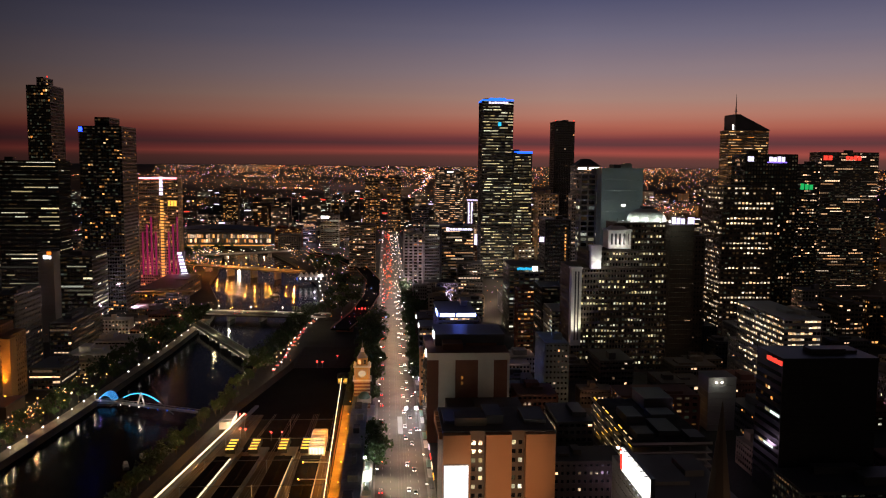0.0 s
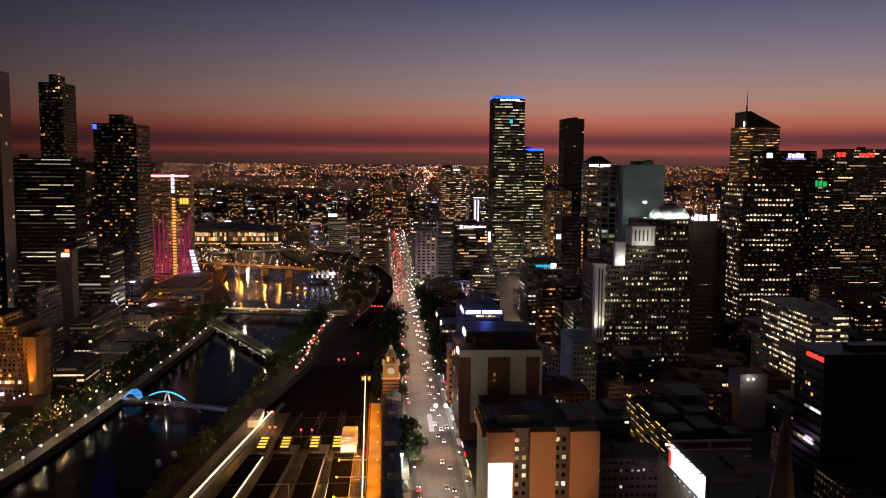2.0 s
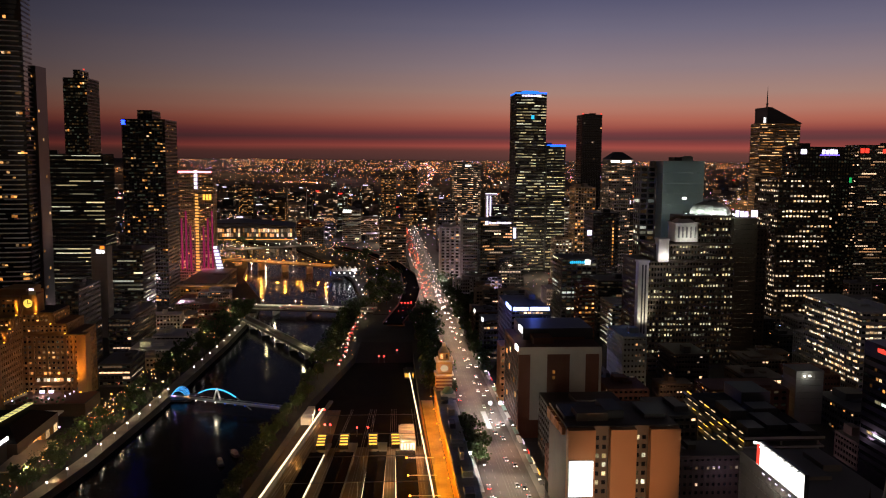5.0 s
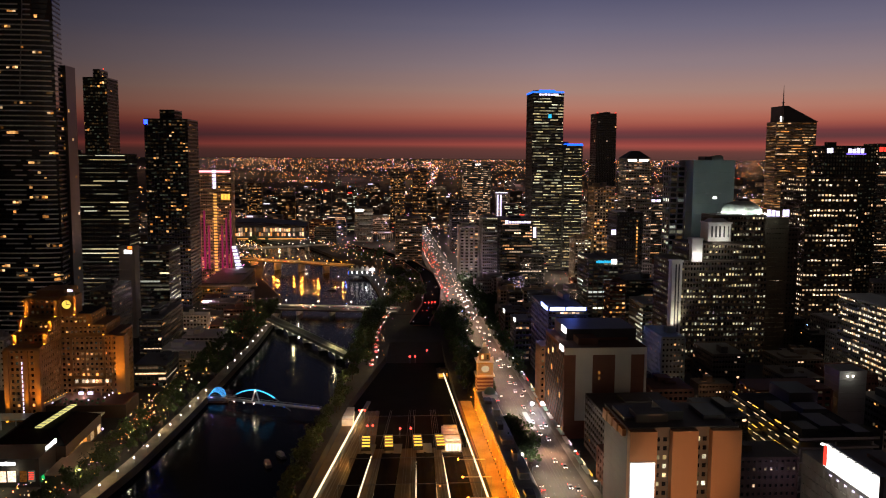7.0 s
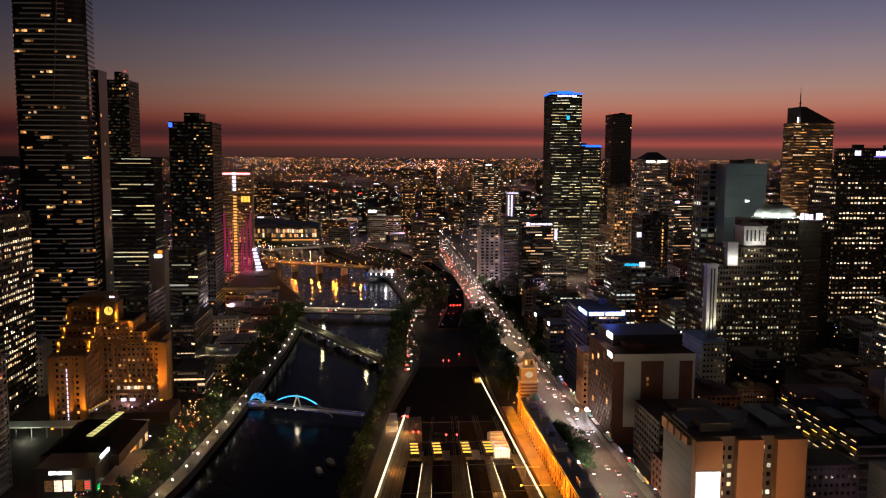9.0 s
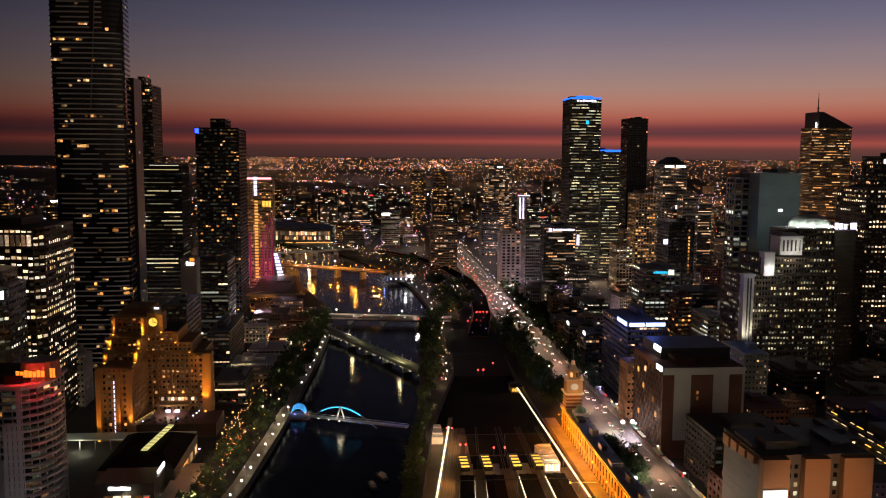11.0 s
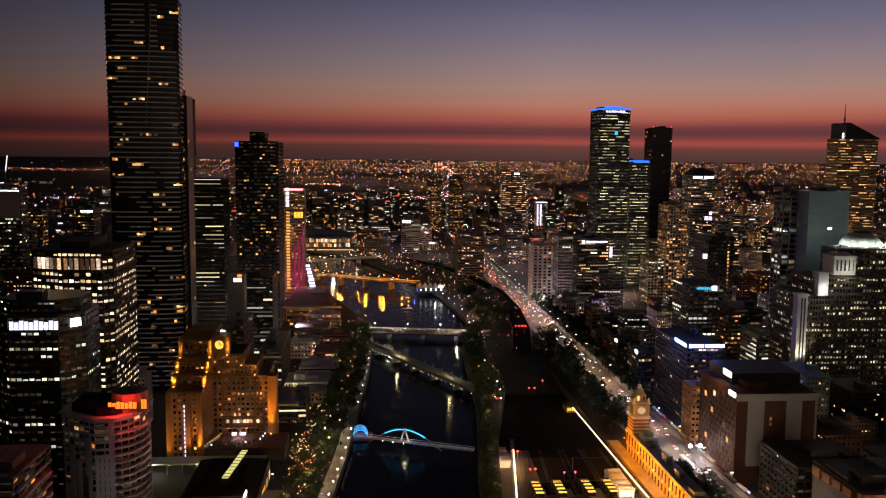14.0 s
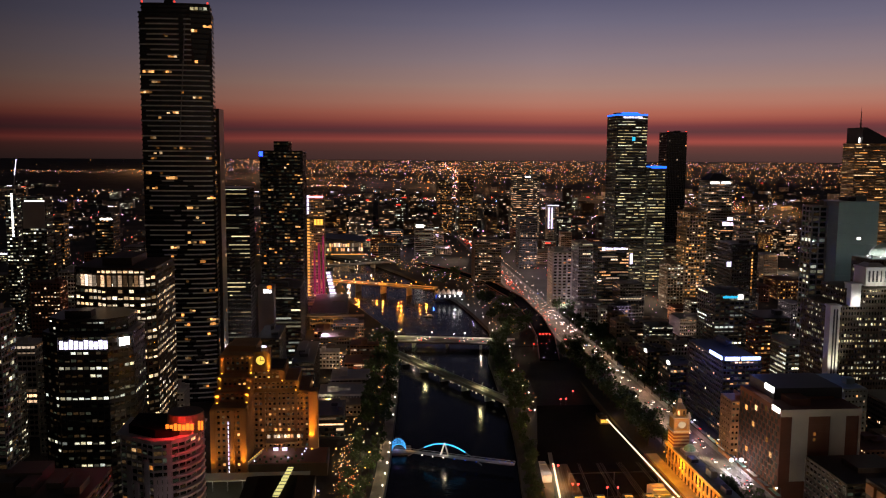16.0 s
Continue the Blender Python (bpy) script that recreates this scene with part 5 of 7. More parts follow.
crate(mall, "shop_window", -238.4, -235.4, 395.6, 395.95, 2.5, 7.5, GOLD1, "lit shop window")
crate(mall, "shop_window", -234.8, -231.8, 395.6, 395.95, 2.5, 7.5, DIMLIT1, "dim shop window")
for k in range(4):
    crate(mall, "neon_sign", -234.4, -232.2, 395.3, 395.55, 3.6 + k, 4.0 + k, SIGN_RED, "red neon line")
crate(mall, "green_light", -229.9, -229.6, 398, 401, 1.5, 4, SIGN_GREEN)
crate(mall, "canopy", -228, -216, 396, 440, 5.0, 5.6, SAND, "curved terrace canopy")
for k in range(12):
    crate(mall, "terrace_light", -217, -216.5, 398 + k * 3.6, 398.6 + k * 3.6, 4.2, 4.8, AMBER)
for k in range(9):
    crate(mall, "awning_window", -225.9, -225.6, 420 + k * 5.4, 424 + k * 5.4, 2, 6, GOLD1)
crate(mall, "glass_canopy", -310, -230, 478, 489, 5.5, 6.2, PALEGLASS, "long pale glass walkway roof")
for x in range(-306, -230, 8):
    crate(mall, "canopy_post", x, x + 0.5, 478.4, 478.9, 0, 5.5, STEEL)
lamp("POINT", (-290, 474, 4), 2500, (1.0, 0.95, 0.7), 1)
lamp("POINT", (-262, 474, 4), 2000, (1.0, 0.9, 0.6), 1)
lamp("POINT", (-244, 388, 5), 1400, (1.0, 0.85, 0.5), 1)
lamp("POINT", (-296, 478, 14), 900, (0.9, 1.0, 0.75), 1)

# white illuminated pylon beside the casino, amber canopies
pyl = thing("light_pylon", (-240, 1020, 0), "tapering white illuminated advertising pylon", "sign")
for k in range(9):
    crate(pyl, "light_band", -248 + (8 - k) * 0.75, -243.5 + (8 - k) * 1.15, 1019, 1021, 8 + k * 4.1, 10.6 + k * 4.1, SIGN_PURPLE, "white and violet lit band")
crate(pyl, "core", -245, -240, 1021, 1024, 0, 44, STEEL)
lamp("POINT", (-240, 1012, 20), 2500, (0.9, 0.85, 1.0), 2)
for x in (-255, -235, -215):
    lamp("POINT", (x, 890, 9), 3000, (1.0, 0.40, 0.04), 1)
crate(casino, "canopy", -262, -203, 893, 900, 15, 16.2, SAND, "broad amber-lit canopy")

# convention halls beyond the bridges
hall = thing("convention_centre", (-300, 1560, 0), "long lit glass convention hall", "hall")
TAKEN.append((-400, -200, 1525, 1620))
for k in range(12):
    x0, x1 = -95 + k * 190 / 12, -95 + (k + 1) * 190 / 12
    z0, z1 = 25 + 9 * math.sin(math.pi * (0.15 + 0.8 * k / 12)), 25 + 9 * math.sin(math.pi * (0.15 + 0.8 * (k + 1) / 12))
    vault = Geo().add([(x0, -24, z0 - 2), (x1, -24, z1 - 2), (x1, 50, z1), (x0, 50, z0), (x0, -24, z0 - 3.2), (x1, -24, z1 - 3.2), (x1, 50, z1 - 1.5), (x0, 50, z0 - 1.5)],
                      [(0, 1, 2, 3), (7, 6, 5, 4), (0, 4, 5, 1), (1, 5, 6, 2), (2, 6, 7, 3), (3, 7, 4, 0)])
    part("roof_panel", vault, DARK, hall, "dark curving oversailing roof panel")
crate(hall, "hall_body", -390, -210, 1552, 1605, 0, 24, DARK)
hrng = random.Random(44)
for k in range(45):
    for j in range(2):
        if hrng.random() < 0.86:
            crate(hall, "lit_bay", -389.5 + k * 4, -386.4 + k * 4, 1551.2, 1551.9, 6 + j * 8.2, 6 + j * 8.2 + hrng.uniform(5.0, 7.4), WARM1 if hrng.random() < 0.7 else GOLD1, "lit glass bay")
crate(hall, "quay_edge", -395, -205, 1532, 1534, 2.2, 3.4, AMBERWALL, "amber-lit quay edge")
for k in range(6):
    lamp("POINT", (-380 + k * 32, 1536, 9), 5200, (1.0, 0.62, 0.32), 1.0)


# ---- station: long sandstone wing, clock tower, dome ----
st = thing("station_building", (-15, 440, 0), "long sandstone railway station wing lit by sodium lamps", "station")
TAKEN.append((-26, -7, 300, 515))
LANE = material("pale_paving", (0.28, 0.23, 0.17), 0.85, grain=2.0, stain=0.1, vary=0.4)
SLATE = material("grey_roof_sheet", (0.30, 0.31, 0.30), 0.7, grain=1.5, stain=0.12, vary=0.4)
OCHRE = material("ochre_brick", (0.50, 0.33, 0.13), 0.85, grain=3.0, stain=0.1, vary=0.35)
crate(st, "wing", -20.6, -13, 330, 505, 0, 12.5, OCHRE, "ochre brick wing")
crate(st, "roof", -21.2, -12.4, 330, 505, 12.5, 13.2, SLATE)
for k in range(34):
    y = 332 + k * 5.1
    crate(st, "pilaster", -21.1, -20.6, y, y + 0.9, 0, 12.5, OCHRE)
    crate(st, "window", -20.72, -20.62, y + 1.8, y + 4.0, 5.6, 10.6, GLASS)
    crate(st, "arch", -20.72, -20.62, y + 1.8, y + 4.0, 0.4, 3.4, GLASS)
crate(st, "cornice", -21.6, -20.6, 330, 505, 11.6, 12.4, OCHRE)
for k in range(7):
    y = 345 + k * 26
    lamp("POINT", (-25.6, y, 10), 12000 + 4500 * (k % 2), (1.0, 0.29, 0.01), 0.4)
    crate(st, "wall_lamp", -23.6, -22.9, y - 0.4, y + 0.4, 7.8, 8.3, AMBER)
    crate(st, "lamp_bracket", -23, -20.8, y - 0.1, y + 0.1, 7.9, 8.1, STEEL)
solid("service_lane", Geo().box(-27.9, 300, 0.02, -21.2, 520, 0.14), LANE, "pale paved service lane under sodium lamps", "lane")
crate(st, "street_front", -12.8, -8.5, 360, 500, 0, 6, PALE, "low white street frontage")
for k in range(5):
    crate(st, "skylight", -12, -9.4, 366 + k * 25, 376 + k * 25, 6, 7.2, PALEGLASS, "", 0.5)
lamp("POINT", (-11.6, 388, 12.5), 9000, (0.88, 1.0, 0.95), 0.5)
crate(st, "floodlight", -12.4, -11.2, 389.0, 390.0, 12.2, 13.2, LAMPGLOW)
crate(st, "flood_pole", -12.0, -11.6, 389.3, 389.7, 6, 12.2, STEEL)
for k in range(7):
    crate(st, "roof_house", -19.5 + (k % 3), -15.5 + (k % 2) * 1.5, 336 + k * 22, 343 + k * 22, 13.2, 15.2 + (k % 3) * 0.7, SLATE if k % 2 else DARK)
dome2 = Geo()
for j in range(5):
    for i in range(12):
        a0, a1 = i * math.pi / 6, (i + 1) * math.pi / 6
        e0, e1 = j * math.pi / 10, (j + 1) * math.pi / 10
        dome2.add([(3.4 * math.cos(e) * math.cos(a), 3.4 * math.cos(e) * math.sin(a), 3.6 * math.sin(e)) for a, e in ((a0, e0), (a1, e0), (a1, e1), (a0, e1))], [(0, 1, 2, 3)])
d2 = part("small_dome", dome2, COPPER, st, "pale green copper dome")
d2.location = (-14.5 + 15, 484 - 440, 14.9)
crate(st, "dome_drum", -18.5, -10.5, 480, 488, 12.8, 15, WHITE)

ct = thing("clock_tower", (-16, 498, 0), "striped brick and stone clock tower with a copper cap", "clock tower")
TAKEN.append((-22, -10, 490, 506))
for k in range(22):
    crate(ct, "stone_course" if k % 2 else "brick_course", -20 + 0.06 * (k % 2), -12 - 0.06 * (k % 2), 494 + 0.06 * (k % 2), 502, k * 1.018, (k + 1) * 1.018, SAND if k % 2 else BRICK)
crate(ct, "cornice", -20.7, -11.3, 493.3, 502.7, 22.4, 23.2, WHITE)
crate(ct, "clock_stage", -19.6, -12.4, 494.4, 501.6, 23.2, 30.5, OCHRE)
for x in (-19.4, -12.6):
    crate(ct, "corner_shaft", x - 0.5, x + 0.5, 493.9, 494.9, 23.2, 30.5, SAND)
crate(ct, "clock_surround", -18.6, -13.4, 494.15, 494.38, 24.2, 29.4, SAND)
crate(ct, "cornice", -20.4, -11.6, 493.6, 502.4, 30.5, 31.3, WHITE)
crate(ct, "belfry", -18.6, -13.4, 495.4, 500.6, 31.3, 35.6, OCHRE)
crate(ct, "cap", -18.4, -13.6, 495.6, 500.4, 35.6, 37.2, SLATE, "grey domed cap", 0.7)
crate(ct, "cap", -17.6, -14.4, 496.4, 499.6, 37.2, 39.0, SLATE, "", 0.6)
crate(ct, "lantern", -16.9, -15.1, 497.1, 498.9, 39.0, 41.2, WHITE, "pale stone lantern", 0.7)
crate(ct, "finial", -16.2, -15.8, 497.8, 498.2, 41.2, 46, STEEL, "", 0.2)
for x in (-19.6, -12.4):
    crate(ct, "turret", x - 0.7, x + 0.7, 493.8, 495.2, 31.3, 34, WHITE, "", 0.4)
cf = part("clock_face", Geo().prism([(1.9 * math.cos(a * math.pi / 10), 1.9 * math.sin(a * math.pi / 10)) for a in range(20)], 0, 0.25), plain_glow("clock_white", (1.0, 0.8, 0.5), 0.5), ct, "pale lit clock face")
cf.matrix_basis = pose(0, -3.86, 26.8, 90, 0, 0)
for x in (-17.3, -14.7):
    crate(ct, "belfry_opening", x - 0.5, x + 0.5, 495.2, 495.38, 32.2, 34.8, GOLD1)
lamp("POINT", (-16, 485, 17), 900, (1.0, 0.5, 0.18), 0.5)
ct.scale = (1.18, 1.18, 1.0)
lamp("POINT", (-20, 487, 27), 420, (1.0, 0.62, 0.3), 0.4)

# ---- rail yard, sunk below the street ----
YARD = -5.4
bed = [(140, -126.5, -28.5), (300, -122.5, -28.5), (420, -107.5, -29), (452, -103.5, -29), (520, -95.5, -29)]
flat = Geo()
for (ya, la, ra), (yb, lb, rb) in zip(bed[:3], bed[1:4]):
    flat.add([(la, ya, YARD + 0.04), (ra, ya, YARD + 0.04), (rb, yb, YARD + 0.04), (lb, yb, YARD + 0.04)], [(0, 1, 2, 3)])
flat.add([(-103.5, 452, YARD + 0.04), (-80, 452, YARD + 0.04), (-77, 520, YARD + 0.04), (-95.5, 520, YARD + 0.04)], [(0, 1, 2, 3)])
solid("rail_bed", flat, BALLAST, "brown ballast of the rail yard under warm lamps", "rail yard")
# past the platforms the missing light is painted as near-black ballast
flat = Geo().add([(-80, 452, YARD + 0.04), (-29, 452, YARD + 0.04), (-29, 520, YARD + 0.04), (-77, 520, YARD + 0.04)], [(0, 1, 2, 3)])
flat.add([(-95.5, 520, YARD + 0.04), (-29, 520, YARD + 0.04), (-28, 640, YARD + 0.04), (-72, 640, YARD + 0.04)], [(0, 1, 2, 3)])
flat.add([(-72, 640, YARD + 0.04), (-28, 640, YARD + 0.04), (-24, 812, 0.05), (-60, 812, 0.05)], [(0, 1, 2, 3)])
solid("rail_bed", flat, UNLIT_BALLAST, "rail yard beyond the platforms, coloured near-black because it is unlit", "rail yard")


def drift(x, y):
    """The tracks lean a little towards the street."""
    return x + (y - 346) * 0.0019 * max(0.0, -36 - x)


yard = thing("railway_track", (-60, 400, YARD), "rows of steel rails in dark ballast", "railway")
for x in (-107.5, -103.5, -99.6, -86.7, -69.6, -65.6, -50.6, -47.6, -33.2):
    for s in (-0.72, 0.72):
        part("rail", Geo().bar((drift(x + s, 140) + 60, -260, 0.25), (drift(x + s, 520) + 60, 120, 0.25), 0.16), RAIL, yard)


def platform(label, y0, y1, xl, xr, roof, edges, stairs=None):
    """A platform with posts, a roof, tube lights under its eaves and a lit stair at its end."""
    pf = thing("station_platform", ((xl + xr) / 2, 300, YARD), label, "platform", "station platforms")
    o = (xl + xr) / 2

    def run(name, x, w, z, h, mat, yb=y1, text=""):
        part(name, Geo().bar((drift(x, y0) - o, y0 - 300, z), (drift(x, yb) - o, yb - 300, z), w, h), mat, pf, text)

    run("slab", o, xr - xl - 1.2, 0.5, 1.0, PAVING, y1 + 26)
    if roof:
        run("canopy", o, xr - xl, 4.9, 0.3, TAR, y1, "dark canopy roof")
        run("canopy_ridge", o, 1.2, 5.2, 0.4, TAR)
    for x, w, mat in edges:
        run("tube_light", x, w, 3.7, 0.25, mat, y1, "long row of tube lights")
    for j in range(8):
        y = y0 + 12 + j * (y1 - y0 - 20) / 7
        part("post", Geo().box(drift(o, y) - o - 0.15, y - 300.15, 1, drift(o, y) - o + 0.15, y - 299.85, 4.8), STEEL, pf)
    for j in range(4):
        if stairs:
            part("stair_light", Geo().box(stairs - 2.1 - o, 144.5 + j * 4.8, 4.0, stairs + 2.1 - o, 146.3 + j * 4.8, 4.3), AMBER, pf, "amber-lit stair riser")
            part("stair_roof", Geo().box(stairs - 2.5 - o, 146.4 + j * 4.8, 1.0, stairs + 2.5 - o, 149.2 + j * 4.8, 4.1), BLACK, pf)


platform("narrow outer platform under a bright row of tubes", 140, 512, -113.2, -109.6, False, ((-111.0, 1.0, TUBE),))
platform("station platform with dark canopy and tube lighting", 140, 431, -98.0, -90.8, True, ((-98.4, 0.35, TUBE_DIM), (-90.4, 0.7, TUBE)), -84.4)
platform("station platform with dark canopy and tube lighting", 140, 431, -82.8, -73.4, True, ((-83.2, 0.5, TUBE),), -72.4)
platform("station platform with dark canopy and tube lighting", 140, 431, -62.4, -53.4, True, ((-62.8, 0.7, TUBE), (-53.0, 0.4, TUBE_DIM)), -57.0)
platform("station platform with dark canopy and tube lighting", 140, 431, -46.4, -36.3, True, ((-46.8, 0.8, TUBE), (-36.0, 0.4, TUBE_DIM)), -45.0)
house = thing("stair_house", (-95, 505, YARD), "small white-lit stair house at the platform end", "station building")
crate(house, "body", -99.5, -92.5, 492, 514, YARD, -1.4, WHITE)
for k in range(4):
    crate(house, "roof_panel", -99.9, -92.1, 491.6 + k * 5.7, 496.6 + k * 5.7, -1.4, -0.9 + 0.2 * (k % 2), PALE)
    crate(house, "lit_bay", -92.45, -92.2, 493 + k * 5.5, 496.4 + k * 5.5, -4.2, -1.8, TUBE)
lamp("POINT", (-90.5, 488, 2.5), 7000, (1.0, 0.72, 0.46), 0.5)
for y, x in ((250, -102), (310, -101), (370, -98), (430, -95), (490, -88), (300, -66), (380, -65.5), (330, -49), (400, -49), (350, -33), (420, -33)):
    lamp("POINT", (x, y, -1.6), 3000, (1.0, 0.45, 0.12), 0.6)
# retaining wall between the yard and the lane, lit along its coping
ret = thing("retaining_wall", (-29, 400, 0), "retaining wall with a lit coping beside the tracks", "wall")
part("wall", Geo().bar((0.4, -260, -2.6), (0.3, 120, -2.6), 0.7, 5.6), BRICK, ret)
part("coping", Geo().bar((1.2, -100, 0.45), (-2.98, 190, 0.45), 1.2, 0.3), ROOF, ret)
part("tube_light", Geo().bar((0.45, -100, -0.5), (-3.73, 190, -0.5), 0.9, 0.3), TUBE, ret, "long bright tube light")
sub = thing("signal_building", (-43, 447, YARD), "small brightly lit platform building with white panels", "station building")
crate(sub, "body", -43, -34.5, 444, 472, YARD, 0.2, WHITE)
for k in range(5):
    crate(sub, "lit_bay", -42.4 + k * 1.6, -41.4 + k * 1.6, 443.5, 443.95, -4, -0.8, TUBE)
for k in range(6):
    crate(sub, "roof_panel", -42.6 + 0.5 * (k % 2), -35.6 + 0.8 * (k % 2), 445 + k * 4.4, 448.2 + k * 4.4, 0.24, 0.7 + 0.3 * (k % 3), WHITE)
lamp("POINT", (-40, 440, 7), 17000, (1.0, 0.68, 0.42), 0.6)
fig = thing("kiosk_building", (-31, 600, -5.4), "amber-lit low building beside the tracks", "building")
crate(fig, "body", -36, -29.4, 594, 606, -5.4, -1.2, OCHRE)
crate(fig, "roof", -36.8, -28.6, 593, 607, -1.2, 0.6, ROOF, "", 0.4)
for k in range(4):
    crate(fig, "lit_window", -35.4 + k * 1.5, -34.4 + k * 1.5, 593.7, 593.95, -4.2, -2.2, AMBER)
lamp("POINT", (-32, 585, 4), 2800, (1.0, 0.5, 0.08), 0.5)
for k, (x, y) in enumerate(((-84, 476), (-81, 476), (-66, 470), (-60, 470), (-54, 640), (-50, 640), (-40, 660), (-89, 505), (-86, 505), (-44, 800), (-40, 800), (-36, 800), (-32, 800))):
    sgl = thing("rail_signal", (x, y, -5.4 if y < 700 else 0.0), "rail signal post showing a red light", "signal", "rail signals")
    part("post", Geo().prism([(0.12, 0), (0, 0.12), (-0.12, 0), (0, -0.12)], 0, 5), STEEL, sgl)
    part("lamp", Geo().ball(0, -0.1, 5.2, 0.55), TAIL, sgl)

# ---- church spire in the foreground ----
ch = thing("church_spire", (95, 236, 0), "slender brown stone church spire", "church")
part("tower", Geo().box(-5.5, -5.5, 0, 5.5, 5.5, 44), BROWN, ch, "square brown stone tower")
part("spire", Geo().prism([(4.6 * math.cos(a * math.pi / 4), 4.6 * math.sin(a * math.pi / 4)) for a in range(8)], 44, 82, 0.03), BROWN, ch, "tapering stone spire")
for sx in (-5, 5):
    for sy in (-5, 5):
        part("pinnacle", Geo().prism([(sx + 0.9 * math.cos(a), sy + 0.9 * math.sin(a)) for a in (0, 1.57, 3.14, 4.71)], 44, 53, 0.05), BROWN, ch)
lamp("POINT", (104, 222, 40), 2500, (1.0, 0.6, 0.35), 1)

# ---- rail viaduct curving away beyond the yard ----
via = thing("rail_viaduct", (-40, 800, 0), "dark curving rail viaduct on brick piers", "viaduct")
mid = [(-42, 738), (-27, 826), (-18, 930), (-18, 1050), (-34, 1165), (-65, 1272), (-120, 1380)]
for (xa, ya), (xb, yb) in zip(mid, mid[1:]):
    part("deck", Geo().bar((xa + 40, ya - 800, 5.0), (xb + 40, yb - 800, 5.0), 17, 1.2), UNLIT_BALLAST, via)
    d = Vector((xb - xa, yb - ya, 0)).normalized()
    n = Vector((-d.y, d.x, 0)) * 8.6
    for s in (-1, 1):
        part("parapet", Geo().bar((xa + 40 + n.x * s, ya - 800 + n.y * s, 6.2), (xb + 40 + n.x * s, yb - 800 + n.y * s, 6.2), 0.5, 1.4), BRICK, via)
    for u in (0.2, 0.5, 0.8):
        px, py = xa + (xb - xa) * u, ya + (yb - ya) * u
        part("pier", Geo().bar((px + 40 - n.x * 0.9, py - 800 - n.y * 0.9, 2.2), (px + 40 + n.x * 0.9, py - 800 + n.y * 0.9, 2.2), 2.5, 4.4), BRICK, via)
for k in range(4):
    part("signal_lamp", Geo().ball(14 + k * 3.2 - 6, 30, 8, 0.6), TAIL, via)
    part("signal_post", Geo().bar((8 + k * 3.2, 30, 5.6), (8 + k * 3.2, 30, 7.6), 0.2), STEEL, via)

# ---- white-lit aquarium roofs and the promenade beyond the road bridge ----
aq = thing("aquarium_building", (-98, 1092, 0), "low riverside building with white tent roofs", "building")
TAKEN.append((-122, -74, 1070, 1112))
part("body", Geo().box(-16, -14, 0, 20, 16, 6), DARK, aq)
for k in range(5):
    part("tent_roof", Geo().taper(-15 + k * 6.4, -13, 6, -9.4 + k * 6.4, 4, 11, 0.15), WHITE, aq, "white tensile roof peak")
    part("tent_light", Geo().box(-12.8 + k * 6.4, -14.4, 3.0, -11.4 + k * 6.4, -14.0, 5.2), SIGN_WHITE, aq)
part("sign", Geo().box(10, -14.6, 6.4, 16, -14.1, 8.8), SIGN_WHITE, aq, "bright white sign")
part("blue_light", Geo().box(-16.6, -14.5, 2, -16.1, -14.0, 6), SIGN_BLUE, aq)
lamp("POINT", (-92, 1072, 6), 6000, (0.95, 0.95, 1.0), 0.5)
lamp("POINT", (-118, 1074, 3), 2500, (0.05, 0.15, 1.0), 0.5)
lamp("POINT", (-76, 1000, 6), 3000, (0.45, 0.4, 1.0), 0.5)
lamp("POINT", (-62, 905, 7), 7000, (1.0, 0.5, 0.25), 0.5)
lamp("POINT", (-56, 860, 7), 7000, (1.0, 0.55, 0.3), 0.5)
lamp("POINT", (-50, 980, 7), 4000, (1.0, 0.3, 0.12), 0.5)
lamp("POINT", (-200, 850, 8), 8000, (1.0, 0.35, 0.12), 0.5)
lamp("POINT", (-208, 700, 7), 3000, (1.0, 0.6, 0.35), 0.5)
lamp("POINT", (-206, 610, 7), 2500, (1.0, 0.85, 0.5), 0.5)

# small boats on the water
for x, y, a in ((-133, 428, 20), (-128, 440, 30), (-130, 985, 80)):
    bo = thing("river_boat", (x, y, -4), "small moored river boat with a pale cabin", "boat", "river boats", turn=a)
    part("hull", Geo().prism([(-1.4, -5), (1.4, -5), (1.6, 1), (0, 6), (-1.6, 1)], -0.3, 1.1), DARK, bo)
    part("cabin", Geo().taper(-1.1, -3.5, 1.1, 1.1, 1.5, 2.7, 0.85), WHITE, bo, "pale cabin")

# ---- overhead gantries across the tracks ----
for k in range(9):
    y = 215 + k * 34
    gt = thing("overhead_gantry", (-66, y, -5.4), "thin steel gantry carrying wires over the tracks", "gantry", "track gantries")
    xa, xb = drift(-101, y) + 66, -31 + 66
    part("beam", Geo().bar((xa, 0, 7.0), (xb, 0, 7.0), 0.2, 0.25), DARK, gt)
    for u in (0.0, 0.5, 1.0):
        x = xa + (xb - xa) * u
        part("post", Geo().box(x - 0.14, -0.14, 0, x + 0.14, 0.14, 7.3), STEEL, gt)
for y, x in ((395, -28.2), (373, -28.2), (350, -28.2), (326, -28.2)):
    ml = thing("yard_lamp", (x, y, 0), "yard lamp on a tall mast reaching over the tracks", "lamp", "yard lamps")
    part("mast", Geo().bar((0, 0, 0), (0, 0, 9), 0.22), STEEL, ml)
    part("arm", Geo().bar((0, 0, 8.8), (-12.6, 0, 9), 0.2), BANDS, ml)
    part("lamp_head", Geo().ball(-12.8, 0, 9, 0.5), BRIDGEAMBER, ml)


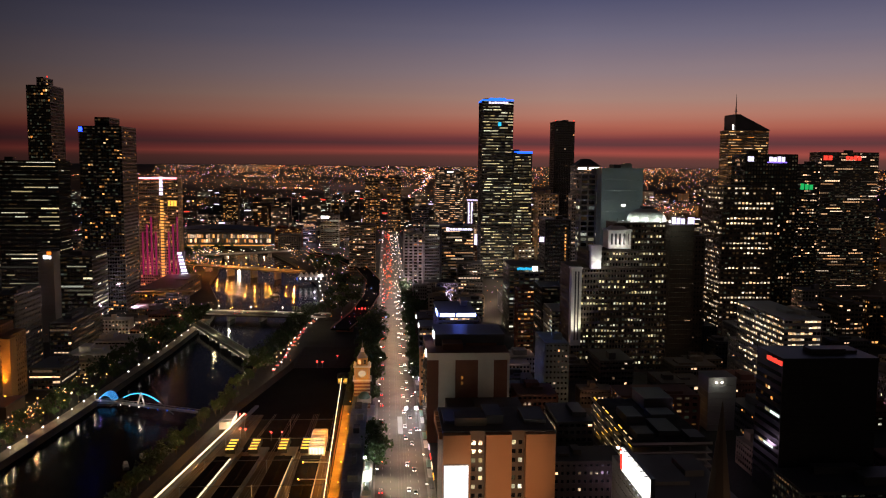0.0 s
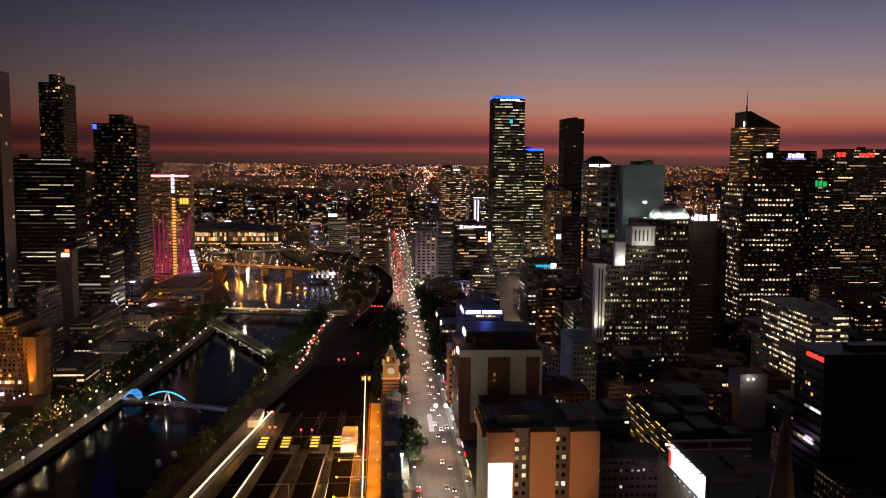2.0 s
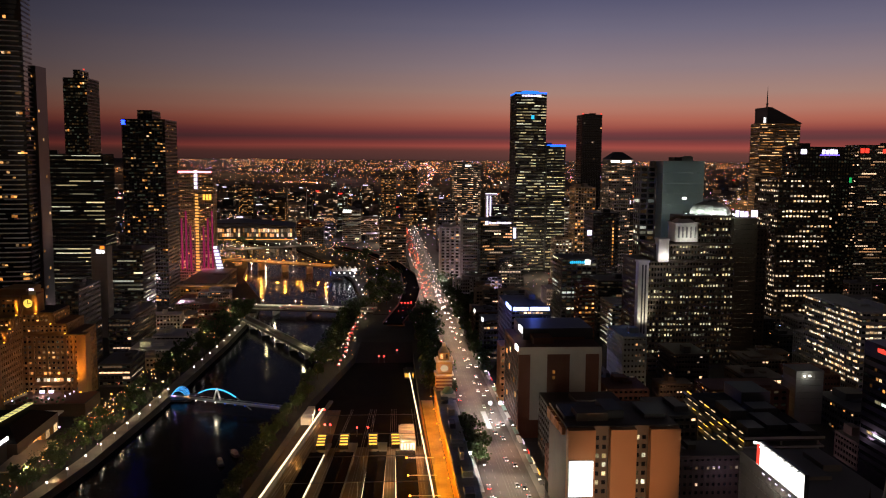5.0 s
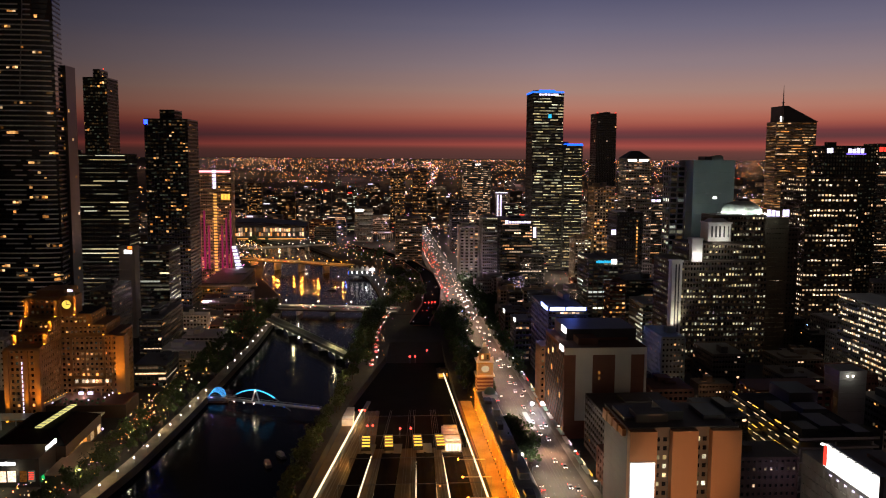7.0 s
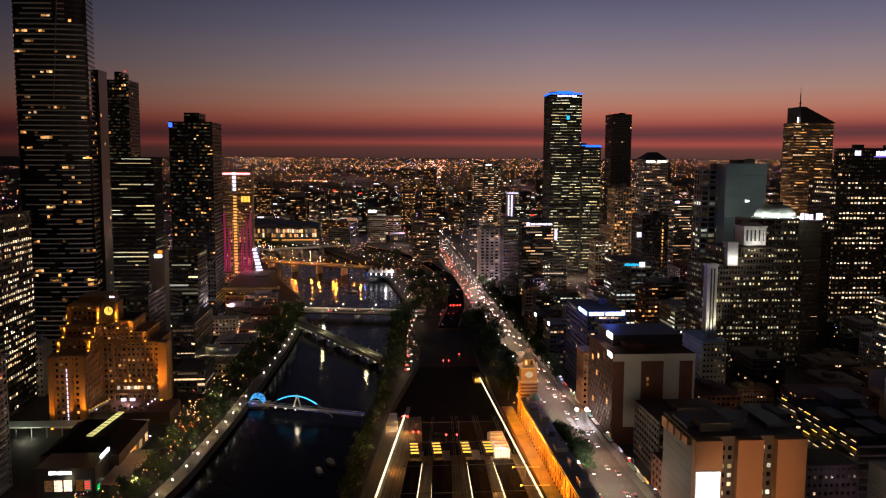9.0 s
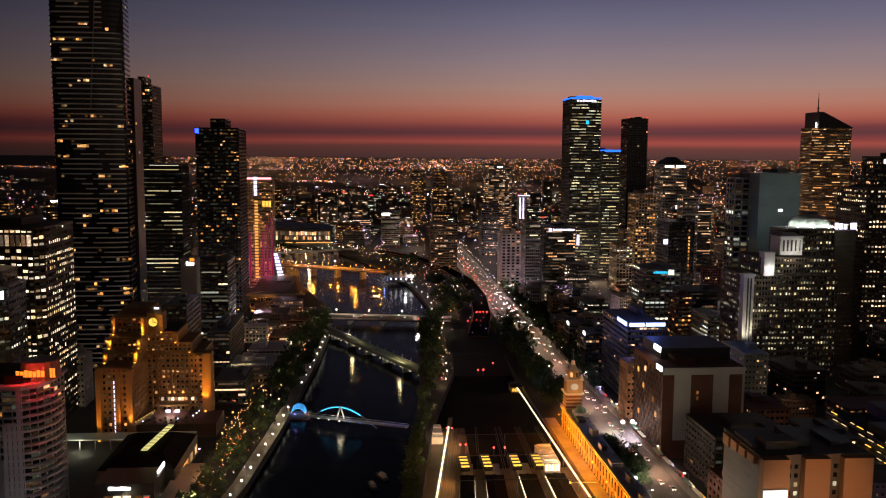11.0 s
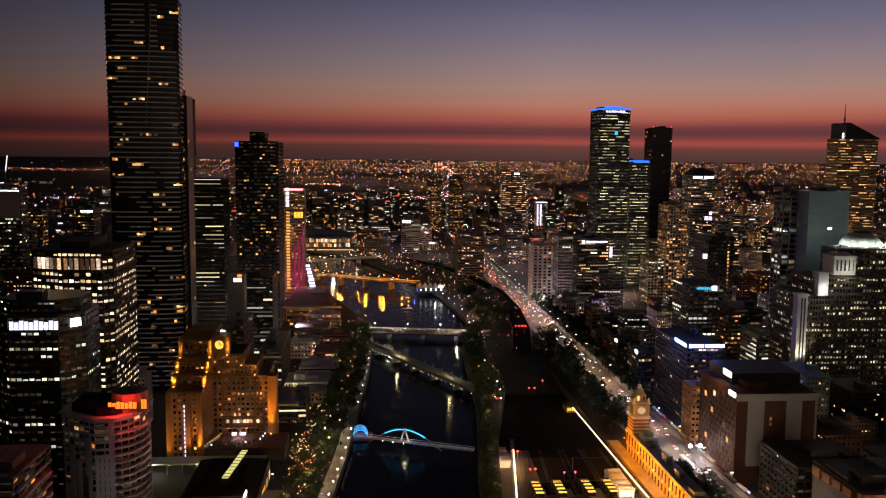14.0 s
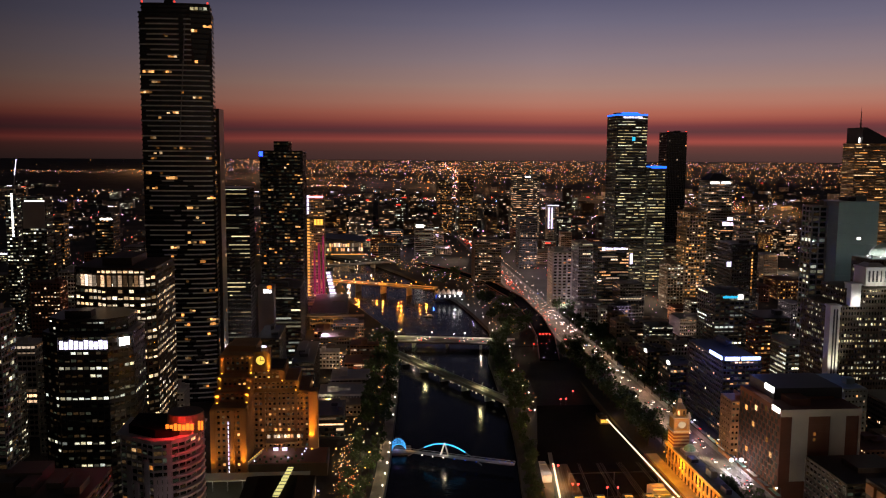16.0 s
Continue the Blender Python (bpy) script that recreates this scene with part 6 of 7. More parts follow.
# ---- bridges ----
def bridge(label, a, b, width, z, deck, lamps=0, piers=3, parapet=None, light=None, watts=0, lampmat=None):
    ax, ay = a
    root = thing("bridge", (ax, ay, 0), label, "bridge")
    d = Vector((b[0] - ax, b[1] - ay, 0))
    n = Vector((-d.y, d.x, 0)).normalized()
    part("deck", Geo().bar((0, 0, z), (d.x, d.y, z), width, 1.3), deck, root)
    for s in (-1, 1):
        o = n * s * (width / 2 - 0.3)
        part("parapet", Geo().bar((o.x, o.y, z + 1.2), (d.x + o.x, d.y + o.y, z + 1.2), 0.4, 1.2), parapet or CONCRETE, root)
    for k in range(piers):
        p = d * ((k + 1) / (piers + 1))
        q = n * width * 0.42
        part("pier", Geo().bar((p.x - q.x, p.y - q.y, z / 2 - 3.6), (p.x + q.x, p.y + q.y, z / 2 - 3.6), 2.2, z + 5.8), parapet or CONCRETE, root)
    for k in range(lamps):
        p = d * ((k + 0.5) / lamps)
        for s in (-1, 1):
            o = p + n * s * (width / 2 - 0.3)
            post = part("lamp_post", Geo().bar((o.x, o.y, z + 1.5), (o.x, o.y, z + 5.4), 0.18), STEEL, root)
            part("lamp_head", Geo().ball(o.x, o.y, z + 5.8, 0.5), lampmat or LAMPGLOW, post)
    if light:
        m = 6 if lampmat else 2
        for k in range(m):
            p = d * ((k + 0.5) / m) + n * (width * 0.3 * (1 if k % 2 else -1))
            lamp("POINT", (ax + p.x, ay + p.y, z + 7), watts, light, 0.8)
            # lamps hung in the air beside the deck, added to light its near face
            if lampmat:
                q = d * ((k + 0.5) / m) - n * (width / 2 + 6)
                lamp("POINT", (ax + q.x, ay + q.y, z + 0.5), 5500, light, 0.5)
    return root


bridge("broad pale road bridge with street lamps over the river", (-186, 846), (-58, 824), 22, 1.2, ASPHALT, 4, 3, WHITE, (1.0, 0.88, 0.6), 12000)
railway = bridge("long steel rail bridge turned footbridge over the river", (-180, 796), (-92, 622), 9, 1.5, PAVING, 0, 5, STEEL)
UNDERLAMP = plain_glow("under_deck_lamp", (1.0, 0.86, 0.6), 2.2)
for k in range(16):
    u = (k + 0.5) / 16
    part("under_deck_lamp", Geo().ball(88 * u - 4.6, -174 * u - 2.4, 0.2, 0.34), UNDERLAMP, railway)
bridge("amber-lit elevated road bridge over the river", (-280, 1204), (-112, 1116), 16, 7, ASPHALT, 9, 4, SAND, (1.0, 0.30, 0.03), 30000, BRIDGEAMBER)
bridge("arched road bridge strung with lamps over the river", (-290, 1356), (-160, 1422), 16, 3, ASPHALT, 8, 3, CONCRETE, (1.0, 0.7, 0.5), 5000)
sand = thing("bridge_truss", (-180, 796, 0), "row of steel trusses standing on the old rail bridge", "truss")
for k in range(14):
    p = Vector((88, -174, 0)) * ((k + 0.5) / 14)
    part("frame", Geo().bar((p.x + 3.6, p.y + 1.8, 2.1), (p.x + 4.4, p.y + 2.2, 5.4), 0.5), STEEL, sand)
    part("lamp", Geo().ball(p.x - 4.2, p.y - 2.1, 0.2, 0.32), TUBE, sand)
lamp("POINT", (-150, 735, 8), 5000, (1.0, 0.85, 0.45), 1)
lamp("POINT", (-112, 662, 8), 5000, (1.0, 0.85, 0.45), 1)

# footbridge with a lit steel arch
fb = thing("footbridge", (-182, 536, 0), "slender footbridge with a blue-lit steel arch and white masts", "bridge")
fd = Vector((70, -30, 0))
part("deck", Geo().bar((0, 0, 0.6), (fd.x, fd.y, 0.6), 4.0, 0.6), STEEL, fb)
fn = Vector((30, 70, 0)).normalized()
for s in (-1, 1):
    o = fn * s * 2.0
    part("handrail", Geo().bar((o.x, o.y, 1.7), (fd.x + o.x, fd.y + o.y, 1.7), 0.14), WHITE, fb)
    for k in range(16):
        p = fd * (k / 15) + o
        part("baluster", Geo().box(p.x - 0.08, p.y - 0.08, 0.8, p.x + 0.08, p.y + 0.08, 1.7), WHITE, fb)
ARCHBLUE = plain_glow("arch_blue", (0.06, 0.50, 1.0), 1.8)
prev = None
for k in range(19):
    u = k / 18
    p = fd * (0.12 + 0.62 * u)
    q = (p.x, p.y, -2.5 + 10.5 * math.sin(math.pi * u))
    if prev:
        on = 4 < k <= 14
        part("arch_light" if on else "arch_rib", Geo().bar(prev, q, 0.55 if on else 0.4), ARCHBLUE if on else STEEL, fb, "blue-lit arch segment" if on else "")
    prev = q
c = fd * 0.43
for s in (-1.6, 1.6):
    part("mast", Geo().bar((c.x + s * 1.6, c.y - s * 0.6, 0), (c.x, c.y, 8.6), 0.65), WHITE, fb, "white splayed mast")
for k in range(6):
    p = fd * (0.25 + 0.09 * k)
    part("deck_light", Geo().ball(p.x - 0.8, p.y - 2.0, 0.1, 0.32), LAMPGLOW if k < 3 else SIGN_BLUE, fb)
for k in range(5):
    p = fd * (0.78 + 0.05 * k)
    part("deck_light", Geo().ball(p.x, p.y, 1.6, 0.25), SIGN_BLUE, fb)
lamp("POINT", (-152, 519, 4), 1800, (1.0, 0.85, 0.65), 0.5)

isl = thing("floating_bar", (-177, 546, 0), "small floating bar with a striped glowing awning", "pontoon")
crate(isl, "pontoon", -186, -171, 538, 552, -4.2, -2.6, DARK)
STRIPE = plain_glow("blue_awning_light", (0.08, 0.45, 1.0), 1.7)
for k in range(6):
    arcp = [(-179 + 4.6 * math.cos(a) + 177, 540 + k * 2.0 - 546, -2.6 + 5.2 * math.sin(a)) for a in [i * math.pi / 8 for i in range(9)]]
    rib = Geo()
    for p, q in zip(arcp, arcp[1:]):
        rib.bar(p, q, 0.28)
    part("awning_light", rib, STRIPE, isl, "glowing awning rib")
    cloth = Geo()
    for p, q in zip(arcp, arcp[1:]):
        cloth.add([p, q, (q[0], q[1] + 1.9, q[2]), (p[0], p[1] + 1.9, p[2])], [(0, 1, 2, 3)])
    part("awning", cloth, plain_glow("violet_cloth", (0.05, 0.08, 0.6), 0.14), isl)
lamp("POINT", (-180, 534, 1), 900, (0.25, 0.2, 1.0), 0.5)
lamp("POINT", (-172, 536, 2), 500, (1.0, 0.35, 0.1), 0.5)

# ---- trees ----
def tree_of(seed, h, r):
    rng = random.Random(seed)
    root = thing("tree", (0, 0, -200), "dark leafy street tree with an uneven crown", "tree", "street trees")
    tr = Geo().prism([(0.28 * math.cos(a), 0.28 * math.sin(a)) for a in [i * math.pi / 3 for i in range(6)]], 0, h * 0.5, 0.6)
    for k in range(5):
        a = k * 1.256 + rng.random()
        tr.bar((0, 0, h * (0.3 + 0.04 * k)), (r * 0.6 * math.cos(a), r * 0.6 * math.sin(a), h * (0.6 + 0.05 * k)), 0.16)
    part("trunk", tr, BARK, root)
    cr = Geo()
    lumps = [(rng.uniform(-0.6, 0.6) * r, rng.uniform(-0.6, 0.6) * r, h * rng.uniform(0.48, 0.88), r * rng.uniform(0.3, 0.55)) for _ in range(9)]
    for _ in range(300):
        lx, ly, lz, lr = rng.choice(lumps)
        v = Vector((rng.gauss(0, 1), rng.gauss(0, 1), rng.gauss(0, 0.8))).normalized() * lr * rng.uniform(0.6, 1.1)
        c_ = Vector((lx, ly, lz)) + v
        t1 = Vector((rng.gauss(0, 1), rng.gauss(0, 1), rng.gauss(0, 1))).normalized()
        t2 = t1.orthogonal().normalized()
        s = rng.uniform(0.35, 0.8)
        cr.add([tuple(c_ - t1 * s), tuple(c_ + t2 * s * 0.7), tuple(c_ + t1 * s), tuple(c_ - t2 * s * 0.7)], [(0, 1, 2, 3)])
    part("crown", cr, LEAF, root)
    return root


trng = random.Random(17)
protos = [tree_of(1, 9.5, 4.2), tree_of(2, 11.5, 5.0), tree_of(3, 8.0, 3.6)]
spots_t = []
for k in range(34):
    y = 372 + k * 14
    spots_t.append((along(y, SOUTH) - (7 if y > 530 else 11) + trng.uniform(-2, 2), y))
    if 380 < y < 480 or 560 < y < 860:
        spots_t.append((along(y, SOUTH) - 19 + trng.uniform(-3, 3), y + 6))
for k in range(30):
    y = 335 + k * 17
    spots_t.append((along(y, NORTH) + 5 + trng.uniform(-1, 2), y))
    if y > 600:
        spots_t.append((along(y, NORTH) + 13 + trng.uniform(-2, 2), y + 7))
for k in range(20):
    spots_t.append((trng.uniform(-24, -13), 535 + k * 13))
for k in range(16):
    spots_t.append((24.5 + trng.uniform(-1, 4), 620 + k * 24))
for k in range(24):
    spots_t.append((18.6 + trng.uniform(-0.6, 0.8), 575 + k * 18))
for k in range(16):
    spots_t.append((trng.uniform(-120, -60), trng.uniform(1180, 1290)))
for k in range(9):
    spots_t.append((-7.6, 400 + k * 5 + 12 * (k > 4)))
for k in range(26):
    spots_t.append((trng.uniform(-15, -6.5), 512 + k * 11))
for k in range(44):
    y = 330 + k * 5.2
    spots_t.append((along(y, SOUTH) - trng.uniform(7, 24), y))
for k in range(30):
    spots_t.append((trng.uniform(-68, -30), trng.uniform(850, 1060)))
for k in range(8):
    spots_t.append((trng.uniform(26, 40), trng.uniform(800, 880)))
for k in range(24):
    spots_t.append((trng.uniform(-330, -260), trng.uniform(1080, 1500)))
for k in range(34):
    y = 338 + k * 6
    spots_t.append((trng.uniform(along(y, NORTH) + 3, along(y, YARD_L) - 2.5), y))
used = [False] * 3
for k, (x, y) in enumerate(spots_t):
    if any(a + 4 < x < b - 4 and c + 4 < y < d - 4 for a, b, c, d in TAKEN):
        continue
    p = protos[k % 3]
    m = pose(x, y, 0.0, 0, 0, trng.uniform(0, 360)) @ Matrix.Scale(trng.uniform(0.8, 1.35), 4)
    if not used[k % 3]:
        used[k % 3] = True
        p.matrix_basis = m
    else:
        t = copy_thing(p, pose(x, y, 0.0, 0, 0, trng.uniform(0, 360)))
        k_ = 0.6 if x < -150 and y < 570 else 0.62 if x < -80 and y < 545 else 1.0
        t.scale = (trng.uniform(1.1, 1.7) * k_,) * 3

# ---- promenade lamps and terrace lights ----
prom = Geo()
prom_y = [340, 388, 426, 460, 500, 560, 690, 820]
for y in prom_y:
    prom.v += [(along(y, SOUTH) - 7.5, y, 0.03), (along(y, SOUTH) - 0.4, y, 0.03), (along(y, SOUTH) - 7.5, y, 0.16), (along(y, SOUTH) - 0.4, y, 0.16)]
for i in range(len(prom_y) - 1):
    j = 4 * i
    prom.f += [(j + 2, j + 3, j + 7, j + 6), (j + 1, j + 5, j + 7, j + 3), (j, j + 2, j + 6, j + 4)]
solid("promenade", prom, LANE, "pale paved riverside promenade", "path")
for k in range(8):
    y = 372 + k * 25
    lamp("POINT", (along(y, SOUTH) - 5.0, y, 4.6), 900, ((1.0, 0.82, 0.55), (1.0, 0.7, 0.4), (0.9, 0.85, 0.6))[k % 3], 0.4)
lp = thing("promenade_lamp", (0, 0, -100), "promenade lamp with a white glowing globe", "lamp", "promenade lamps")
part("post", Geo().prism([(0.1 * math.cos(a * 1.047), 0.1 * math.sin(a * 1.047)) for a in range(6)], 0, 3.6), STEEL, lp)
part("globe", Geo().ball(0, 0, 4.0, 0.48), LAMPGLOW, lp)
first = True
for k in range(18):
    y = 386 + k * (17 if k < 10 else 21)
    for x in (along(y, SOUTH) - 1.2,):
        if first:
            lp.matrix_basis = pose(x, y, 0)
            first = False
        else:
            copy_thing(lp, pose(x, y, 0))
for k in range(8):
    y = 870 + k * 36
    copy_thing(lp, pose(along(y, NORTH) + 2, y, 0))
for k in range(10):
    y = 600 + k * 22
    copy_thing(lp, pose(along(y, NORTH) + 18 + 2 * math.sin(k), y, 0))
TERRACE = glowing("terrace_lamp", [(0.0, (1.0, 0.45, 0.1)), (0.45, (1.0, 0.65, 0.3)), (0.7, (1.0, 0.9, 0.7)), (0.82, (1.0, 0.2, 0.1)), (0.92, (0.8, 0.5, 1.0))], 0.8, 8.0, 1.6)
terr = Geo()
for _ in range(170):
    y = 375 + 485 * trng.random() ** 1.7
    x = along(y, SOUTH) - trng.uniform(9, 40)
    terr.bead(x, y, trng.uniform(2.5, 5), 0.2 + 0.45 * trng.random() ** 3)
for _ in range(40):
    terr.bead(-222 + trng.uniform(-2, 2) - (0 if trng.random() < 0.6 else 4), trng.uniform(640, 770), trng.uniform(3, 6), trng.uniform(0.3, 0.5))
for _ in range(36):
    y = trng.uniform(620, 860)
    terr.bead(along(y, NORTH) + trng.uniform(8, 24), y, trng.uniform(2, 5), trng.uniform(0.25, 0.45))
for _ in range(90):
    y = trng.uniform(860, 1180)
    terr.bead(along(y, NORTH) + trng.uniform(4, 55), y, trng.uniform(3, 8), trng.uniform(0.2, 0.45))
heat = Geo()
for _ in range(210):
    heat.bead(-208 + trng.uniform(-3, 3), trng.uniform(638, 772), trng.uniform(2, 5), trng.uniform(0.22, 0.4))
for _ in range(110):
    heat.bead(trng.uniform(-215, -205), trng.uniform(455, 500), trng.uniform(2, 4), trng.uniform(0.14, 0.26))
HEAT = glowing("red_lantern", [(0.0, (1.0, 0.10, 0.02)), (0.5, (1.0, 0.2, 0.04)), (1.0, (1.0, 0.4, 0.1))], 0.6, 4.0, 1.6)
solid("terrace_lanterns", heat, HEAT, "red and orange lanterns over the dining terraces", "lanterns", "stuff")
for _ in range(70):
    u = trng.random()
    terr.bead(-216 + 10 * u + trng.uniform(-5, 5), 490 + 66 * u, trng.uniform(2, 4.5), trng.uniform(0.16, 0.3))
for _ in range(110):
    y = trng.uniform(372, 540)
    terr.bead(along(y, SOUTH) - 4 - 24 * trng.random() ** 0.6, y, trng.uniform(1.5, 5), trng.uniform(0.12, 0.24))
for _ in range(90):
    y = trng.uniform(600, 900)
    terr.bead(along(y, SOUTH) - trng.uniform(4, 60), y, trng.uniform(1.5, 6), trng.uniform(0.2, 0.36))
for _ in range(170):
    y = trng.uniform(1180, 1480)
    terr.bead(along(y, SOUTH) - trng.uniform(3, 50), y, trng.uniform(3, 9), trng.uniform(0.35, 0.6))
for _ in range(120):
    y = trng.uniform(1180, 1480)
    terr.bead(along(y, NORTH) + trng.uniform(3, 60), y, trng.uniform(3, 9), trng.uniform(0.35, 0.6))
solid("terrace_lights", terr, TERRACE, "string lights and lanterns of the riverside terraces", "string lights", "stuff")
for x, y, w, c in ((-211, 392, 5200, (1.0, 0.7, 0.35)), (-210, 425, 5200, (1.0, 0.55, 0.28)), (-205, 458, 5200, (0.95, 0.75, 0.35)), (-203, 492, 4800, (1.0, 0.55, 0.25)), (-200, 530, 4800, (0.95, 0.85, 0.4)), (-198, 600, 2500, (1.0, 0.85, 0.5)), (-192, 690, 2500, (1.0, 0.85, 0.5)), (-188, 780, 2500, (1.0, 0.75, 0.4)),
                   (-80, 600, 2200, (1.0, 0.75, 0.4)), (-107, 430, 1000, (1.0, 0.6, 0.25)), (-104, 490, 1000, (1.0, 0.6, 0.25)), (-98, 548, 1500, (1.0, 0.6, 0.25)), (-90, 590, 1500, (1.0, 0.6, 0.25)), (-84, 632, 1500, (1.0, 0.6, 0.3)), (-226, 620, 3000, (0.95, 0.85, 0.35)), (-82, 680, 2200, (1.0, 0.75, 0.4)), (-66, 780, 2200, (1.0, 0.75, 0.4)), (-205, 850, 6000, (1.0, 0.4, 0.15)), (-222, 700, 3500, (1.0, 0.55, 0.2)), (-222, 760, 3000, (1.0, 0.5, 0.2))):
    lamp("POINT", (x, y, 9), w, c, 0.6)

# ---- street lamps, kiosks and cars ----
sl = thing("street_lamp", (0, 0, -100), "tall street lamp with a warm glowing head", "street lamp", "street lamps")
part("pole", Geo().prism([(0.12 * math.cos(a * 1.047), 0.12 * math.sin(a * 1.047)) for a in range(6)], 0, 9, 0.6), STEEL, sl)
part("arm", Geo().bar((0, 0, 8.9), (2.2, 0, 9.3), 0.12), STEEL, sl)
part("head", Geo().box(1.7, -0.3, 9.1, 2.7, 0.3, 9.35), LAMPGLOW, sl)
first = True
for k in range(22):
    y = 345 + k * 38
    for x, turn in ((-8.2, 0), (18.2, 180)):
        m = pose(x, y + (19 if turn else 0), 0.15, 0, 0, turn)
        if first:
            sl.matrix_basis = m
            first = False
        else:
            copy_thing(sl, m)
for k in range(18):
    lamp("SPOT", (5 + (k % 3 - 1) * 4, 350 + k * 38, 12), (32000, 27000, 30000, 24000)[k % 4] * (0.9 if k < 5 else 1.2), ((1.0, 0.66, 0.40), (1.0, 0.74, 0.5), (1.0, 0.56, 0.34))[k % 3], 1.0, (5.01 + (k % 3 - 1) * 4, 350 + k * 38, 0), 138)
lamp("POINT", (5, 1080, 10), 30000, (1.0, 0.7, 0.45), 0.8)
lamp("POINT", (5, 1260, 10), 30000, (1.0, 0.6, 0.3), 0.8)
lamp("POINT", (7, 462, 10), 4000, (1.0, 0.8, 0.62), 0.6)
lamp("POINT", (10, 372, 10), 6000, (1.0, 0.72, 0.5), 0.6)
lamp("POINT", (7, 486, 9), 5000, (1.0, 0.92, 0.85), 0.5)
PLAZA = plain_glow("plaza_lamp", (0.92, 0.84, 1.0), 26.0)
for x in (9.7, 15.4):
    pz = thing("plaza_lamp", (x, 482, 0.1), "tall plaza lamp with a violet-white globe", "lamp", "plaza lamps")
    part("pole", Geo().prism([(0.14 * math.cos(a * 1.047), 0.14 * math.sin(a * 1.047)) for a in range(6)], 0, 8.4, 0.7), STEEL, pz)
    part("globe", Geo().ball(0, 0, 9.0, 1.0), PLAZA, pz)
    lamp("SPOT", (x, 481.2, 8.0), 14000, (0.94, 0.88, 1.0), 0.4, (x + 0.01, 481.2, 0), 125)
shops = thing("shop_awning", (20, 480, 0), "row of lit shopfront awnings along the street", "awning")
for k in range(18):
    y = 372 + k * 14
    if (k * 7) % 5:
        part("shop_light", Geo().box(0.2, y - 480, 2.6, 0.6, y - 474 + (k % 3), 3.6), (SIGN_WHITE, TUBE, SIGN_PURPLE, AMBER, SIGN_RED)[(k * 3) % 5], shops)
    part("awning", Geo().bar((-1.2, y - 480, 4.0), (-1.2, y - 469, 4.0), 2.2, 0.2), (DARK, PALE, COPPER)[k % 3], shops)
strip = thing("tram_stop", (6, 470, 0), "tram stop shelter with a lit roof", "tram stop")
part("roof", Geo().box(-1.4, -16, 2.8, 1.4, 16, 3.0), STEEL, strip)
part("light", Geo().box(-0.3, -15, 2.6, 0.3, 15, 2.75), TUBE, strip)
for k in range(5):
    part("post", Geo().box(-0.1, -15 + k * 7.5, 0.03, 0.1, -14.8 + k * 7.5, 2.8), STEEL, strip)


def car_of(far=False):
    root = thing("car", (0, 0, -100), "parked or waiting car with lights on", "car", "cars on the street")
    prof = [(-2.2, 0.35), (2.2, 0.35), (2.25, 0.8), (1.2, 0.95), (0.55, 1.45), (-1.2, 1.48), (-1.9, 0.98), (-2.25, 0.9)]
    body = Geo()
    n = len(prof)
    body.add([(-0.88 * (0.8 if z > 1.2 else 1), y, z) for y, z in prof] + [(0.88 * (0.8 if z > 1.2 else 1), y, z) for y, z in prof],
             [tuple(range(n)), tuple(range(2 * n - 1, n - 1, -1))] + [(i, n + i, n + (i + 1) % n, (i + 1) % n) for i in range(n)])
    if far:
        heads, tails = Geo(), Geo()
        for x in (-0.62, 0.62):
            heads.box(x - 0.24, 2.2, 0.58, x + 0.24, 2.36, 0.9)
            tails.box(x - 0.26, -2.38, 0.66, x + 0.26, -2.24, 1.0)
            body.box(x - 0.3, -1.7, 0.0, x + 0.3, -1.0, 0.4).box(x - 0.3, 1.0, 0.0, x + 0.3, 1.7, 0.4)
        part("body", body, CARPAINT, root)
        part("headlights", heads, HEAD, root, kind="stuff")
        part("tail_lights", tails, TAIL, root, kind="stuff")
        return root
    part("body", body, CARPAINT, root)
    wind = Geo().add([(-0.72, 1.16, 0.99), (0.72, 1.16, 0.99), (0.66, 0.6, 1.42), (-0.66, 0.6, 1.42)], [(0, 1, 2, 3)])
    part("windscreen", wind, GLASS, root)
    for x in (-0.85, 0.85):
        for y in (-1.35, 1.35):
            w = Geo().prism([(0.33 * math.cos(a * 0.785), 0.33 * math.sin(a * 0.785)) for a in range(8)], -0.1, 0.1)
            wo = part("wheel", w, RUBBER, root)
            wo.matrix_basis = pose(x, y, 0.33, 0, 90, 0)
    for x in (-0.62, 0.62):
        part("headlight", Geo().box(x - 0.24, 2.2, 0.58, x + 0.24, 2.36, 0.9), HEAD, root)
        part("tail_light", Geo().box(x - 0.26, -2.38, 0.66, x + 0.26, -2.24, 1.0), TAIL, root)
    return root


cars, placed = (car_of(), car_of(True)), [False, False]
crng = random.Random(23)
spots_c = []
for x, turn, n, y0, y1 in ((-4.6, 0, 20, 340, 1000), (8.9, 180, 22, 345, 1000), (11.8, 180, 24, 345, 1000), (15.2, 180, 8, 420, 1100)):
    for k in range(n):
        spots_c.append((x + crng.uniform(-0.3, 0.3), y0 + (y1 - y0) * (k + crng.uniform(0.1, 0.8)) / n, 0.03, turn))
for k in range(10):
    u = crng.random()
    spots_c.append((-186 + 128 * u, 846 - 22 * u + (4 if k % 2 else -4), 1.86, 99.7 if k % 2 else -80.3))
for k in range(8):
    u = crng.random()
    spots_c.append((-280 + 168 * u, 1204 - 88 * u + (3 if k % 2 else -3), 7.66, 117.6 if k % 2 else -62.4))
for k in range(12):
    spots_c.append((-82 + crng.uniform(-1, 1) + k * 0.6, 612 + k * 14, 0.02, 0))
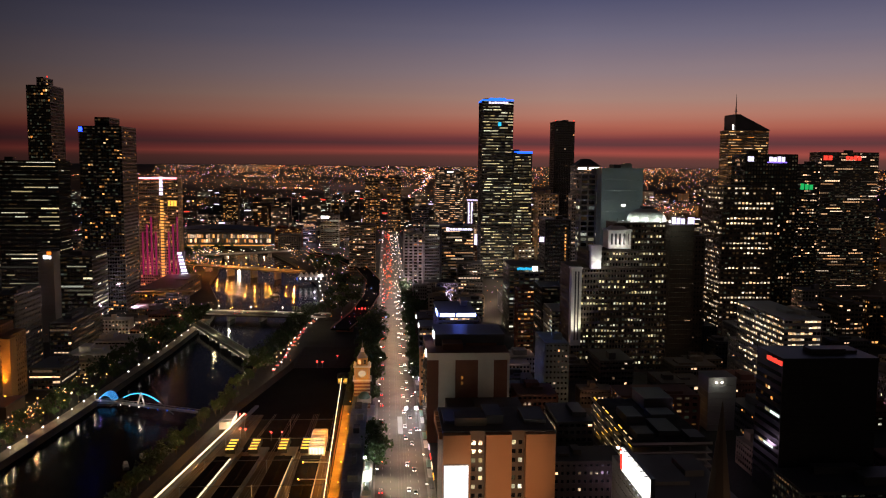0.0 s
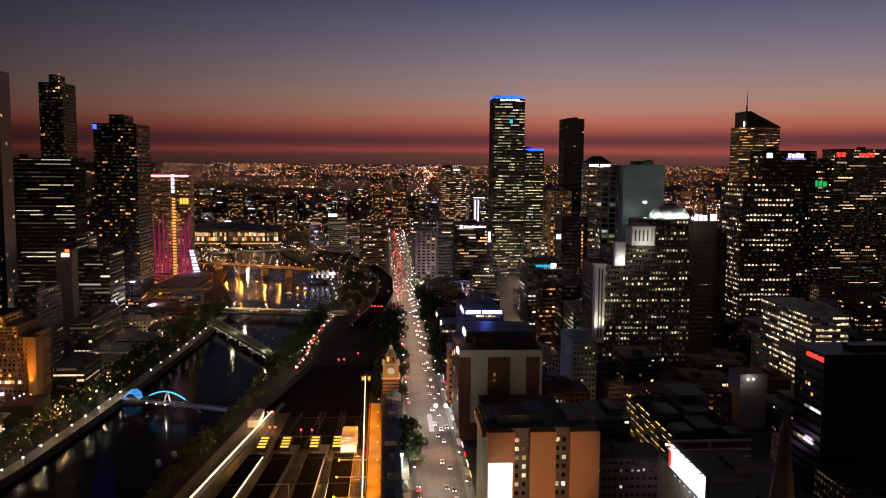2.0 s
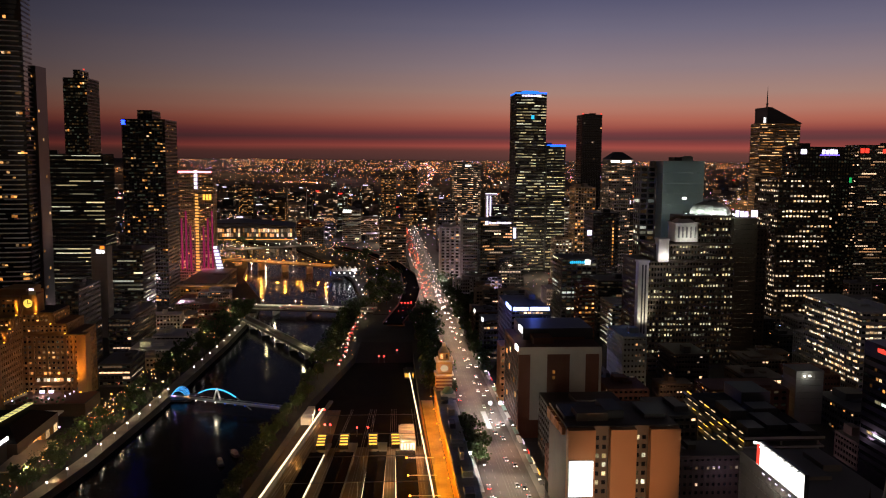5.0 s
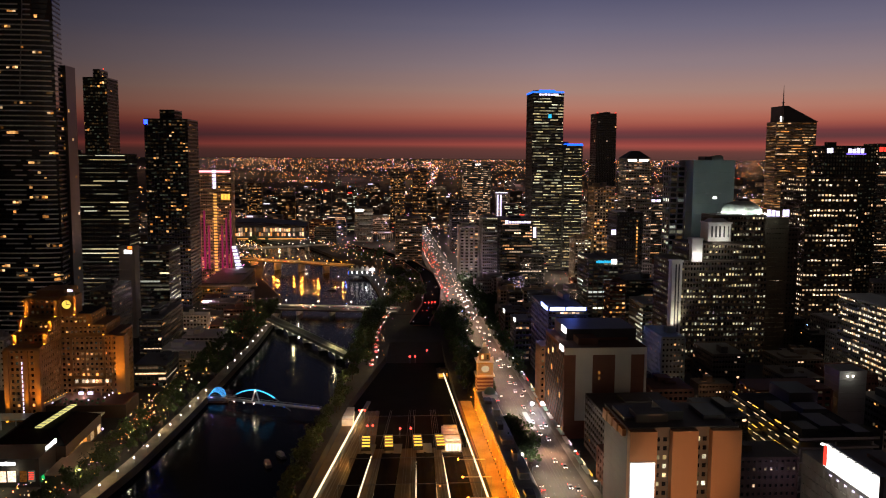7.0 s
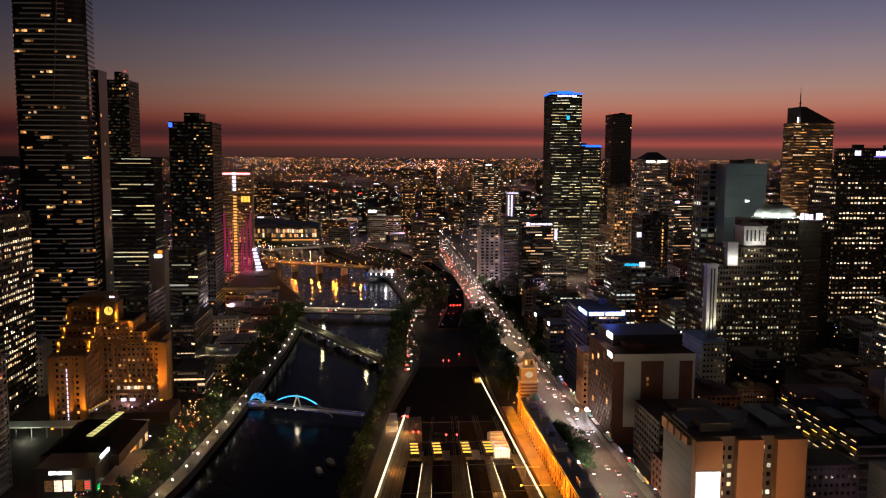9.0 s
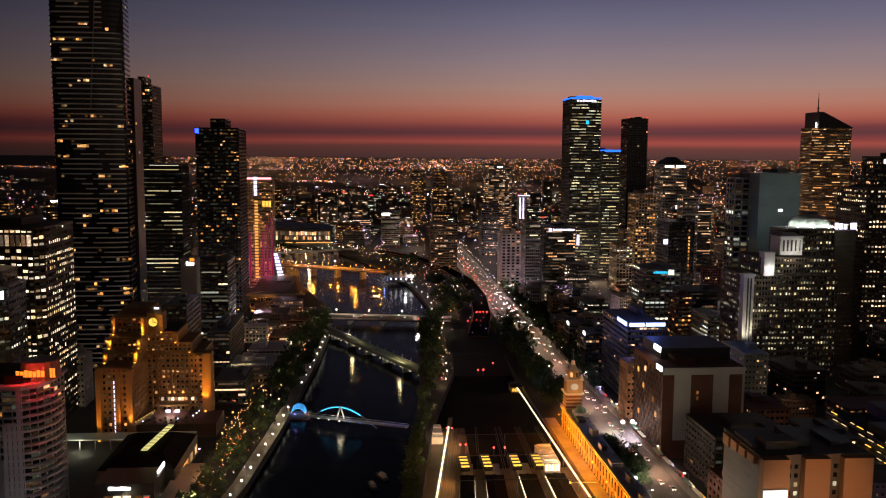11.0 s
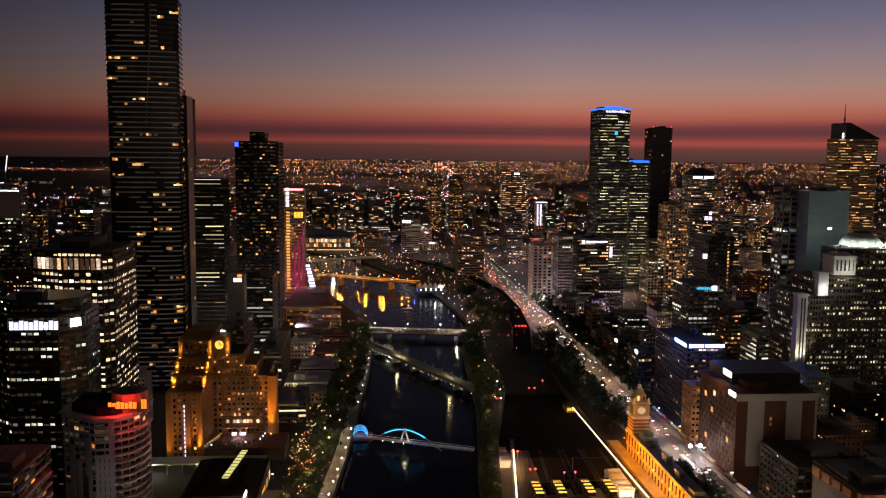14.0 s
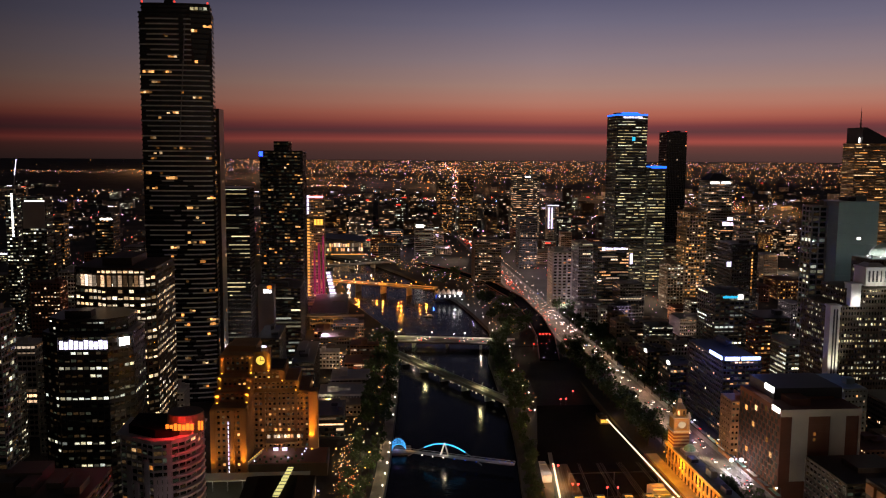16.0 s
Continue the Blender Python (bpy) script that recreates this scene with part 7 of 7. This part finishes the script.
for x, y, z, turn in spots_c:
    k = 1 if y > 620 else 0
    if placed[k]:
        copy_thing(cars[k], pose(x, y, z, 0, 0, turn))
    else:
        cars[k].matrix_basis = pose(x, y, z, 0, 0, turn)
        placed[k] = True

# ---- lamps added in the canyons for street light, lifting the wall tones ----
for k, (x, y) in enumerate(((78, 430), (78, 560), (120, 500), (155, 400), (160, 560), (215, 470), (215, 580), (290, 480), (250, 690), (300, 640), (110, 620), (75, 690), (110, 800), (200, 760), (190, 880), (60, 860),
                            (120, 920), (280, 860), (360, 820), (420, 900), (240, 1000), (330, 1120), (420, 1080), (100, 1180), (200, 1240), (-300, 600), (-330, 600), (-240, 610), (-240, 690), (-300, 760), (-320, 830),
                            (-240, 820), (-380, 560), (-390, 700), (-420, 800), (95, 340), (150, 320), (60, 1320), (180, 1400), (330, 1450), (450, 1300), (90, 1560), (260, 1620), (-150, 1580), (-60, 1460), (-330, 1660), (-420, 1400), (-500, 1100), (560, 1180), (-90, 1720), (120, 1780), (60, 1100), (150, 1060), (230, 920), (40, 1480), (-60, 1560), (-230, 1330), (-320, 1250), (150, 1320), (20, 960), (80, 940))):
    lamp("POINT", (x, y, 14), 1700 if y < 720 else 36000, ((1.0, 0.68, 0.46), (0.95, 0.68, 0.75), (1.0, 0.5, 0.28), (0.8, 0.55, 0.85))[k % 4], 2.0)


# ---- low-rise fabric of the city ----
fab = random.Random(5)


def free(x0, x1, y0, y1):
    if any(x0 < b and x1 > a and y0 < d and y1 > c for a, b, c, d in TAKEN):
        return False
    if x0 < 23 and x1 > -34 and y0 < 1900:
        return False
    for y in (y0, (y0 + y1) / 2, y1):
        if y < 1740 and x1 > along(y, SOUTH) - 14 and x0 < along(y, NORTH) + 14:
            return False
    return True


KINDS = [(DARK, "dark low-rise block with scattered lights"), (BROWN, "brown brick city building with a few lit windows"), (CONCRETE, "grey concrete city building with a few lit windows"),
         (BRICK, "red brick city building with a few lit windows"), (PALE, "pale rendered city building with a few lit windows"), (SAND, "sandstone city building with a few lit windows")]


def fill(count, xa, xb, ya, yb, h0, h1, lit, w0=14, w1=34):
    made = 0
    for _ in range(count * 12):
        if made >= count:
            break
        w, d = fab.uniform(w0, w1), fab.uniform(w0, w1)
        x, y = fab.uniform(xa, xb), fab.uniform(ya, yb)
        if not free(x, x + w, y, y + d):
            continue
        h = h0 + (h1 - h0) * fab.random() ** 1.7
        wall, label = KINDS[int(fab.random() * len(KINDS))]
        root = tower("city_building", label, x, x + w, y, y + d, h, wall=wall, lit=lit * fab.uniform(0.3, 1.8), run=fab.choice((1, 2, 3, 4) if y > 1000 else (1, 1, 2, 4)), glow=fab.choice(("warm", "gold", "pale", "warm", "dim") if y > 1000 else ("warm", "gold", "pale", "warm")), plant=0.0 if y > 900 else 0.35,
              band=fab.uniform(0.35, 0.6), pier=fab.uniform(0.1, 0.5), bay=fab.uniform(2.0, 3.4), seed=made + int(x), cat="building")
        if y > 1150 and fab.random() < 0.16:
            part("roof_sign", Geo().box(-w * 0.3, -d / 2 - 0.4, h - 4.5, w * fab.uniform(-0.05, 0.2), -d / 2 - 0.1, h - 1.8), fab.choice((SIGN_PURPLE, SIGN_PURPLE, SIGN_WHITE, SIGN_RED, SIGN_CYAN)), root, "small lit rooftop sign")
        made += 1


TAKEN += [(185, 275, 412, 514), (22, 70, 370, 447)]
tower("apartment_building", "dark umber apartment block with a few lit rooms", 29, 67, 398, 436, 27, wall=UMBER, lit=0.05, run=1, glow="gold", band=0.5, pier=0.2, bay=4, seed=95, cat="building")
tower("city_building", "low dark brick shops with a few lit rooms", 24, 40, 374, 392, 15, wall=BRICK, lit=0.08, run=1, glow="gold", band=0.5, pier=0.4, bay=4, seed=96, cat="building")
tower("city_building", "low dark building with a flat roof", 196, 238, 430, 470, 16, wall=DARK, lit=0.08, run=1, glow="gold", seed=97, cat="building")
fill(34, 23, 60, 372, 1000, 14, 30, 0.08, 12, 24)
fill(44, 60, 340, 340, 640, 10, 26, 0.04)
fill(40, 60, 420, 640, 1050, 15, 42, 0.2)
fill(76, 20, 800, 1050, 1700, 14, 62, 0.5, 18, 40)
fill(14, -420, 20, 1440, 1720, 10, 40, 0.5, 20, 40)
fill(34, -900, -330, 620, 1300, 12, 70, 0.42, 18, 36)
fill(12, -900, -400, 1250, 1600, 8, 34, 0.4, 25, 45)
fill(16, -262, -200, 560, 900, 7, 15, 0.35, 14, 34)
fill(10, -520, -385, 380, 620, 20, 60, 0.12, 18, 36)

# ---- buildings too far off to tell apart: one body of walls, roofs and window strips ----
FAR_MATS = [DARK, BROWN, CONCRETE, ROOF, WARM, GOLD, PALELIT, SIGN_PURPLE, SIGN_RED]
fv, ff, fm = [], [], []


def far_face(verts, slot):
    ff.append(tuple(range(len(fv), len(fv) + 4)))
    fv.extend(verts)
    fm.append(slot)


def far_block(x0, x1, y0, y1, z, h, lit):
    wall, tone = int(fab.random() * 3), fab.choice((4, 4, 5, 6))
    for (ax, ay), (bx, by) in (((x0, y0), (x1, y0)), ((x1, y0), (x1, y1)), ((x1, y1), (x0, y1)), ((x0, y1), (x0, y0))):
        far_face([(ax, ay, z), (bx, by, z), (bx, by, z + h), (ax, ay, z + h)], wall)
    far_face([(x0, y0, z + h), (x1, y0, z + h), (x1, y1, z + h), (x0, y1, z + h)], 3)
    side = x1 if x1 < 0 else x0
    out = 0.25 if x1 < 0 else -0.25
    step = fab.uniform(2.6, 4.4)
    for k in range(int(h / 3.7)):
        if fab.random() < 0.18:
            continue
        zz = z + 3.7 * k + 1.3
        u = x0 + 0.8
        while u + step < x1:
            if fab.random() < lit:
                e = min(x1 - 0.6, u + step * fab.choice((0.6, 0.6, 1.5, 2.4)))
                far_face([(u, y0 - 0.25, zz), (e, y0 - 0.25, zz), (e, y0 - 0.25, zz + 1.5), (u, y0 - 0.25, zz + 1.5)], tone)
                u = e
            u += step
        u = y0 + 0.8
        while u + step < y1:
            if fab.random() < lit * 0.7:
                far_face([(side + out, u, zz), (side + out, u + step * 0.6, zz), (side + out, u + step * 0.6, zz + 1.5), (side + out, u, zz + 1.5)], tone)
            u += step
    if fab.random() < 0.16:
        far_face([(x0 + 2, y0 - 0.4, z + h - 4), (x0 + 2 + (x1 - x0) * 0.4, y0 - 0.4, z + h - 4), (x0 + 2 + (x1 - x0) * 0.4, y0 - 0.4, z + h - 1.6), (x0 + 2, y0 - 0.4, z + h - 1.6)], fab.choice((7, 7, 7, 8)))


for _ in range(640):
    y = 1740 + 1500 * fab.random() ** 1.3
    x = fab.uniform(-0.52, 0.62) * y
    w, d = fab.uniform(16, 42), fab.uniform(14, 36)
    if not free(x, x + w, y, y + d) or (x < -0.24 * y and fab.random() < 0.5):
        continue
    core = -0.16 * y < x < 0.25 * y
    TAKEN.append((x, x + w, y, y + d))
    far_block(x, x + w, y, y + d, rise(x, y) - 1, 8 + (75 if core and y < 2500 else 26) * fab.random() ** 2.2, fab.uniform(0.12, 0.5))
far_mesh = bpy.data.meshes.new("far_buildings")
far_mesh.from_pydata(fv, [], ff)
for m_far in FAR_MATS:
    far_mesh.materials.append(m_far)
far_mesh.polygons.foreach_set("material_index", fm)
tagged(new("far_buildings", far_mesh), "distant blocks with rows of lit windows", "buildings", "", "stuff")

# ---- far lights over the plain ----
FARLIGHT = glowing("far_lamp", [(0.0, (1.0, 0.31, 0.06)), (0.36, (1.0, 0.42, 0.14)), (0.62, (1.0, 0.58, 0.30)), (0.78, (1.0, 0.85, 0.76)), (0.83, (0.74, 0.46, 1.0)), (0.90, (1.0, 0.12, 0.08)), (0.94, (0.85, 0.35, 0.9)), (0.985, (0.2, 0.35, 1.0))], 0.16, 7.5, 3.2)
NEARLIGHT = glowing("near_lamp", [(0.0, (1.0, 0.34, 0.07)), (0.24, (1.0, 0.62, 0.32)), (0.44, (1.0, 0.86, 0.76)), (0.62, (0.72, 0.5, 1.0)), (0.76, (1.0, 0.1, 0.07)), (0.90, (0.95, 0.35, 0.75)), (0.96, (0.25, 0.4, 1.0))], 0.4, 9.0, 1.9)
far = Geo()
hubs = [(fab.uniform(-3200, 3200), 1700 + 3000 * fab.random() ** 0.6, fab.uniform(16, 130)) for _ in range(230)]
mid = Geo()
for k in range(27000):
    pick = fab.random()
    if pick < 0.46:
        hx, hy, hs = fab.choice(hubs)
        x, y = fab.gauss(hx, hs * 1.6), fab.gauss(hy, hs * 0.3)
    else:
        r = 1700 + 3050 * fab.random() ** 0.42 if pick < 0.68 else 3400 + 1370 * fab.random() ** 0.75
        a = radians(fab.uniform(-42, 42))
        x, y = r * math.sin(a), r * math.cos(a)
        if fab.random() < 0.4:
            y = round(y / 150) * 150 + fab.uniform(-4, 4)
    r = math.hypot(x, y)
    if r > 4780 or y < 1300 or ((x + 150) / (y - 80) < -0.235 and not (r < 3250 or 3960 < r < 4120) and fab.random() < 0.97):
        continue
    (far if r > 3000 else mid).bead(x, y, rise(x, y) + fab.uniform(4, 9), r * (0.00017 + (0.00036 if r > 3400 else 0.0006) * fab.random() ** 4))
for k in range(110):
    far.bead(-560 + k * 5.2, 2500 + k * 7.5 + 60 * math.sin(k / 26), rise(-560 + k * 5.2, 2500 + k * 7.5) + 9, fab.uniform(0.5, 1.1))
solid("city_lights", far, FARLIGHT, "thousands of distant street and house lights", "city lights", "stuff")
solid("suburb_lights", mid, NEARLIGHT, "scattered coloured lights of the nearer suburbs", "city lights", "stuff")
near = Geo()
for _ in range(5200):
    x, y = fab.uniform(-700, 900), 700 + 1500 * fab.random()
    if y < 1740 and along(y, SOUTH) - 2 < x < along(y, NORTH) + 2:
        continue
    near.bead(x, y, fab.uniform(5, 12), (0.2 + 0.45 * fab.random() ** 2) * y / 1100)
# amber floodlights of the port
for _ in range(700):
    x, y = fab.gauss(820, 190), fab.gauss(2560, 150)
    far_z = rise(x, y) + fab.uniform(6, 34) * fab.random()
    near.bead(x, y, far_z, 1.1 * fab.uniform(0.4, 1.0))
for k in range(5):
    lamp("POINT", (620 + k * 110, 2480 + (k % 2) * 120, 40 + rise(620 + k * 110, 2500)), 150000, (1.0, 0.42, 0.05), 4)
# the road bends away across the plain, full of traffic
bend = [(56, 2760), (139, 3420), (200, 4000), (180, 4500)]
for (xa, ya), (xb, yb) in zip(bend, bend[1:]):
    for k in range(60):
        u = fab.random()
        x, y = xa + (xb - xa) * u + fab.uniform(-14, 14), ya + (yb - ya) * u
        near.bead(x, y, rise(x, y) + 8, y * fab.uniform(0.0002, 0.0006))
solid("street_lights", near, NEARLIGHT, "scattered street lights between the buildings", "street lights", "stuff")
# high lamps added to tint the far plain, for street glow and haze
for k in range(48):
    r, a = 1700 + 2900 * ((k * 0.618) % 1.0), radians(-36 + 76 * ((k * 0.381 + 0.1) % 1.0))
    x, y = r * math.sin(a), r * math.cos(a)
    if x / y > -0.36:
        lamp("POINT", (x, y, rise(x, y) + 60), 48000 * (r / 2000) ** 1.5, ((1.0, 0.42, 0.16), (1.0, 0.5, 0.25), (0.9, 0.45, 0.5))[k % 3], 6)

# ---- traffic queueing at the far end of the street ----
REDS = glowing("far_tail_light", [(0.0, (1.0, 0.05, 0.04)), (0.5, (1.0, 0.12, 0.05)), (1.0, (1.0, 0.3, 0.1))], 1.0, 7.0, 1.5)
WHITES = glowing("far_head_light", [(0.0, (1.0, 0.6, 0.4)), (0.5, (1.0, 0.8, 0.7)), (1.0, (0.9, 0.8, 1.0))], 1.5, 9.0, 1.5)
red_q, white_q = Geo(), Geo()
for _ in range(170):
    y = 930 + 900 * fab.random() ** 1.2
    red_q.bead(fab.uniform(-6, 6), y, fab.uniform(0.8, 1.4), y * fab.uniform(0.00025, 0.0005))
for _ in range(110):
    y = 880 + 900 * fab.random() ** 1.2
    white_q.bead(fab.uniform(6, 17), y, fab.uniform(0.8, 1.4), y * fab.uniform(0.00025, 0.0005))
for _ in range(60):
    y = 930 + 900 * fab.random()
    white_q.bead(fab.choice((-9, 19.5)), y, 8, y * fab.uniform(0.0003, 0.0006))
solid("tail_lights", red_q, REDS, "red tail lights of distant queueing traffic", "traffic", "stuff")
solid("headlights", white_q, WHITES, "white headlights of distant queueing traffic", "traffic", "stuff")
